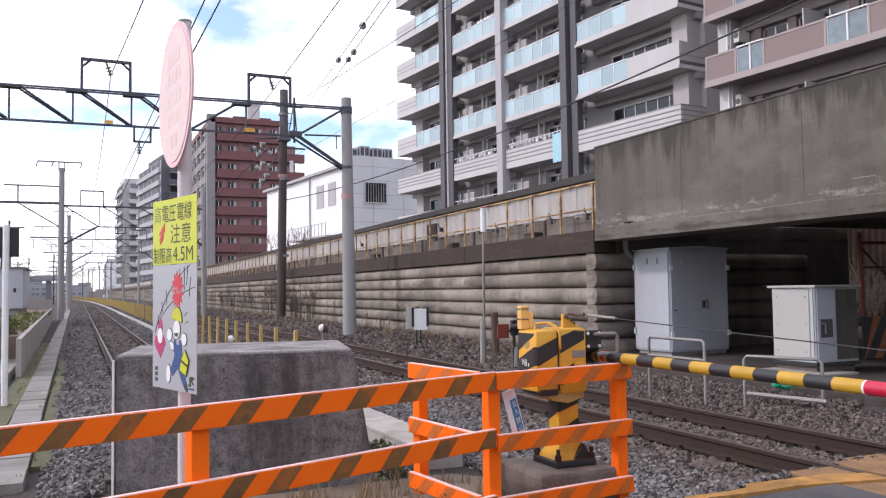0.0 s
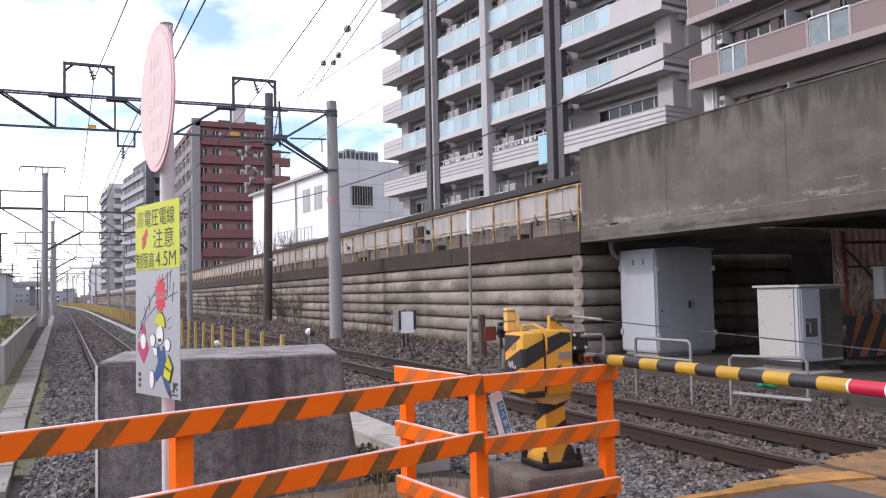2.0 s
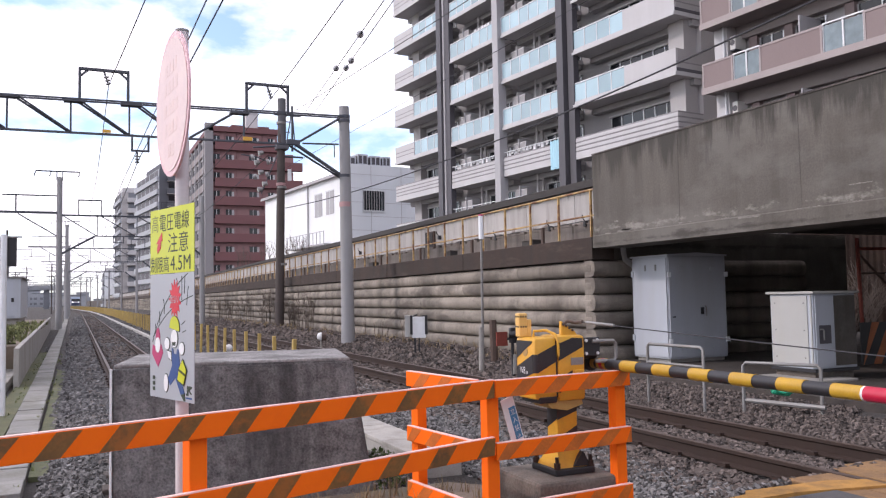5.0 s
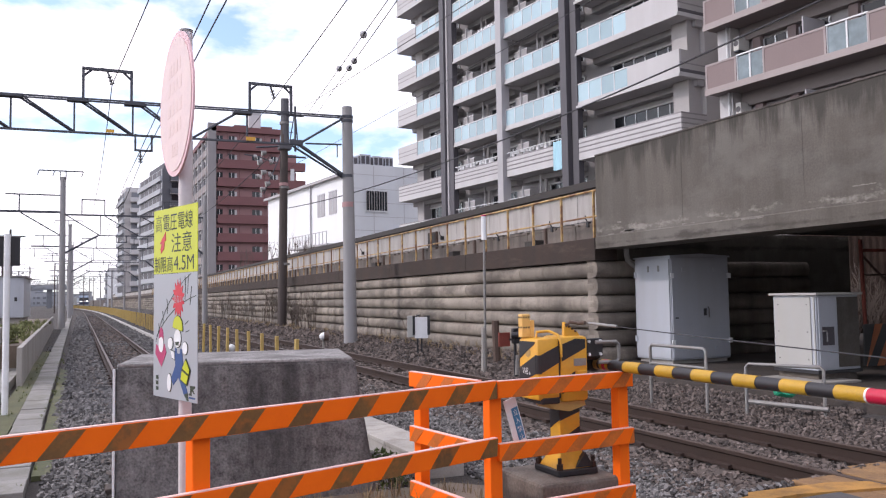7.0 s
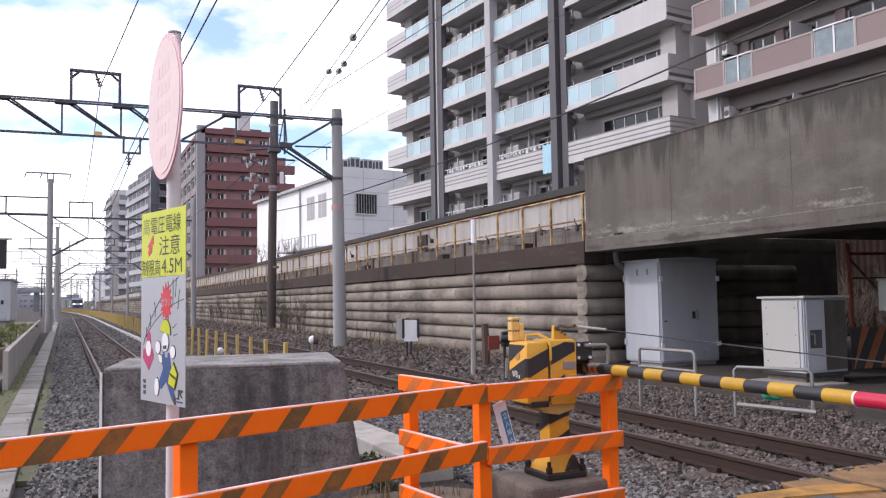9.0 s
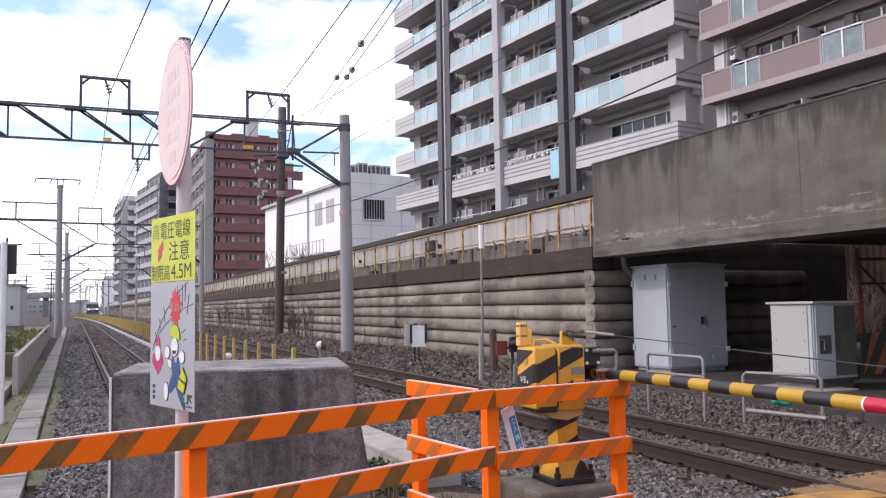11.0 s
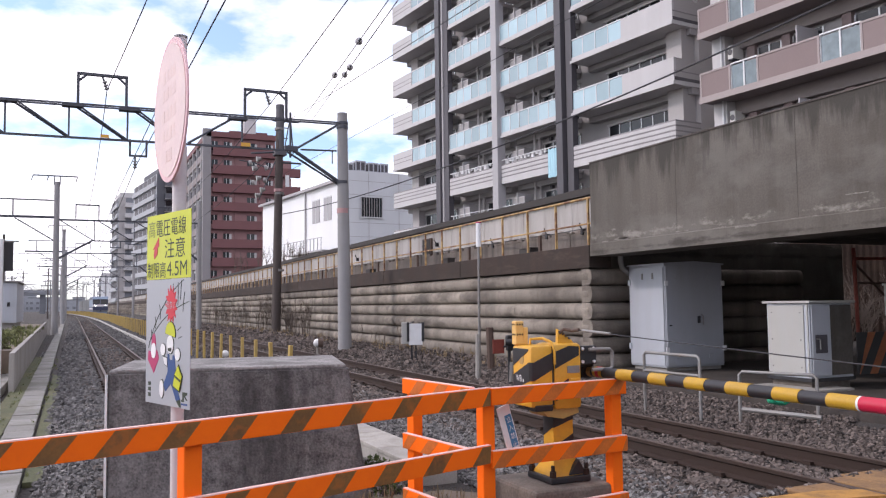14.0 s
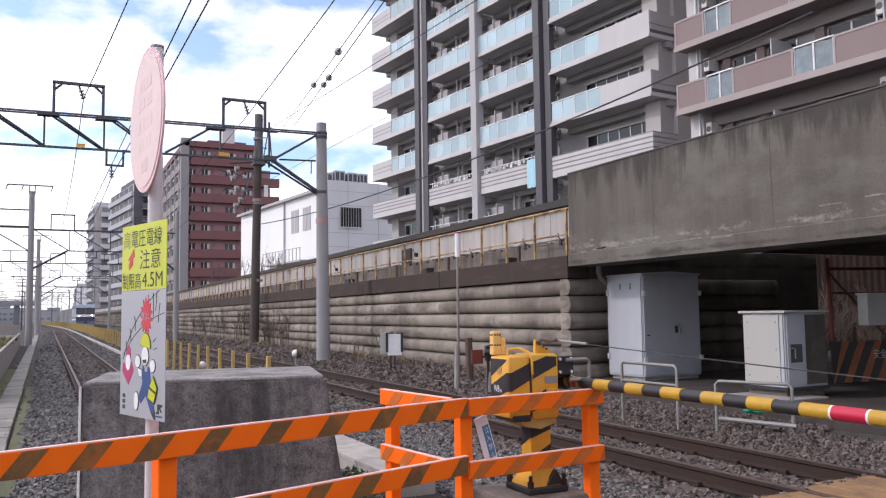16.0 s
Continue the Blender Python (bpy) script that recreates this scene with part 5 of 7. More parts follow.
def text_mesh(body, width, height):
    """Letters as a thin solid, fitted to a box and centred on it, facing -y."""
    cu = bpy.data.curves.new("lettering", "FONT")
    cu.body = body
    cu.extrude = 0.0
    ob = bpy.data.objects.new("lettering", cu)
    scene.collection.objects.link(ob)
    bpy.context.view_layer.update()
    me = bpy.data.meshes.new_from_object(ob.evaluated_get(bpy.context.evaluated_depsgraph_get()))
    bpy.data.objects.remove(ob)
    co = np.zeros(len(me.vertices) * 3)
    me.vertices.foreach_get("co", co)
    co = co.reshape(-1, 3)
    lo, hi = co.min(0), co.max(0)
    s = (hi - lo)
    s[s == 0] = 1
    out = np.zeros_like(co)
    out[:, 0] = ((co[:, 0] - lo[0]) / s[0] - 0.5) * width
    out[:, 2] = ((co[:, 1] - lo[1]) / s[1] - 0.5) * height
    me.vertices.foreach_set("co", out.ravel())
    me.update()
    return me


def letters(body, width, height, material, parent, m, name="lettering"):
    me = text_mesh(body, width, height)
    me.materials.clear()
    me.materials.append(material)
    return part(name, me, None, parent, m=m)


def flat(name, pts, material, parent, y=-0.012, t=0.002, label=""):
    return part(name, prism(B(), pts, "y", y - t, y), material, parent, label)


def ring(cx, cz, rx, rz, n=14, a0=0.0, a1=6.28318):
    return [(cx + rx * math.cos(a0 + (a1 - a0) * i / n), cz + rz * math.sin(a0 + (a1 - a0) * i / n)) for i in range(n)]


def warning_sign():
    t = thing("warning_sign", "yellow and white height limit sign with faded disc on pole", "sign", pose(0.545, 4.615, 0))
    part("pole", rod(B(), (-0.022, 0, -0.2), (-0.022, 0, 2.905), 0.034, n=16), M["pole_paint"], t, "pale painted steel pole", smooth=True)
    part("pole_cap", rod(B(), (-0.022, 0, 2.906), (-0.022, 0, 2.918), 0.036, n=16), M["galv"], t, smooth=True)
    part("pole_sleeve", rod(B(), (-0.022, 0, 1.5), (-0.022, 0, 2.3), 0.038, n=16), M["pole_paint"], t, smooth=True)
    # lower panel
    pm = pose(-0.07, -0.02, 0.90, 0, 0, -71.9)
    w, h = 0.55, 1.03
    p = part("panel", bx(B(), -w / 2, w / 2, -0.011, -0.0075, 0, h - 0.358, bevel=0.001), M["sign_white"], t, "white lower sign face", m=pm)
    y = part("caution_face", bx(B(), -w / 2, w / 2, -0.0112, -0.0075, h - 0.356, h, bevel=0.001), M["sign_yellow"], t, "yellow-green upper sign face", m=pm)
    for z in (0.25, 0.8):
        part("clamp", bx(B(), -0.05, 0.05, -0.007, 0.05, z, z + 0.04), M["galv"], p)
    letters("\u9ad8", 0.085, 0.095, M["ink_faded"], y, pose(-0.2075, -0.0125, h - 0.077))
    letters("\u96fb\u5727\u96fb\u7dda", 0.368, 0.095, M["ink"], y, pose(0.036, -0.0125, h - 0.077))
    letters("\u6ce8\u610f", 0.25, 0.105, M["ink"], y, pose(0.085, -0.0125, h - 0.192))
    letters("\u5236\u9650\u9ad8", 0.236, 0.088, M["ink"], y, pose(-0.143, -0.0125, h - 0.305))
    letters("4.5M", 0.245, 0.078, M["ink"], y, pose(0.113, -0.0125, h - 0.303))
    flat("arrow", [(-0.175, h - 0.243), (-0.135, h - 0.218), (-0.13, h - 0.178), (-0.112, h - 0.176), (-0.118, h - 0.128), (-0.192, h - 0.19), (-0.168, h - 0.188), (-0.182, h - 0.218)], M["ink_red"], y, -0.0112)
    # picture: burst, fishing line and plain coloured shapes
    k = 26
    star = [(0.05 + (0.085 if i % 2 else 0.055) * math.cos(6.28318 * i / k) * 0.9, 0.535 + (0.105 if i % 2 else 0.07) * math.sin(6.28318 * i / k)) for i in range(k)]
    b = flat("burst", star, M["ink_red"], p, -0.0112)
    letters("\u5371\u306a\u3044", 0.115, 0.045, M["sign_white"], b, pose(0.05, -0.0145, 0.535))
    for a, bb, c in (((-0.24, 0.30), (-0.10, 0.56), (0.20, 0.665)), ((-0.23, 0.33), (-0.05, 0.50), (0.26, 0.55)), ((0.17, 0.66), (0.165, 0.6), (0.16, 0.56)), ((0.21, 0.60), (0.20, 0.57), (0.19, 0.50)), ((-0.205, 0.40), (-0.195, 0.37), (-0.2, 0.345)), ((-0.155, 0.47), (-0.14, 0.44), (-0.148, 0.405)), ((-0.10, 0.535), (-0.08, 0.50), (-0.09, 0.455)), ((0.07, 0.645), (0.07, 0.64), (0.07, 0.635)), ((0.13, 0.655), (0.135, 0.60), (0.13, 0.53)), ((0.13, 0.40), (0.15, 0.41), (0.17, 0.42)), ((0.14, 0.36), (0.16, 0.365), (0.18, 0.37))):
        pts = []
        for i in range(9):
            f = i / 8
            pts.append(((1 - f) ** 2 * a[0] + 2 * f * (1 - f) * bb[0] + f * f * c[0], -0.0112, (1 - f) ** 2 * a[1] + 2 * f * (1 - f) * bb[1] + f * f * c[1]))
        bm = chain(B(), pts, 0.0022, 5)
        part("drawn_line", bm, M["ink"], p)
    flat("crimson_shape", [(-0.245, 0.235), (-0.165, 0.165), (-0.10, 0.245), (-0.125, 0.29), (-0.20, 0.275), (-0.235, 0.285)], M["ink_pink"], p, -0.0112)
    flat("crimson_cap", ring(-0.168, 0.325, 0.028, 0.055), M["ink_pink"], p, -0.0112)
    flat("pale_shape", ring(-0.165, 0.285, 0.032, 0.042), M["white"], p, -0.0136)
    flat("yellow_rim", ring(0.045, 0.375, 0.066, 0.072, 12, -0.2, 3.35), M["ink"], p, -0.0112)
    flat("yellow_shape", ring(0.045, 0.377, 0.060, 0.066, 12, -0.2, 3.35), M["sign_yellow"], p, -0.0136)
    flat("outline_shape", ring(0.045, 0.325, 0.045, 0.052), M["ink"], p, -0.0112)
    flat("pale_shape", ring(0.045, 0.325, 0.041, 0.048), M["white"], p, -0.0136)
    flat("mark_bar", [(0.022, 0.305), (0.066, 0.308), (0.06, 0.288), (0.03, 0.288)], M["ink"], p, -0.016)
    for cx, cz in ((-0.045, 0.295), (0.135, 0.275)):
        flat("outline_shape", ring(cx, cz, 0.034, 0.036), M["ink"], p, -0.0112)
        flat("pale_shape", ring(cx, cz, 0.030, 0.032), M["white"], p, -0.0136)
    flat("outline_shape", [(-0.045, 0.262), (0.01, 0.255), (0.012, 0.205), (-0.025, 0.215)], M["ink"], p, -0.0112)
    flat("pale_shape", [(-0.04, 0.258), (0.007, 0.251), (0.008, 0.211), (-0.021, 0.22)], M["white"], p, -0.0136)
    flat("blue_shape", [(0.012, 0.275), (0.03, 0.27), (0.035, 0.245), (0.07, 0.243), (0.075, 0.27), (0.095, 0.268), (0.11, 0.20), (0.105, 0.14), (0.165, 0.045), (0.12, 0.035), (0.055, 0.12), (-0.01, 0.075), (-0.035, 0.11), (0.015, 0.18)], M["ink_blue"], p, -0.0114)
    flat("dark_shape", [(0.12, 0.034), (0.166, 0.045), (0.175, 0.005), (0.158, -0.0 + 0.004)], M["ink"], p, -0.0112)
    flat("outline_shape", ring(-0.058, 0.085, 0.030, 0.052), M["ink"], p, -0.0112)
    flat("pale_shape", ring(-0.058, 0.085, 0.026, 0.047), M["white"], p, -0.0136)
    flat("bag_rim", [(0.083, 0.105), (0.165, 0.08), (0.20, 0.165), (0.15, 0.225), (0.105, 0.175)], M["ink"], p, -0.0138)
    flat("green_shape", [(0.09, 0.112), (0.16, 0.09), (0.193, 0.163), (0.149, 0.216), (0.111, 0.171)], M["sign_yellow"], p, -0.016)
    flat("bag_strap", [(0.105, 0.16), (0.18, 0.135), (0.183, 0.145), (0.108, 0.17)], M["ink"], p, -0.0182)
    for i in range(3):
        flat("caption_bar", [(-0.235, 0.035 + 0.03 * i), (-0.205, 0.035 + 0.03 * i), (-0.205, 0.055 + 0.03 * i), (-0.235, 0.055 + 0.03 * i)], M["ink"], p, -0.0112)
    flat("emblem", [(0.18, 0.045), (0.195, 0.045), (0.195, 0.085), (0.25, 0.085), (0.25, 0.075), (0.225, 0.065), (0.25, 0.045), (0.235, 0.045), (0.21, 0.065), (0.21, 0.035), (0.18, 0.035)], M["ink"], p, -0.0112)
    flat("emblem_bar", [(0.18, 0.018), (0.25, 0.018), (0.25, 0.027), (0.18, 0.027)], M["ink_blue"], p, -0.0112)
    # round disc above, nearly edge-on
    dm = pose(-0.068, -0.03, 2.49, 0, 0, -83.4)
    bm = B()
    rod(bm, (0, -0.012, 0), (0, -0.002, 0), 0.392, n=48)
    d = part("disc", bm, M["disc_rim"], t, "sun-bleached pink disc", m=dm, smooth=True)
    part("disc_face", rod(B(), (0, -0.0155, 0), (0, -0.0125, 0), 0.362, n=48), M["disc"], d, smooth=True)
    for z, ww in ((0.20, 0.30), (0.10, 0.34), (-0.02, 0.36), (-0.13, 0.32), (-0.25, 0.16)):
        for i in range(4):
            x = -ww / 2 + ww * (i + 0.1) / 4
            flat("faded_lettering", [(x, z - 0.035), (x + ww / 5.6, z - 0.03), (x + ww / 6, z + 0.035), (x + 0.01, z + 0.03)], M["disc_text"], d, -0.0153, 0.0012)


warning_sign()


def gate_machine():
    t = thing("crossing_gate_machine", "yellow and black level crossing gate machine on a concrete plinth", "gate machine", pose(2.985, 4.80, 0.03))
    part("plinth", bx(B(), -0.20, 0.44, -0.10, 0.52, -0.35, 0.150, bevel=0.025), M["plinth"], t, "weathered concrete plinth")
    base = part("base_plate", bx(B(), 0.005, 0.325, 0.03, 0.36, 0.150, 0.195, bevel=0.01), M["black"], t, "black base plate")
    for x in (0.03, 0.30):
        for y in (0.055, 0.335):
            part("bolt", rod(rod(B(), (x, y, 0.195), (x, y, 0.275), 0.014, n=8), (x, y, 0.195), (x, y, 0.235), 0.025, n=6), M["rail"], base)
    # flared foot and pedestal
    lv = [(0.195, 0.03, 0.30, 0.06, 0.33), (0.24, 0.05, 0.275, 0.08, 0.29), (0.32, 0.075, 0.235, 0.11, 0.24), (0.62, 0.075, 0.235, 0.11, 0.24), (0.66, 0.03, 0.25, 0.06, 0.25)]
    bm = B()
    rows = [[bm.verts.new(c) for c in ((x0, y0, z), (x1, y0, z), (x1, y1, z), (x0, y1, z))] for z, x0, x1, y0, y1 in lv]
    for a, b in zip(rows, rows[1:]):
        for i in range(4):
            bm.faces.new((a[i], a[(i + 1) % 4], b[(i + 1) % 4], b[i]))
    bm.faces.new(rows[0][::-1])
    bm.faces.new(rows[-1])
    ped = part("pedestal", bm, M["yellow"], t)
    for fr, sd in (([(0.074, 0.52), (0.236, 0.575), (0.236, 0.62), (0.074, 0.62)], [(0.109, 0.53), (0.241, 0.455), (0.241, 0.62), (0.109, 0.62)]),
                   ([(0.074, 0.345), (0.236, 0.43), (0.236, 0.475), (0.074, 0.39)], [(0.109, 0.345), (0.241, 0.33), (0.241, 0.34), (0.109, 0.38)])):
        part("black_stripe", prism(B(), fr, "y", 0.1065, 0.1115), M["black"], ped)
        part("black_stripe", prism(B(), sd, "x", 0.0715, 0.0765), M["black"], ped)
    part("black_stripe", prism(B(), [(0.16, 0.20), (0.30, 0.20), (0.285, 0.225), (0.24, 0.30)], "y", 0.052, 0.09), M["black"], ped)
    # case in two halves with a seam
    case = part("case", bx(B(), -0.16, 0.017, 0.0, 0.26, 0.68, 1.10, bevel=0.024), M["yellow"], t, smooth=True)
    rear = part("case_cover", bx(B(), 0.023, 0.245, -0.004, 0.256, 0.66, 1.108, bevel=0.026), M["yellow"], t, smooth=True)
    part("seam", bx(B(), 0.012, 0.028, 0.012, 0.248, 0.69, 1.09), M["black"], t)
    part("belly", prism(B(), [(-0.10, 0.685), (0.22, 0.67), (0.23, 0.63), (0.10, 0.595), (-0.02, 0.615)], "y", 0.02, 0.24), M["post_yellow"], t)
    part("belly_shoe", bx(B(), -0.13, 0.012, -0.003, 0.25, 0.655, 0.70, bevel=0.01), M["black"], t)
    # broad black diagonal band round the case
    part("black_band", prism(B(), [(0.236, 0.79), (0.236, 0.895), (0.022, 0.988), (0.022, 0.862)], "x", -0.164, -0.157), M["black"], case)
    part("black_band", prism(B(), [(0.238, 0.955), (0.238, 1.078), (0.03, 1.078), (0.03, 1.066)], "x", -0.164, -0.157), M["black"], case)
    part("black_band", prism(B(), [(-0.138, 0.862), (-0.138, 0.988), (0.012, 1.052), (0.012, 0.935)], "y", -0.003, 0.004), M["black"], case)
    part("black_band", prism(B(), [(0.030, 0.94), (0.030, 1.055), (0.14, 1.092), (0.222, 1.085), (0.222, 1.025)], "y", -0.007, 0.0), M["black"], rear)
    part("black_band", prism(B(), [(0.030, 0.72), (0.030, 0.815), (0.135, 0.87), (0.135, 0.775)], "y", -0.007, 0.0), M["black"], rear)
    part("black_band", rod(B(), (-0.136, 0.024, 0.862), (-0.136, 0.024, 0.988), 0.0255, n=24), M["black"], case, smooth=True)
    part("maker_plate", bx(B(), 0.125, 0.225, -0.009, -0.003, 0.905, 0.955), M["galv"], rear, "small metal plate")
    part("emblem_ring", rod(B(), (-0.163, 0.125, 1.005), (-0.158, 0.125, 1.005), 0.034, n=18), M["line"], case)
    letters("WB", 0.075, 0.045, M["white"], case, pose(-0.167, 0.155, 0.875, 0, 0, -90))
    letters("1", 0.012, 0.022, M["white"], case, pose(-0.167, 0.095, 0.862, 0, 0, -90))
    part("lower_door", bx(B(), 0.145, 0.225, -0.012, -0.003, 0.76, 0.87, bevel=0.004), M["yellow"], rear)
    # grab handle over the top
    part("handle", chain(B(), [(-0.09, 0.13, 1.09), (-0.085, 0.13, 1.14), (-0.01, 0.09, 1.145), (0.015, 0.02, 1.12), (0.02, -0.012, 1.07), (0.02, -0.012, 0.97)], 0.010), M["yellow"], case, smooth=True)
    ear = part("lamp_box", bx(B(), -0.165, -0.10, 0.19, 0.25, 1.10, 1.265, bevel=0.008), M["yellow_sunlit"], t, "small louvred box in sunlit pale yellow")
    part("lamp_box_back", bx(B(), -0.097, -0.06, 0.20, 0.25, 1.10, 1.22, bevel=0.006), M["yellow_sunlit"], ear)
    for z in (1.165, 1.235):
        for k in (0.2, 0.5, 0.8):
            part("slot", bx(B(), -0.167, -0.1645, 0.19 + 0.06 * k - 0.005, 0.19 + 0.06 * k + 0.005, z, z + 0.012), M["black"], ear)
            part("slot", bx(B(), -0.165 + 0.065 * k - 0.005, -0.165 + 0.065 * k + 0.005, 0.187, 0.1895, z, z + 0.012), M["black"], ear)
    for k in range(4):
        part("bracket_bolt", rod(B(), (0.115 + 0.025 * k, 0.062, 1.188 - 0.016 * k), (0.115 + 0.025 * k, 0.07, 1.188 - 0.016 * k), 0.008, n=8), M["post_rust"], t)
    part("wire_bracket", prism(B(), [(0.10, 1.10), (0.235, 1.10), (0.21, 1.13), (0.105, 1.205)], "y", 0.07, 0.10), M["yellow"], t)
    # arm carrier beside the case
    car = part("arm_carrier", bx(B(), 0.252, 0.40, 0.04, 0.075, 0.955, 1.085, bevel=0.006), M["black"], t, "black arm mounting plate")
    part("carrier_shaft", rod(B(), (0.24, 0.15, 0.98), (0.42, 0.15, 0.98), 0.055, n=14), M["black"], car)
    for x in (0.28, 0.375):
        for z in (0.975, 1.065):
            part("bolt", rod(B(), (x, 0.028, z), (x, 0.04, z), 0.011, n=8), M["white"], car)
    part("arm_socket", rod(B(), (0.43, 0.30, 0.895), (0.43, 0.19, 0.895), 0.06, n=16), M["black"], car)
    part("arm_link", bx(B(), 0.28, 0.43, 0.2, 0.29, 0.85, 0.95), M["black"], car)
    part("guard_pipe", chain(B(), [(0.31, 0.0, 1.06), (0.47, -0.02, 1.06), (0.49, -0.02, 1.04), (0.49, -0.02, 0.94), (0.47, -0.02, 0.92), (0.33, 0.0, 0.92)], 0.013), M["galv"], car)
    return t


MACHINE = gate_machine()


def gate_arm(machine):
    """The lowered boom, along the track, as a part of its machine."""
    r = 0.038
    at_root = pose(3.42 - 2.985, 4.97 - 4.80, 0.924 - 0.03)
    boom = part("boom", rod(B(), (0, 0.05, 0), (0, -6.3, 0), 0.034, 0.026, 16), M["black"], machine, "lowered striped crossing boom", m=at_root)
    seq = [(0.0, 0.045, "line"), (0.045, 0.075, "black"), (0.075, 0.105, "boom_yellow"), (0.105, 0.145, "reflect_red"), (0.145, 0.177, "boom_yellow")]
    y, c = 0.177, 0
    while y < 2.2:
        seq.append((y, y + 0.1708, ("black", "boom_yellow")[c % 2]))
        y += 0.1708
        c += 1
    seq += [(y, y + 0.012, "white"), (y + 0.012, y + 0.20, "reflect_red"), (y + 0.20, y + 0.212, "white")]
    y, c = y + 0.212, 1
    while y < 6.2:
        seq.append((y, y + 0.1708, ("black", "boom_yellow")[c % 2]))
        y += 0.1708
        c += 1
    for a, b, mt in seq:
        rr = r - 0.0015 * (a + b) / 2
        bm = B()
        n = 1
        for k in range(n):
            y0, y1 = a + (b - a) * k / n, a + (b - a) * (k + 1) / n
            rod(bm, (0, -y0, 0), (0, -y1 + (0.001 if n > 1 else 0), 0), rr + (0.002 if mt != "black" else 0), n=24)
        part("band", bm, M[mt], boom, {"boom_yellow": "ribbed yellow reflective band", "reflect_red": "red reflective panel"}.get(mt, ""), smooth=True)


gate_arm(MACHINE)
wire(sag((3.17, 4.84, 1.235), (3.42, -1.4, 0.98), 0.02), 0.0035, "thin steel stay wire of the crossing arm", "stay_wire")
tagged(part("pulley_chain", chain(B(), [(3.10, 4.875, 1.205), (3.13, 4.86, 1.235), (3.17, 4.82, 1.225), (3.175, 4.74, 1.232)], 0.012), M["post_rust"]), "rusty chain and pulley of the crossing arm stay", "chain")
tagged(part("turnbuckle", chain(B(), [(3.178, 4.70, 1.228), (3.19, 4.40, 1.214)], 0.010), M["galv"]), "small steel turnbuckle on the stay wire", "turnbuckle")


def keep_out_tag():
    t = thing("keep_out_tag", "white hanging plate with blue lettering tied to the barrier", "sign", pose(2.535, 4.68, 0.78, 0, -17, 8))
    part("plate", bx(B(), -0.055, 0.045, -0.004, 0.004, -0.34, -0.02, bevel=0.002), M["white"], t)
    part("label_field", bx(B(), -0.014, 0.036, -0.0075, -0.0042, -0.30, -0.085), M["tag_blue"], t, "blue printed field")
    for i, ch in enumerate("\u7acb\u5165\u7981\u6b62"):
        letters(ch, 0.036, 0.04, M["white"], t, pose(0.011, -0.009, -0.115 - 0.057 * i))
    part("tie", chain(B(), [(0, 0, -0.03), (0.01, 0, 0.02), (0, 0, 0.06)], 0.004), M["white"], t)


keep_out_tag()


# ---- under the viaduct ----
def grey_cabinet():
    t = thing("relay_cabinet", "tall pale grey steel relay cabinet under the viaduct", "cabinet", pose(10.54, 12.76, 0))
    part("plinth", bx(B(), 0.05, 1.42, 0.05, 1.05, -0.25, 0.12), M["concrete"], t)
    part("body", bx(B(), 0, 1.46, 0, 1.10, 0.12, 2.14, bevel=0.012), M["cabinet"], t)
    part("roof", prism(B(), [(-0.03, 2.14), (1.49, 2.14), (1.49, 2.17), (0.73, 2.21), (-0.03, 2.17)], "y", -0.03, 1.13), M["cabinet"], t)
    d = part("door", bx(B(), 0.02, 1.44, -0.022, -0.002, 0.16, 2.10, bevel=0.004), M["cabinet"], t)
    part("handle", bx(B(), 0.78, 0.84, -0.05, -0.022, 0.98, 1.12, bevel=0.006), M["black"], d, "black door handle")
    part("handle_lever", chain(B(), [(0.87, -0.05, 1.15), (0.90, -0.05, 1.12), (0.90, -0.05, 0.94)], 0.012), M["galv"], d)
    s = part("side_door", bx(B(), -0.022, -0.002, 0.02, 1.08, 0.16, 2.10, bevel=0.004), M["cabinet"], t)
    for z in (0.45, 1.75):
        for y in (0.02, 1.06):
            part("hinge", bx(B(), -0.05, -0.022, y - 0.03, y + 0.03, z, z + 0.12), M["cabinet"], s)
    for x in (0.25, 1.05):
        for z in (0.28, 1.85):
            part("lifting_lug", bx(B(), x, x + 0.12, -0.04, -0.022, z, z + 0.08, bevel=0.004), M["cabinet"], d)
    for y in (0.30, 0.62):
        part("lifting_eye", bx(B(), -0.034, -0.022, y, y + 0.05, 1.86, 1.98, bevel=0.004), M["galv"], s)
    for z in (0.42, 1.72):
        part("door_hinge", bx(B(), -0.03, 0.05, -0.05, -0.022, z, z + 0.10, bevel=0.006), M["siding"], d)
        part("door_hinge", bx(B(), 1.40, 1.49, -0.05, -0.022, z, z + 0.10, bevel=0.006), M["siding"], d)
    part("slot", bx(B(), 0.08, 0.15, -0.026, -0.022, 0.93, 0.955), M["black"], d)


grey_cabinet()


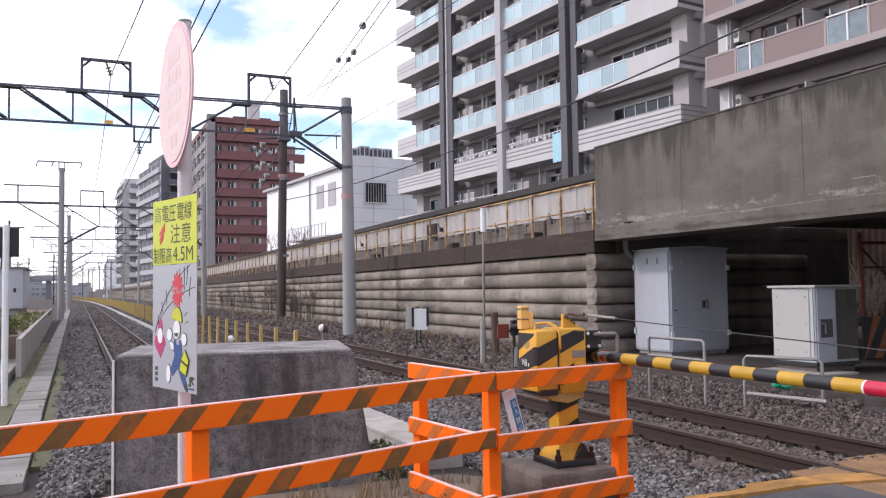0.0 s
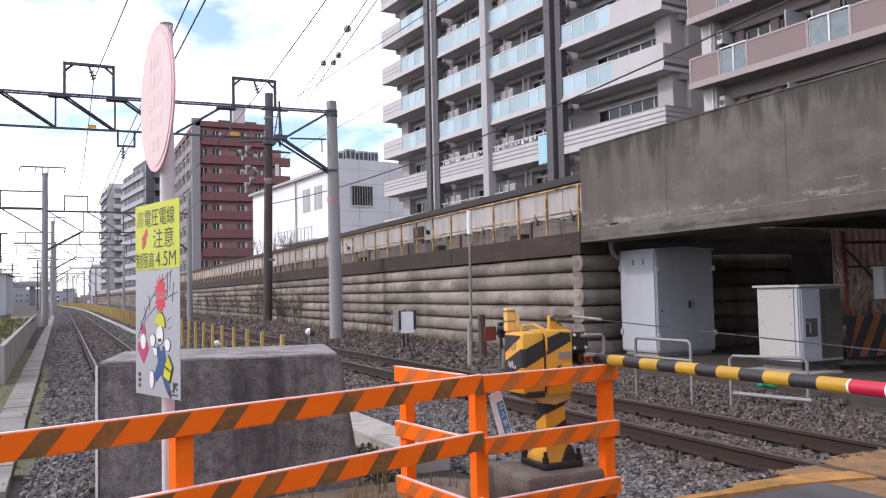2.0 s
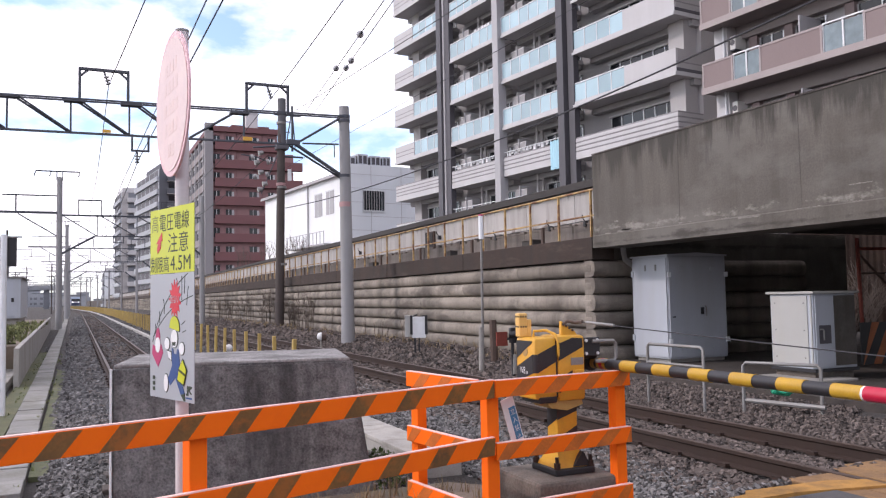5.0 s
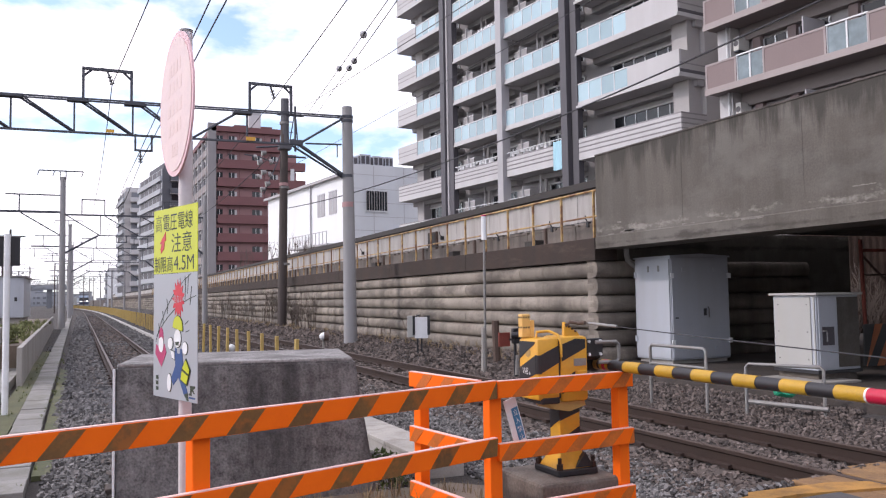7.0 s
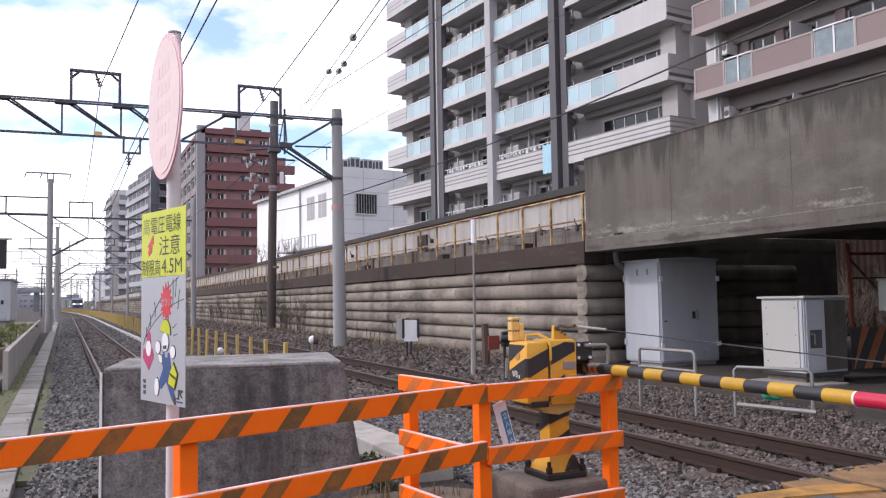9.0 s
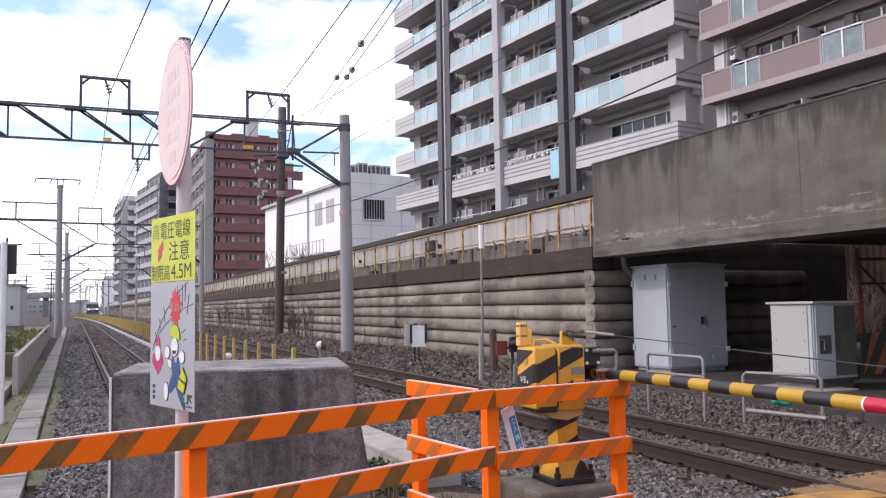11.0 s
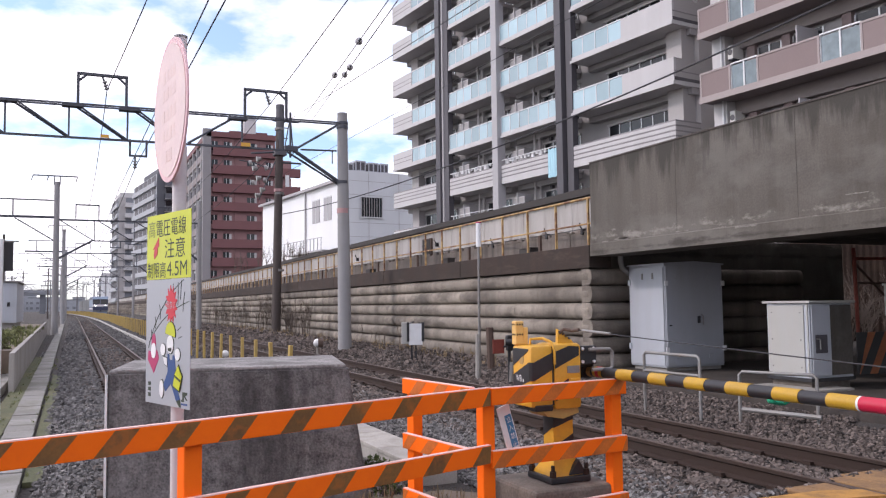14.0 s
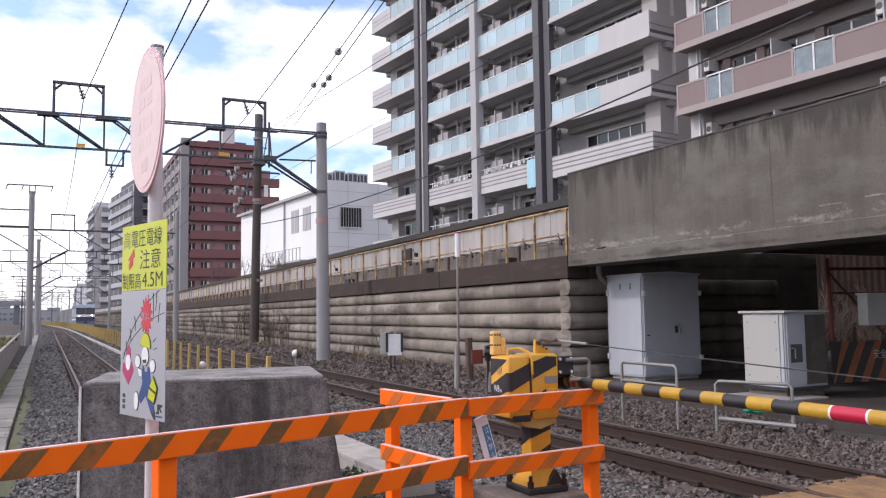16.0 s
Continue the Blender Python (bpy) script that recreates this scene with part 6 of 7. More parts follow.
def cream_cabinet():
    t = thing("control_cabinet", "small cream control cabinet, front greyed for shade, on a concrete base", "cabinet", pose(10.2, 9.03, 0))
    part("plinth", bx(B(), 0.04, 0.86, 0.04, 0.80, -0.25, 0.20), M["plinth"], t)
    part("footing", bx(B(), -0.35, 0.55, -0.30, 0.9, -0.25, 0.085, bevel=0.02), M["concrete"], t, "pale concrete footing")
    part("skirt", bx(B(), -0.02, 0.92, -0.02, 0.85, 0.17, 0.22), M["black"], t)
    part("body", bx(B(), 0.0, 0.90, 0.0, 0.83, 0.22, 1.36, bevel=0.008), M["cabinet"], t)
    part("side_panel", bx(B(), -0.016, -0.002, 0.10, 0.80, 0.26, 1.33, bevel=0.003), M["cream"], t, "cream side panel")
    part("side_trim", bx(B(), -0.018, -0.002, 0.02, 0.045, 0.24, 1.35), M["cream"], t)
    part("roof", bx(B(), -0.05, 0.95, -0.05, 0.88, 1.362, 1.40, bevel=0.006), M["cream"], t)
    # Front goes grey where the side is cream: shade put into the colour.
    d = part("door", bx(B(), 0.03, 0.42, -0.018, -0.002, 0.26, 1.33, bevel=0.003), M["cabinet"], t)
    part("handle_recess", bx(B(), 0.09, 0.34, -0.022, -0.017, 0.60, 0.88), M["column_dark"], d, "dark handle recess")
    part("handle", chain(B(), [(0.09, -0.045, 0.82), (0.14, -0.05, 0.82), (0.155, -0.05, 0.80), (0.155, -0.05, 0.66)], 0.012), M["galv"], d)
    # Right half of the front in dark concrete tone, painted as deeper shade.
    part("shade_panel", bx(B(), 0.43, 0.88, -0.016, -0.002, 0.26, 1.33), M["girder"], t)
    for z in (0.38, 0.80, 1.22):
        for y in (0.16, 0.72):
            part("rivet", rod(B(), (-0.016, y, z), (-0.024, y, z), 0.012, n=8), M["galv"], t)


cream_cabinet()


def pipe_hoop(p, q, h, bars, label):
    p, q = Vector(p), Vector(q)
    t = thing("guard_rail", label, "guard rail", group="pipe guards")
    up = Vector((0, 0, 1))
    d = (q - p).normalized()
    part("hoop", chain(B(), [p - up * 0.3, p + up * (h - 0.04), p + up * h + d * 0.04, q + up * h - d * 0.04, q + up * (h - 0.04), q - up * 0.3], 0.022, 12), M["galv"], t, smooth=True)
    for z in bars:
        part("bar", chain(B(), [p + up * z, q + up * z], 0.02, 10), M["galv"], t, smooth=True)


pipe_hoop((7.62, 9.72, 0), (7.62, 8.56, 0), 0.68, (0.42,), "grey galvanised pipe guard rail beside the track")
pipe_hoop((7.86, 8.1, 0), (8.24, 7.22, 0), 0.50, (), "grey galvanised pipe guard rail beside the track")
tagged(part("ground_pipe", chain(B(), [(7.88, 8.1, 0.02), (8.22, 7.15, 0.0)], 0.03), M["galv"]), "pale steel pipe lying along the ballast edge", "pipe")


def green_bottle():
    t = thing("plastic_bag", "green plastic litter on the ballast edge", "litter", pose(8.42, 7.98, 0.02, 0, 0, -40))
    bm = B()
    bmesh.ops.create_icosphere(bm, subdivisions=3, radius=0.1, matrix=Matrix.Diagonal((1.5, 0.8, 0.6, 1)))
    for v in bm.verts:
        v.co *= 1 + 0.35 * noise.noise(v.co * 14)
    m = mat("green_plastic", (0.02, 0.36, 0.20), 0.3, vary=0.1, bump=0.1)
    part("film", bm, m, t, m=pose(0, 0, 0.09))


green_bottle()


def hazard_screen():
    t = thing("hazard_screen", "red steel frame with orange and black striped hazard boards", "barrier", pose(13.16, 10.55, -0.14, 0, 0, -6))
    for x, lean in ((0.0, 0.05), (3.0, -0.02)):
        part("post", rod(B(), (x, 0, -0.2), (x - lean, 0.0, 2.5), 0.035), M["red_steel"], t)
    part("top_bar", rod(B(), (-0.03, 0, 2.30), (3.0, 0, 2.32), 0.03), M["red_steel"], t)
    part("brace", rod(B(), (0.05, 0.06, 2.2), (1.5, 0.06, 0.9), 0.025), M["post_rust"], t)
    part("brace", rod(B(), (0.05, 0.06, 1.85), (3.0, 0.06, 1.85), 0.02), M["post_rust"], t)
    b = part("board", bx(B(), -0.12, 3.1, -0.06, -0.038, 0.10, 0.95), M["black"], t)
    x = -0.3
    while x < 3.0:
        pts = [(x, 0.10), (x + 0.18, 0.10), (x + 0.62, 0.95), (x + 0.44, 0.95)]
        pts = [(min(max(u, -0.12), 3.1), v) for u, v in pts]
        part("stripe", prism(B(), pts, "y", -0.064, -0.058), M["hazard"], b)
        x += 0.40
    letters("\u5b89\u5168", 0.34, 0.17, M["white"], b, pose(1.05, -0.068, 0.70))
    bxx = part("meter_box", bx(B(), 0.55, 1.4, -0.30, -0.07, 1.24, 1.80, bevel=0.01), M["white"], t, "white steel box")
    part("meter_box_lid", bx(B(), 0.52, 1.43, -0.33, -0.06, 1.80, 1.84), M["white"], bxx)


hazard_screen()
tagged(part("underpass_floor", bx(B(), 8.7, 22.0, 4.4, 14.2, -0.3, 0.05), M["dark_floor"]), "dark concrete floor under the viaduct", "floor", kind="structure")
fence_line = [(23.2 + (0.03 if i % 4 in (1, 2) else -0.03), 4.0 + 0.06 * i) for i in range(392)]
tagged(part("rear_fence", prism(B(), fence_line + [(23.45, 27.46), (23.45, 4.0)], "z", -0.3, 3.4), M["rust_sheet_shaded"]), "rusty brown corrugated fence, darkened for shade, behind the viaduct", "fence", kind="structure")


# ---- small line-side things ----
def signal_box():
    t = thing("lineside_box", "white line-side box with black-edged plate on legs", "box", pose(8.35, 20.45, 0, 0, 0, -24))
    part("case", bx(B(), -0.30, -0.02, 0.0, 0.22, 0.36, 0.93, bevel=0.008), M["cream"], t)
    pl = part("plate", bx(B(), -0.10, 0.27, -0.06, -0.03, 0.33, 0.90, bevel=0.003), M["white"], t)
    part("black_edge", bx(B(), -0.15, -0.085, -0.068, -0.028, 0.42, 0.935), M["black"], pl)
    part("black_edge", bx(B(), 0.245, 0.315, -0.068, -0.028, 0.42, 0.935), M["black"], pl)
    part("black_edge", bx(B(), -0.12, -0.02, -0.066, -0.028, 0.905, 0.93), M["black"], pl)
    part("black_edge", bx(B(), 0.16, 0.295, -0.066, -0.028, 0.905, 0.93), M["black"], pl)
    for x in (-0.05, 0.06):
        part("leg", bx(B(), x, x + 0.05, 0.0, 0.06, -0.15, 0.37), M["black"], t)
    part("knob", rod(B(), (-0.05, 0.0, 0.93), (0.05, 0.0, 0.95), 0.02), M["black"], t)


signal_box()


def marker_pole():
    t = thing("marker_pole", "thin grey pole with a white round marker tube", "pole", pose(7.80, 15.4, 0))
    part("shaft", rod(B(), (0, 0, -0.1), (0.02, 0, 2.66), 0.03, 0.026, 10), M["galv"], t)
    part("marker", rod(B(), (0.02, 0, 2.62), (0.02, 0, 3.12), 0.055, n=14), M["white"], t, "white marker tube", smooth=True)
    part("cap", rod(B(), (0.02, 0, 3.12), (0.02, 0, 3.15), 0.058, n=14), M["ink_pink"], t)
    part("stake", rod(B(), (-0.07, -0.05, -0.2), (-0.05, -0.05, 0.78), 0.055, n=8), M["concrete"], t)


marker_pole()
tagged(part("stake", rod(B(), (8.55, 16.3, -0.2), (8.52, 16.3, 0.88), 0.09, 0.085, 8), M["post_rust"]), "old brown wooden stake in the ballast", "stake")


def point_lamp():
    t = thing("signal_lamp", "small dark signal lamp with a red plate on a stake", "signal", pose(7.72, 13.96, 0))
    part("stem", rod(B(), (0, 0, -0.15), (0, 0, 0.62), 0.03), M["black"], t)
    part("stem_sleeve", rod(B(), (0.02, 0, -0.1), (0.03, 0, 0.28), 0.05, n=8), M["concrete"], t)
    part("lamp", rod(B(), (-0.08, -0.02, 0.66), (0.10, -0.12, 0.68), 0.06, 0.075, 14), M["black"], t, smooth=True)
    part("hood", rod(B(), (0.10, -0.12, 0.68), (0.15, -0.15, 0.68), 0.08, n=14), M["black"], t)
    part("lamp_back", bx(B(), -0.06, 0.12, -0.05, 0.05, 0.50, 0.80, bevel=0.02), M["black"], t)
    part("bracket", rod(B(), (-0.1, 0.04, 0.58), (0.02, 0.0, 0.58), 0.02), M["black"], t)
    part("red_plate", bx(B(), -0.32, -0.08, 0.05, 0.08, 0.45, 0.72), M["red_steel"], t, "dull red plate")


point_lamp()


def ball_lamp(x, y, z, label, big):
    t = thing("track_lamp", label, "lamp", pose(x, y, 0))
    part("stem", rod(B(), (0, 0, -0.2), (0, 0, z), 0.035, n=10), M["concrete"], t)
    bm = B()
    bmesh.ops.create_uvsphere(bm, u_segments=16, v_segments=10, radius=0.13 if big else 0.10, matrix=Matrix.Translation((0, 0, z + 0.1)))
    part("globe", bm, M["white"], t, smooth=True)
    if big:
        part("lens", rod(B(), (0.01, -0.05, z + 0.1), (0.15, -0.09, z + 0.1), 0.142, 0.13, 16), M["post_rust"], t)


ball_lamp(7.05, 25.2, 0.14, "white round track lamp with a brown lens", True)
ball_lamp(3.75, 22.5, 0.05, "small white round marker lamp on the ground", False)


def yellow_posts():
    t = thing("post_fence", "row of short yellow posts between the tracks", "fence")
    me = mesh_of("post", bx(B(), -0.034, 0.034, -0.034, 0.034, -0.35, 0.70, bevel=0.008), M["post_yellow"])
    y = 14.8
    k = 0
    while y < 300 and k < 250:
        x = 3.62 + max(0, (y - 30)) * 0.004 + bend_side(y)
        part("post", me, None, t, m=pose(min(x, 3.95) if y < 110 else 3.94 + bend_side(y), y, 0, random.uniform(-1.5, 1.5), random.uniform(-1.5, 1.5), random.uniform(0, 20)))
        y += 1.52
        k += 1


yellow_posts()


def lines_of_concrete():
    k = thing("white_kerb", "white-painted low kerb along the siding", "kerb", kind="structure")
    for a, b in zip(STEPS, STEPS[1:]):
        if a >= 25 and b <= 260:
            a2 = max(a, 34)
            part("kerb_stone", ribbon(B(), [(-0.065, -0.3), (0.065, -0.3), (0.065, -0.07), (-0.065, -0.07)], 2.98, bend_side, [a2, b - 0.02]), M["kerb_white"], k)
    c = thing("cable_trough", "pale concrete cable trough beside the buffer", "cable trough", kind="structure")
    me = mesh_of("trough_section", bx(B(), 0, 0.42, 0, 0.985, -0.40, -0.075, bevel=0.01), M["trough_pale"])
    lid = mesh_of("trough_lid", bx(B(), -0.01, 0.43, 0, 0.985, -0.073, -0.03, bevel=0.008), M["trough_pale"])
    for i in range(9):
        part("trough_section", me, None, c, m=pose(2.86, 6.95 + i, 0))
        part("trough_lid", lid, None, c, m=pose(2.86, 6.95 + i, 0))
    p = thing("trough_path", "worn concrete trough lids forming a path by the siding", "path", kind="structure")
    slab = mesh_of("slab", bx(B(), -0.20, 0.15, 0, 0.59, -0.30, -0.155, bevel=0.008), M["path"])
    y = 7.8
    while y < 110:
        part("slab", slab, None, p, m=pose(-0.56 - (y - 6.5) * 0.004 + random.uniform(-0.006, 0.006), y, random.uniform(-0.006, 0.006), 0, 0, random.uniform(-0.5, 0.5)))
        y += 0.6
    p2 = thing("yard_path", "grey concrete paving strip by the low wall", "path", kind="structure")
    slab2 = mesh_of("slab", bx(B(), -0.22, 0.22, 0, 0.89, -0.30, -0.06, bevel=0.008), M["path"])
    y = 9.0
    while y < 22:
        part("slab", slab2, None, p2, m=pose(-1.42, y, 0, 0, 0, random.uniform(-0.4, 0.4)))
        y += 0.9
    tagged(part("verge", bx(B(), -1.08, -0.80, 8.0, 30, -0.3, -0.17), M["moss"]), "mossy grass verge beside the path", "verge", kind="structure")
    tagged(part("verge", bx(B(), -0.40, -0.24, 8.6, 22, -0.3, -0.185), M["moss"]), "mossy grass verge beside the path", "verge", kind="structure")
    w = thing("low_wall", "low pale concrete retaining wall of the yard", "wall", kind="structure")
    prism_b = B()
    bx(prism_b, -0.10, 0.0, 0, 40, -0.4, 0.58, pose(-1.0, 17.8, 0, 0, 0, 0.71), bevel=0.012)
    part("wall_face", prism_b, M["concrete"], w)
    part("planting_bed", bx(B(), -1.5, -0.101, 3.6, 40, -0.4, 0.46, pose(-1.0, 17.8, 0, 0, 0, 0.71)), M["earth"], w)


lines_of_concrete()


def yard_hut():
    t = thing("equipment_hut", "grey steel equipment hut in the yard", "hut", pose(-2.5, 45, 0))
    part("body", bx(B(), -6.5, 0, 0, 6, 0.75, 2.72, bevel=0.02), M["cabinet"], t)
    part("base", bx(B(), -6.3, -0.1, 0.2, 5.8, -0.3, 0.75), M["concrete"], t)
    part("roof", bx(B(), -6.6, 0.1, -0.1, 6.1, 2.72, 2.80), M["galv"], t)
    for x in (-3.9, -2.0, -0.75):
        d = part("door", bx(B(), x - 0.5, x + 0.55, -0.03, -0.002, 0.85, 2.55), M["cabinet"], t)
        part("door_handle", bx(B(), x + 0.34, x + 0.46, -0.07, -0.03, 1.55, 1.75), M["black"], d)
        part("hinge_strip", bx(B(), x - 0.54, x - 0.50, -0.035, -0.002, 0.85, 2.55), M["galv"], d)


yard_hut()


def yard_steps():
    t = thing("yard_steps", "grey steel steps with handrail up to the yard", "steps", pose(-2.45, 19.6, 0))
    for i in range(6):
        part("step", bx(B(), 0.0, 0.72, 0.32 * i, 0.32 * i + 0.29, -0.12 + 0.17 * i, -0.08 + 0.17 * i), M["galv"], t)
    for x in (-0.02, 0.74):
        part("stringer", chain(B(), [(x, -0.1, -0.22), (x, 1.9, 0.80)], 0.045), M["galv"], t)
        part("handrail", chain(B(), [(x, -0.05, -0.2), (x, -0.05, 0.75), (x, 1.85, 1.7), (x, 1.85, 0.75)], 0.022), M["galv"], t)
    part("landing", bx(B(), -0.6, 0.74, 1.92, 3.3, -0.3, 0.85), M["concrete"], t)


yard_steps()


def shunt_signal():
    t = thing("track_signal", "black signal head on a white post", "signal", pose(-0.97, 13.4, 0))
    part("post", rod(B(), (0, 0, -0.3), (0, 0, 2.44), 0.045, n=14), M["white"], t, "white-painted post", smooth=True)
    h = part("signal_head", bx(B(), -0.21, 0.16, 0.06, 0.17, 1.98, 2.40, bevel=0.01), M["black"], t, "black signal head")
    part("cap_plate", bx(B(), -0.22, 0.17, 0.05, 0.18, 2.40, 2.42), M["galv"], h)


shunt_signal()


# ---- crossing surface ----
def crossing_boards():
    t = thing("crossing_deck", "worn yellow-brown timber crossing boards between the rails", "crossing deck", kind="structure")
    me = mesh_of("timber", bx(B(), -0.105, 0.105, -9.0, 0, -0.16, -0.006, bevel=0.01), M["wood"])
    for i, x in enumerate((5.05, 5.27, 5.62, 5.84, 6.06, 6.28, 6.66, 6.88, 7.1)):
        part("timber", me, None, t, m=pose(x, 4.80 + random.uniform(-0.07, 0.07) - 0.03 * abs(i - 4), 0))
    l = thing("edge_line", "worn yellow-painted timber edging at the crossing", "road marking", kind="structure")
    part("edging", prism(B(), [(3.4, 4.14), (3.84, 4.305), (4.22, 4.27), (4.60, 4.28), (5.36, 4.12), (5.36, 4.33), (5.04, 4.44), (4.33, 4.48), (4.25, 4.40), (4.05, 4.37), (3.78, 4.40), (3.4, 4.28)], "z", -0.09, 0.012), M["board_yellow"], l)
    part("verge_slab", prism(B(), [(-2.0, 3.55), (2.2, 4.6), (3.35, 4.85), (3.3, 5.5), (2.75, 6.1), (-0.4, 6.1), (-2.0, 6.0)], "z", -0.3, -0.075), M["earth"], t)


crossing_boards()


# ---- loose stones, plants ----
def stones(name, material, count, pick, size, seed):
    """Many small angular stones in one mesh."""
    rng = np.random.default_rng(seed)
    corner = np.array([(x, y, z) for z in (-1, 1) for y in (-1, 1) for x in (-1, 1)], float)
    faces = np.array([(0, 2, 3, 1), (4, 5, 7, 6), (0, 1, 5, 4), (2, 6, 7, 3), (0, 4, 6, 2), (1, 3, 7, 5)])
    pts = []
    while len(pts) < count:
        x, y = pick(rng)
        pts.append((x, y, ground_height(x, y)))
    pts = np.array(pts)
    r = rng.uniform(size[0], size[1], (count, 1, 1)) * rng.uniform(0.55, 1.15, (count, 1, 3))
    v = corner[None] * r * rng.uniform(0.45, 1.15, (count, 8, 3))
    ax = rng.normal(size=(count, 3))
    ax /= np.linalg.norm(ax, axis=1, keepdims=True)
    an = rng.uniform(0, math.pi, count)
    c, s = np.cos(an)[:, None, None], np.sin(an)[:, None, None]
    a = ax[:, None, :]
    v = v * c + np.cross(np.broadcast_to(a, v.shape), v) * s + a * (v * a).sum(-1, keepdims=True) * (1 - c)
    v += pts[:, None, :]
    v[:, :, 2] += rng.uniform(-0.008, 0.03, (count, 1))
    f = faces[None] + (np.arange(count) * 8)[:, None, None]
    me = bpy.data.meshes.new(name)
    me.from_pydata(v.reshape(-1, 3).tolist(), [], f.reshape(-1, 4).tolist())
    me.materials.append(material)
    ob = new(name, me)
    return tagged(ob, "loose angular crushed stones of the railway ballast", "ballast", kind="stuff")


def free(x, y):
    """Where ballast stones lie: off the road, rails, trough and buffer."""
    if y < 4.5 + 0.10 * max(x - 3.5, 0):
        return False
    if x < 2.7 and y < 5.6 + 1.5 * (x < 0.2):
        return False
    if -0.84 < x < -0.30 or (-1.2 < x < -0.8 and y < 30 and (int(x * 37) + int(y * 29)) % 5):
        return False
    if x < -1.1 and y < 26:
        return False
    if x < -1.0 and y > 16.5 or x < -1.1:
        return False
    if 2.85 < x < 3.32 and y < 15.2:
        return False
    if 0.2 < x < 2.3 and 6.1 < y < 7.9:
        return False
    for cc in (MAIN, SIDE):
        for sd in (-0.55, 0.55):
            if abs(x - cc - sd) < 0.085 and (cc == MAIN or y > 7.3):
                return False
    if x > 8.75 and 7.0 < y < 13.6:
        return False
    if x > 8.4 and y < 7.0:
        return False
    return True


def picker(x0, x1, y0, y1):
    def go(rng):
        while True:
            x, y = rng.uniform(x0, x1), y0 + (y1 - y0) * rng.uniform() ** 1.35
            if free(x, y):
                return x, y
    return go


stones("ballast_stones", M["stone"], 46000, picker(-2.2, 4.9, 4.6, 15), (0.013, 0.028), 1)
stones("ballast_stones", M["stone_brown"], 44000, picker(4.5, 9.6, 4.6, 15), (0.013, 0.028), 2)
stones("ballast_stones", M["stone_far"], 12000, picker(-1.1, 4.2, 13, 34), (0.03, 0.05), 3)
stones("ballast_stones", M["stone_far"], 11000, picker(-0.4, 4.2, 32, 110), (0.04, 0.075), 6)
stones("ballast_stones", M["stone_brown"], 9000, picker(3.8, 9.6, 32, 110), (0.05, 0.09), 7)
stones("ballast_stones", M["stone_brown"], 14000, picker(4.0, 9.7, 13, 36), (0.03, 0.05), 4)


stones("ballast_stones", M["stone_brown"], 6000, picker(0.74, 1.68, 8, 36), (0.03, 0.05), 8)
stones("ballast_stones", M["stone_brown"], 4000, picker(0.74, 1.68, 34, 105), (0.045, 0.08), 9)


def tuft(bm, x, y, z, h, n, spread, w):
    for _ in range(n):
        a = random.uniform(0, 6.283)
        d = random.uniform(0.2, 1) * spread
        hh = h * random.uniform(0.5, 1.1)
        b = Vector((x + random.uniform(-0.3, 0.3) * spread, y + random.uniform(-0.3, 0.3) * spread, z))
        t = b + Vector((math.cos(a) * d, math.sin(a) * d, hh))
        mid = b.lerp(t, 0.55) + Vector((0, 0, hh * 0.12))
        s = Vector((-math.sin(a), math.cos(a), 0)) * w
        vs = [bm.verts.new(p) for p in (b - s, b + s, mid + s * 0.8, mid - s * 0.8, t)]
        bm.faces.new((vs[0], vs[1], vs[2], vs[3]))
        bm.faces.new((vs[3], vs[2], vs[4]))


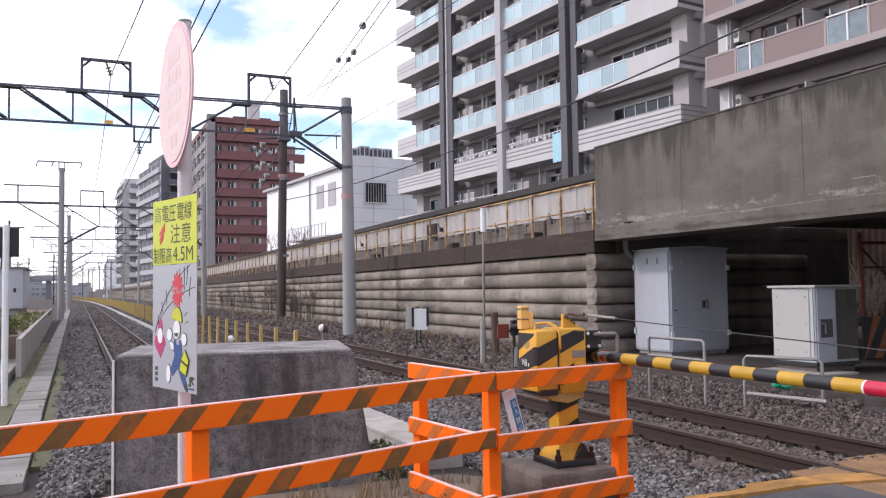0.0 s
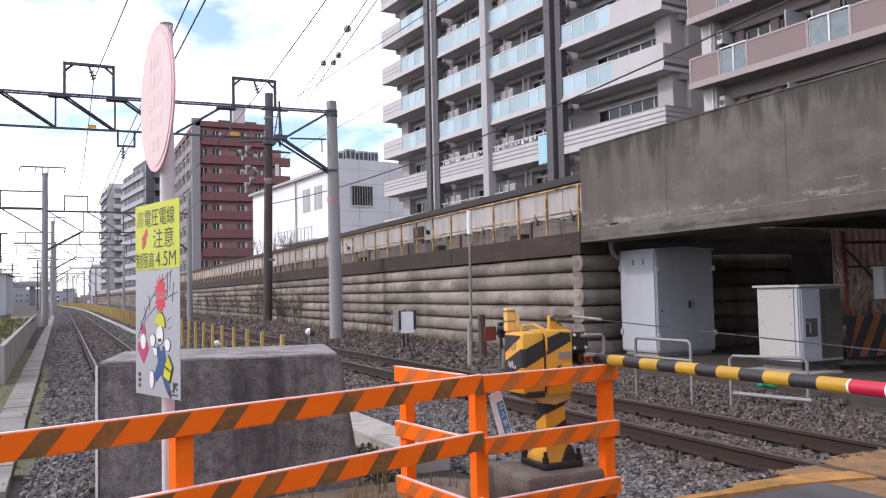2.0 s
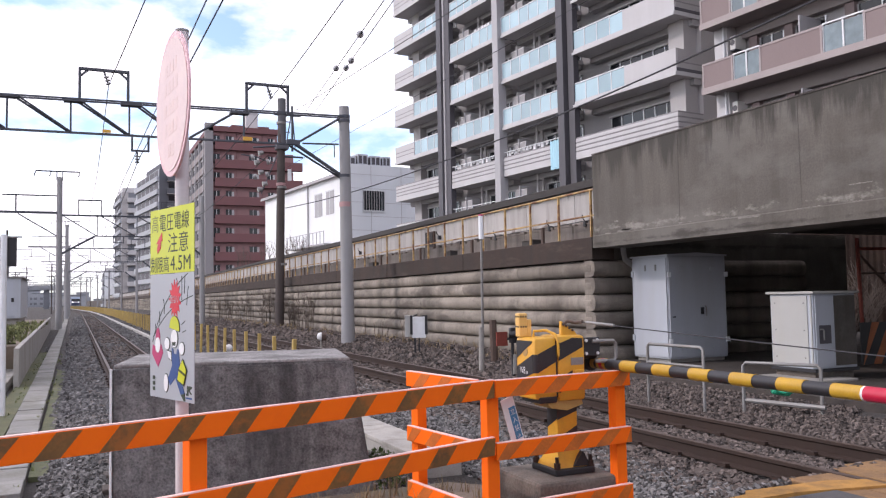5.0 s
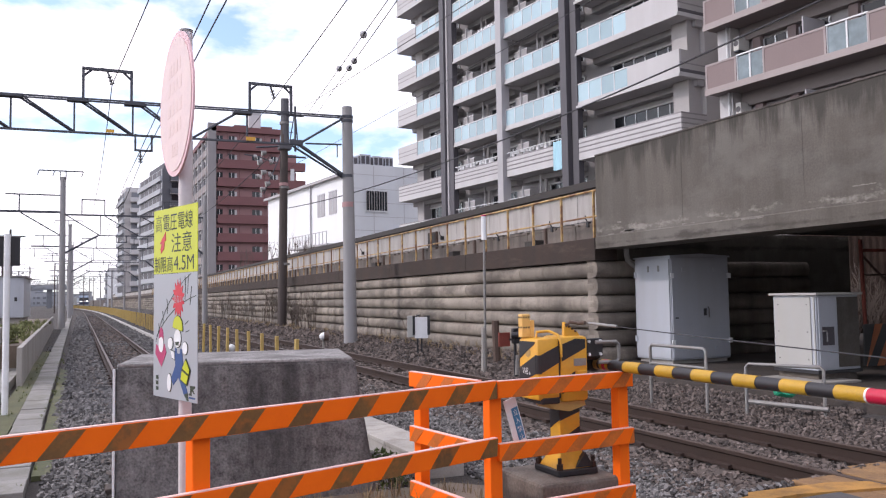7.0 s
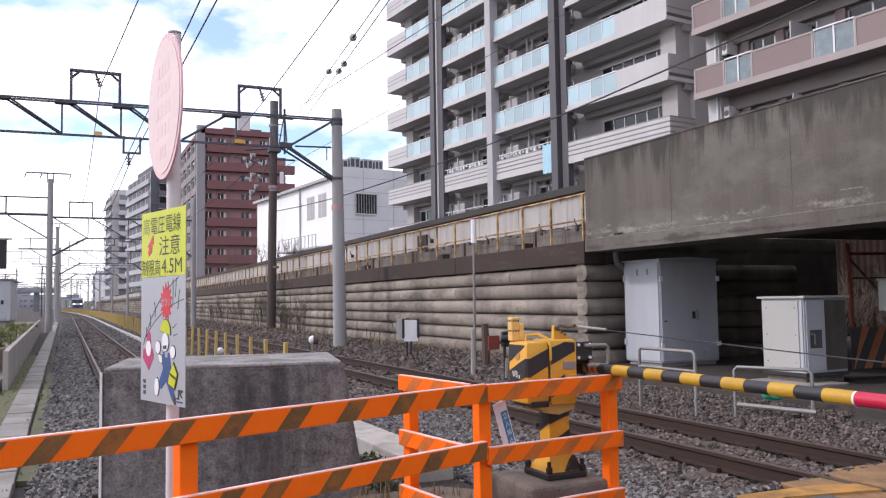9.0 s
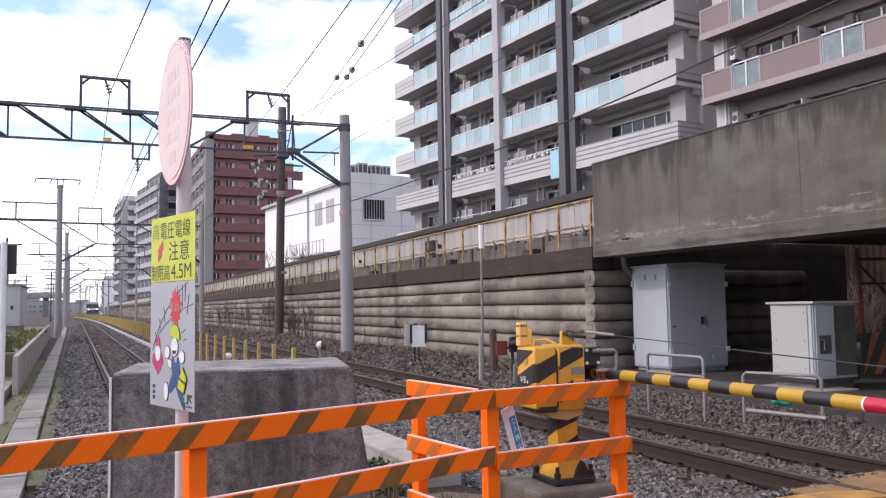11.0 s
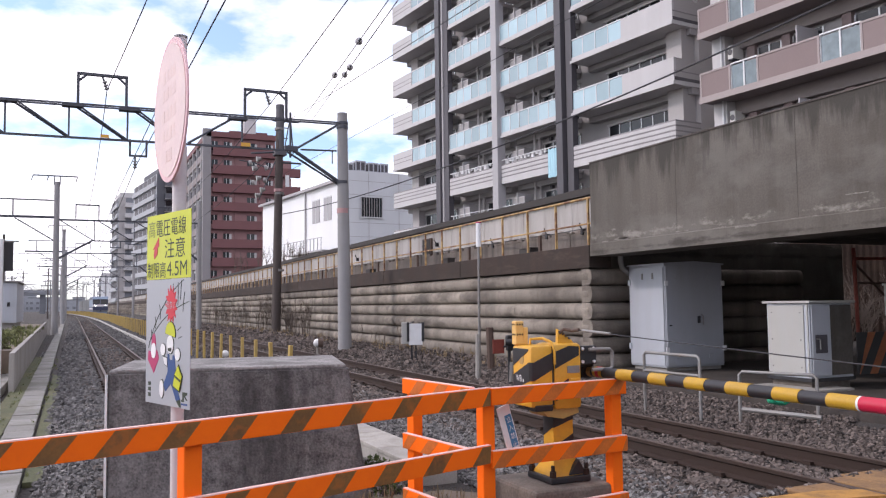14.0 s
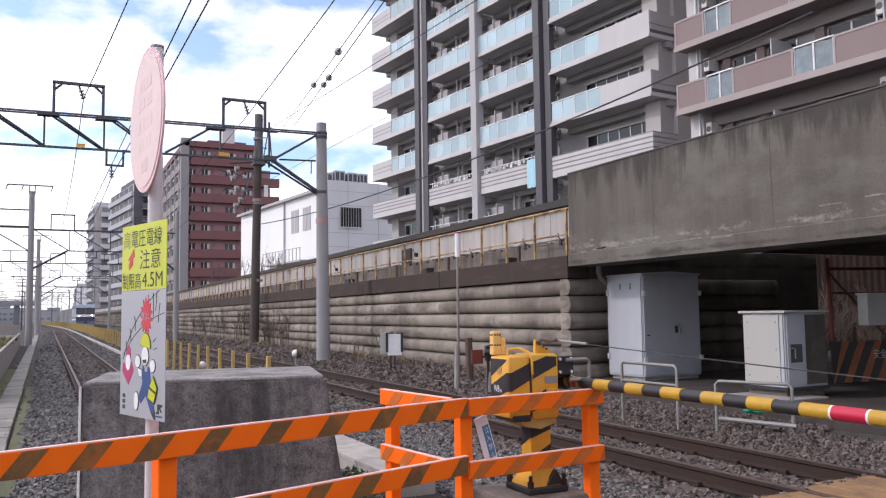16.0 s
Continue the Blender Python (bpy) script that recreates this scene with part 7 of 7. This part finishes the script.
def plants():
    bm = B()
    for _ in range(60):
        x, y = random.uniform(1.35, 2.3), random.uniform(5.0, 5.9)
        tuft(bm, x, y, -0.09, random.uniform(0.06, 0.22), 9, 0.09, 0.003)
    for _ in range(150):
        x, y = random.gauss(1.62, 0.22), random.gauss(5.0, 0.22)
        tuft(bm, x, y, -0.09, random.uniform(0.05, 0.16), 9, 0.12, 0.003)
    for _ in range(40):
        tuft(bm, random.uniform(2.4, 3.3), random.uniform(4.85, 6.0), -0.09, random.uniform(0.08, 0.2), 7, 0.08, 0.003)
    tagged(part("dry_grass", bm, M["dry"]), "dry straw-coloured grass round the barrier feet", "grass", kind="stuff")
    bm = B()
    for _ in range(170):
        x, y = random.choice(((-1.0, 0.16), (-0.43, 0.07), (-0.88, 0.05))), random.uniform(7.8, 30)
        tuft(bm, x[0] + random.uniform(-1, 1) * x[1], y, -0.2, random.uniform(0.03, 0.09), 8, 0.05, 0.005)
    for _ in range(150):
        tuft(bm, random.uniform(-2.5, -1.25), random.uniform(21.6, 45), 0.45, random.uniform(0.08, 0.30), 10, 0.14, 0.010)
    for _ in range(90):
        tuft(bm, random.uniform(-4.5, -1.7), random.uniform(12, 17), -0.24, random.uniform(0.08, 0.2), 10, 0.12, 0.008)
    tagged(part("verge_grass", bm, M["leaf_bright"]), "short green grass and weeds along the verge", "grass", kind="stuff")

    def bush(x, y, z, rx, rz, n, label, material, leaf=0.03):
        t = thing("shrub", label, "shrub", pose(x, y, z))
        st = B()
        lv = B()
        for _ in range(14):
            a, e = random.uniform(0, 6.283), random.uniform(0.3, 1.3)
            rod(st, (0, 0, 0), (rx * math.cos(a) * math.cos(e), rx * math.sin(a) * math.cos(e), rz * math.sin(e)), 0.006, 0.002, 5)
        for _ in range(n):
            a, e, r = random.uniform(0, 6.283), random.uniform(0, 1.5), random.uniform(0.45, 1.05) ** 0.6
            c = Vector((rx * r * math.cos(a) * math.cos(e), rx * r * math.sin(a) * math.cos(e), rz * r * math.sin(e)))
            u = Vector((random.gauss(0, 1), random.gauss(0, 1), random.gauss(0, 1))).normalized() * leaf
            v = u.cross(Vector((random.gauss(0, 1), random.gauss(0, 1), random.gauss(0, 1)))).normalized() * leaf * 0.5
            lv.faces.new([lv.verts.new(c + p) for p in (-u, v, u, -v)])
        part("stem", st, M["twig"], t)
        part("foliage", lv, material, t)

    bush(2.50, 7.05, -0.2, 0.22, 0.26, 380, "low dark green shrub beside the cable trough", M["leaf"], 0.022)
    bush(2.36, 6.35, -0.2, 0.16, 0.2, 220, "low dark green shrub beside the cable trough", M["leaf"], 0.02)
    bush(2.30, 5.0, -0.09, 0.14, 0.2, 160, "small dry green weed by the barrier post", M["dry"], 0.016)
    for x, y, r in ((-1.7, 22.6, 0.35), (-1.6, 25.0, 0.4), (-2.0, 28.0, 0.5), (-1.8, 33.0, 0.5)):
        bush(x, y, 0.42, r, r * 0.8, 260, "bushy green weeds above the low wall", M["leaf_bright"], 0.05)

    # bare climbers on the retaining wall and by the mast
    bm = B()

    def twig(p, d, ln, r, depth):
        q = p + d * ln
        rod(bm, p, q, r, r * 0.6, 5)
        if depth:
            for _ in range(random.choice((2, 3))):
                dd = (d + Vector((random.uniform(-0.25, 0.25), random.uniform(-0.7, 0.7), random.uniform(-0.35, 0.6)))).normalized()
                twig(p.lerp(q, random.uniform(0.4, 1)), dd, ln * random.uniform(0.5, 0.85), r * 0.6, depth - 1)

    for _ in range(100):
        y = random.choice((random.uniform(36, 62), random.uniform(36, 48), random.uniform(60, 90)))
        twig(Vector((wall_x(y) - random.uniform(0.1, 0.35), y, 0.0)), Vector((0, random.uniform(-0.25, 0.25), 1)).normalized(), random.uniform(0.5, 1.0), 0.02, 4)
    for _ in range(10):
        y = random.uniform(22, 34)
        twig(Vector((wall_x(y) - 0.2, y, 0.0)), Vector((0, random.uniform(-0.2, 0.2), 1)).normalized(), random.uniform(0.25, 0.6), 0.012, 3)
    tagged(part("bare_climbers", bm, M["twig"]), "bare brown twigs and climbers on the retaining wall", "plants", kind="stuff")
    bm = B()
    for _ in range(60):
        twig(Vector((random.uniform(19.0, 22.6), random.uniform(14.5, 21.5), -0.1)), Vector((random.uniform(-0.2, 0.2), random.uniform(-0.2, 0.2), 1)).normalized(), random.uniform(0.5, 1.0), 0.022, 4)
    tagged(part("bare_shrubs", bm, M["twig"]), "tangled bare brown shrubs behind the viaduct", "shrubs", kind="stuff")
    bm = B()
    for _ in range(36):
        y = random.uniform(74, 96)
        twig(Vector((19.2 - (y - 74) * 0.1 + random.uniform(-0.6, 0.6), y, 5.0)), Vector((0, 0, 1)), random.uniform(0.7, 1.3), 0.03, 4)
    tagged(part("bare_hedge", bm, M["twig"]), "bare winter hedge in front of the works building", "hedge", kind="stuff")
    tagged(part("hedge_bank", bx(B(), 16.8, 20.5, 72, 98, -0.3, 5.0), M["earth"]), "earth bank under the bare hedge", "bank", kind="structure")
    bm = B()
    for _ in range(260):
        y = random.uniform(15, 60)
        tuft(bm, wall_x(y) - random.uniform(0.1, 1.2), y, 0.02, random.uniform(0.08, 0.3), 8, 0.14, 0.006)
    tagged(part("dry_grass", bm, M["dry"]), "dry weeds along the foot of the wall", "grass", kind="stuff")


plants()


# ---- far distance ----
def distance():
    rng = random.Random(5)
    for i in range(26):
        y = rng.uniform(480, 700)
        x = -60 + i * 4.4 + rng.uniform(-2, 2)
        h = rng.uniform(4, 9)
        w = rng.uniform(8, 20)
        t = thing("distant_building", "hazy grey building beyond the railway yard", "building", pose(x * y / 420, y, 0), group="distant buildings")
        part("wall", bx(B(), 0, w, 0, 10, -1, h), M["far"], t)
        part("roof", bx(B(), -0.2, w + 0.2, -0.2, 10.2, h, h + 0.5), M["far_dark"], t)
        for k in range(int(h // 3)):
            for q in range(int(w // 3.2)):
                part("window", bx(B(), 0.8 + 3.2 * q, 2.4 + 3.2 * q, -0.06, -0.003, 3 * k + 1, 3 * k + 2.3), M["far_dark"], t)
    b = thing("road_bridge", "grey road bridge crossing the yard far away", "bridge", pose(-40, 300, 0))
    part("deck", bx(B(), -60, 38, 0, 8, 6.0, 6.9), M["far"], b)
    part("parapet", bx(B(), -60, 38, -0.2, -0.002, 6.6, 7.6), M["far"], b)
    for x in (-50, -34, -18, -2, 14, 30):
        part("pier", bx(B(), x, x + 1.6, 1, 7, -0.5, 6.0), M["far_dark"], b)
    for i in range(9):
        y = 70 + 26 * i
        for x in (-14.0, -24.0):
            t = thing("yard_mast", "grey overhead line mast in the yard", "mast", pose(x + rng.uniform(-1, 1), y, 0), group="yard masts")
            part("pole", rod(B(), (0, 0, -0.3), (0, 0, 9.5), 0.2, 0.15, 8), M["pole_c"], t)
            part("arm", bx(B(), -5.0, 5.0, -0.06, 0.06, 7.4, 7.55), M["steel"], t)
            part("brace", rod(B(), (0, 0, 5.6), (3.6, 0, 7.4), 0.05, n=6), M["steel"], t)


distance()


def yard_lines():
    """Thin poles and the many span wires over the far yard."""
    rng = random.Random(21)
    for i, (x, y, h) in enumerate(((-5.2, 75, 7.5), (-7.5, 98, 8.5), (-3.8, 150, 8.0), (-9.0, 180, 9.0), (1.0, 240, 9.0), (-2.0, 265, 10.0), (4.0, 285, 9.5), (-14.0, 230, 9.5))):
        t = thing("yard_pole", "thin dark pole in the railway yard", "pole", pose(x, y, 0), group="yard poles")
        part("shaft", rod(B(), (0, 0, -0.3), (0, 0, h), 0.11, 0.08, 8), M["pole_dark"], t)
        part("arm", bx(B(), -1.1, 1.1, -0.04, 0.04, h - 0.6, h - 0.5), M["steel"], t)
    for y in (93, 126, 160, 195, 232, 272):
        z = rng.uniform(6.2, 7.4)
        x1 = -1.05 + min(y - 58, 40) * 0.0025 + bend_side(y)
        t = thing("span_wires", "pair of dark span wires with droppers across the yard", "cable", pose(0, y, 0), group="span wires")
        part("end_pole", rod(B(), (-26, 0, -0.3), (-26, 0, 9.0), 0.15, 0.12, 8), M["pole_c"], t)
        for dz in (0.0, 0.75):
            part("wire", chain(B(), sag((-26.0, 0, z + dz), (x1, 0, z + dz), 0.25), 0.028, 6), M["wire"], t)
        for k in range(7):
            f = (k + 0.6) / 7.6
            x, low = -26 + (x1 + 26) * f, f * (1 - f)
            part("dropper", rod(B(), (x, 0, z - low - 0.1), (x, 0, z + 0.75 - low), 0.03, n=6), M["wire"], t)
    for x in (-6.0, -10.5, -16.0, -20.0):
        wire([(x, 40, 5.6), (x - 1.0, 120, 5.5), (x - 3.0, 265, 5.6)], 0.018, "dark contact wire over the yard", "yard_wire")
        wire([(x, 40, 6.6), (x - 1.0, 120, 6.3), (x - 3.0, 265, 6.6)], 0.018, "dark carrier wire over the yard", "yard_wire")


yard_lines()


def light_blockers_behind():
    """Unseen plain low houses, added to cut the sky light from behind the viewer."""
    for x, y, w, d, h in ((-34, -16, 15, 9, 7.2), (-17, -17, 12, 9, 6.4), (-3, -18, 13, 9, 7.6), (-30, -4, 9, 14, 6.8)):
        t = thing("house", "unseen plain house block added to cut light from behind", "house", pose(x, y, 0), group="houses behind")
        part("wall", bx(B(), 0, w, -d, 0, -0.2, h * 0.72), M["far"], t)
        part("roof", prism(B(), [(-0.4, h * 0.72), (w + 0.4, h * 0.72), (w * 0.5, h)], "y", -d - 0.3, 0.3), M["far_dark"], t)
        for k in range(3):
            part("window", bx(B(), 1 + k * 3.0, 2.4 + k * 3.0, 0.002, 0.05, 1.2, 2.4), M["pane"], t)


light_blockers_behind()


# ---- train ----
def locomotive():
    t = thing("locomotive", "blue and white electric locomotive with lit headlights", "locomotive", pose(MAIN, 400, 0))
    w = 1.42
    # front faces -y
    prof = [(0.0, 1.0), (0.0, 2.15), (0.42, 3.25), (0.9, 3.62), (17.1, 3.62), (17.6, 3.25), (18.0, 2.15), (18.0, 1.0)]
    part("body", prism(B(), prof, "x", -w, w), M["loco_blue"], t)
    part("roof_brow", prism(B(), [(0.22, 3.18), (0.50, 3.64), (0.9, 3.70), (0.9, 3.18)], "x", -w - 0.01, w + 0.01), M["loco_grey"], t, "pale blue brow over the windscreen")
    part("side_stripe", bx(B(), -w - 0.01, w + 0.01, 0.6, 17.4, 1.15, 1.42), M["loco_white"], t, "white stripe")
    part("snowplough", prism(B(), [(-0.2, 0.2), (-0.2, 0.68), (0.3, 0.68), (0.1, 0.2)], "x", -1.2, 1.2), M["loco_grey"], t, "pale grey snow guard")
    part("nose_band", bx(B(), -w - 0.004, w + 0.004, -0.03, 0.5, 1.72, 2.12), M["loco_white"], t, "white band with lamps")
    part("windscreen", prism(B(), [(-0.012, 2.16), (0.38, 3.2), (0.42, 3.2), (0.05, 2.16)], "x", -w + 0.06, w - 0.06), M["pane"], t, "dark windscreen")
    part("screen_post", prism(B(), [(-0.03, 2.2), (0.34, 3.15), (0.40, 3.15), (0.03, 2.2)], "x", -0.06, 0.06), M["loco_blue"], t)
    part("roof_front", prism(B(), [(0.40, 3.2), (0.95, 3.75), (16.9, 3.75), (17.5, 3.2)], "x", -w + 0.02, w - 0.02), M["loco_grey"], t, "pale roof")
    part("skirt", bx(B(), -w + 0.1, w - 0.1, 0.1, 17.9, 0.35, 1.0), M["far_dark"], t)
    part("lower_front", bx(B(), -w + 0.02, w - 0.02, -0.012, 0.3, 1.02, 1.70), M["loco_blue"], t)
    part("bumper", bx(B(), -w + 0.05, w - 0.05, -0.25, 0.1, 0.72, 1.0), M["far_dark"], t)
    part("coupler", bx(B(), -0.15, 0.15, -0.6, -0.25, 0.75, 0.98), M["black"], t)
    for x in (-0.95, 0.95):
        h = part("headlight_housing", rod(B(), (x, -0.05, 1.92), (x, -0.028, 1.92), 0.22, n=16), M["loco_grey"], t)
        part("headlight", rod(B(), (x, -0.075, 1.92), (x, -0.052, 1.92), 0.12, n=16), M["headlight"], h, "lit white headlight")
    part("side_band", bx(B(), -w - 0.006, w + 0.006, 0.6, 17.4, 1.72, 3.1), M["loco_grey"], t, "pale blue side band")
    for y in (4.0, 13.6):
        part("bogie", bx(B(), -1.1, 1.1, y - 2, y + 2, 0.12, 0.75), M["black"], t)
        for dy in (-1.2, 1.2):
            for x in (-0.535, 0.535):
                part("wheel", rod(B(), (x - 0.06, y + dy, 0.44), (x + 0.06, y + dy, 0.44), 0.435, n=20), M["rail"], t)
    for y in (4.0, 13.5):
        p = part("pantograph", chain(B(), [(-0.4, y, 3.75), (-0.4, y + 0.9, 4.4), (-0.6, y, 5.02)], 0.04), M["steel"], t)
        part("collector", bx(B(), -0.85, 0.85, y - 0.15, y + 0.15, 5.0, 5.05), M["steel"], p)
    return t


def wagon():
    t = thing("freight_wagon", "dull grey container wagon behind the locomotive", "wagon", pose(MAIN, 420, 0), group="train wagons")
    part("frame", bx(B(), -1.25, 1.25, 0.2, 19.2, 0.65, 1.0), M["far_dark"], t)
    for i in range(5):
        c = part("container", bx(B(), -1.22, 1.22, 0.4 + 3.75 * i, 4.05 + 3.75 * i, 1.0, 3.45, bevel=0.02), M["container"], t)
        part("container_door", bx(B(), -1.24, -1.221, 0.8 + 3.75 * i, 3.6 + 3.75 * i, 1.2, 3.3), M["container"], c)
    for y in (3.0, 16.4):
        part("bogie", bx(B(), -1.0, 1.0, y - 1.3, y + 1.3, 0.1, 0.66), M["black"], t)
    return t


LOCO = locomotive()
FIRST = wagon()
WAGONS = [FIRST] + [copy_thing(FIRST, pose(MAIN, 440 + 20 * i, 0)) for i in range(2)]


def motions():
    """The train comes down the main line towards the crossing."""
    def heading(y):
        return math.degrees(math.atan2(max(y - 90.0, 0.0), 4500.0))

    rows = [(0.0, 404.0), (1.75, 378.0), (3.5, 352.0), (5.25, 323.0), (7.0, 294.0), (9.0, 259.0), (11.5, 219.0), (12.5, 203.0), (14.5, 171.0), (16.0, 146.0)]
    for i, ob in enumerate([LOCO, *WAGONS]):
        off = 0 if i == 0 else 18.6 + 20.0 * (i - 1)
        walk(ob, [(t, pose(MAIN + bend_main(y + off), y + off, 0.001, 0, 0, heading(y + off))) for t, y in rows])


motions()
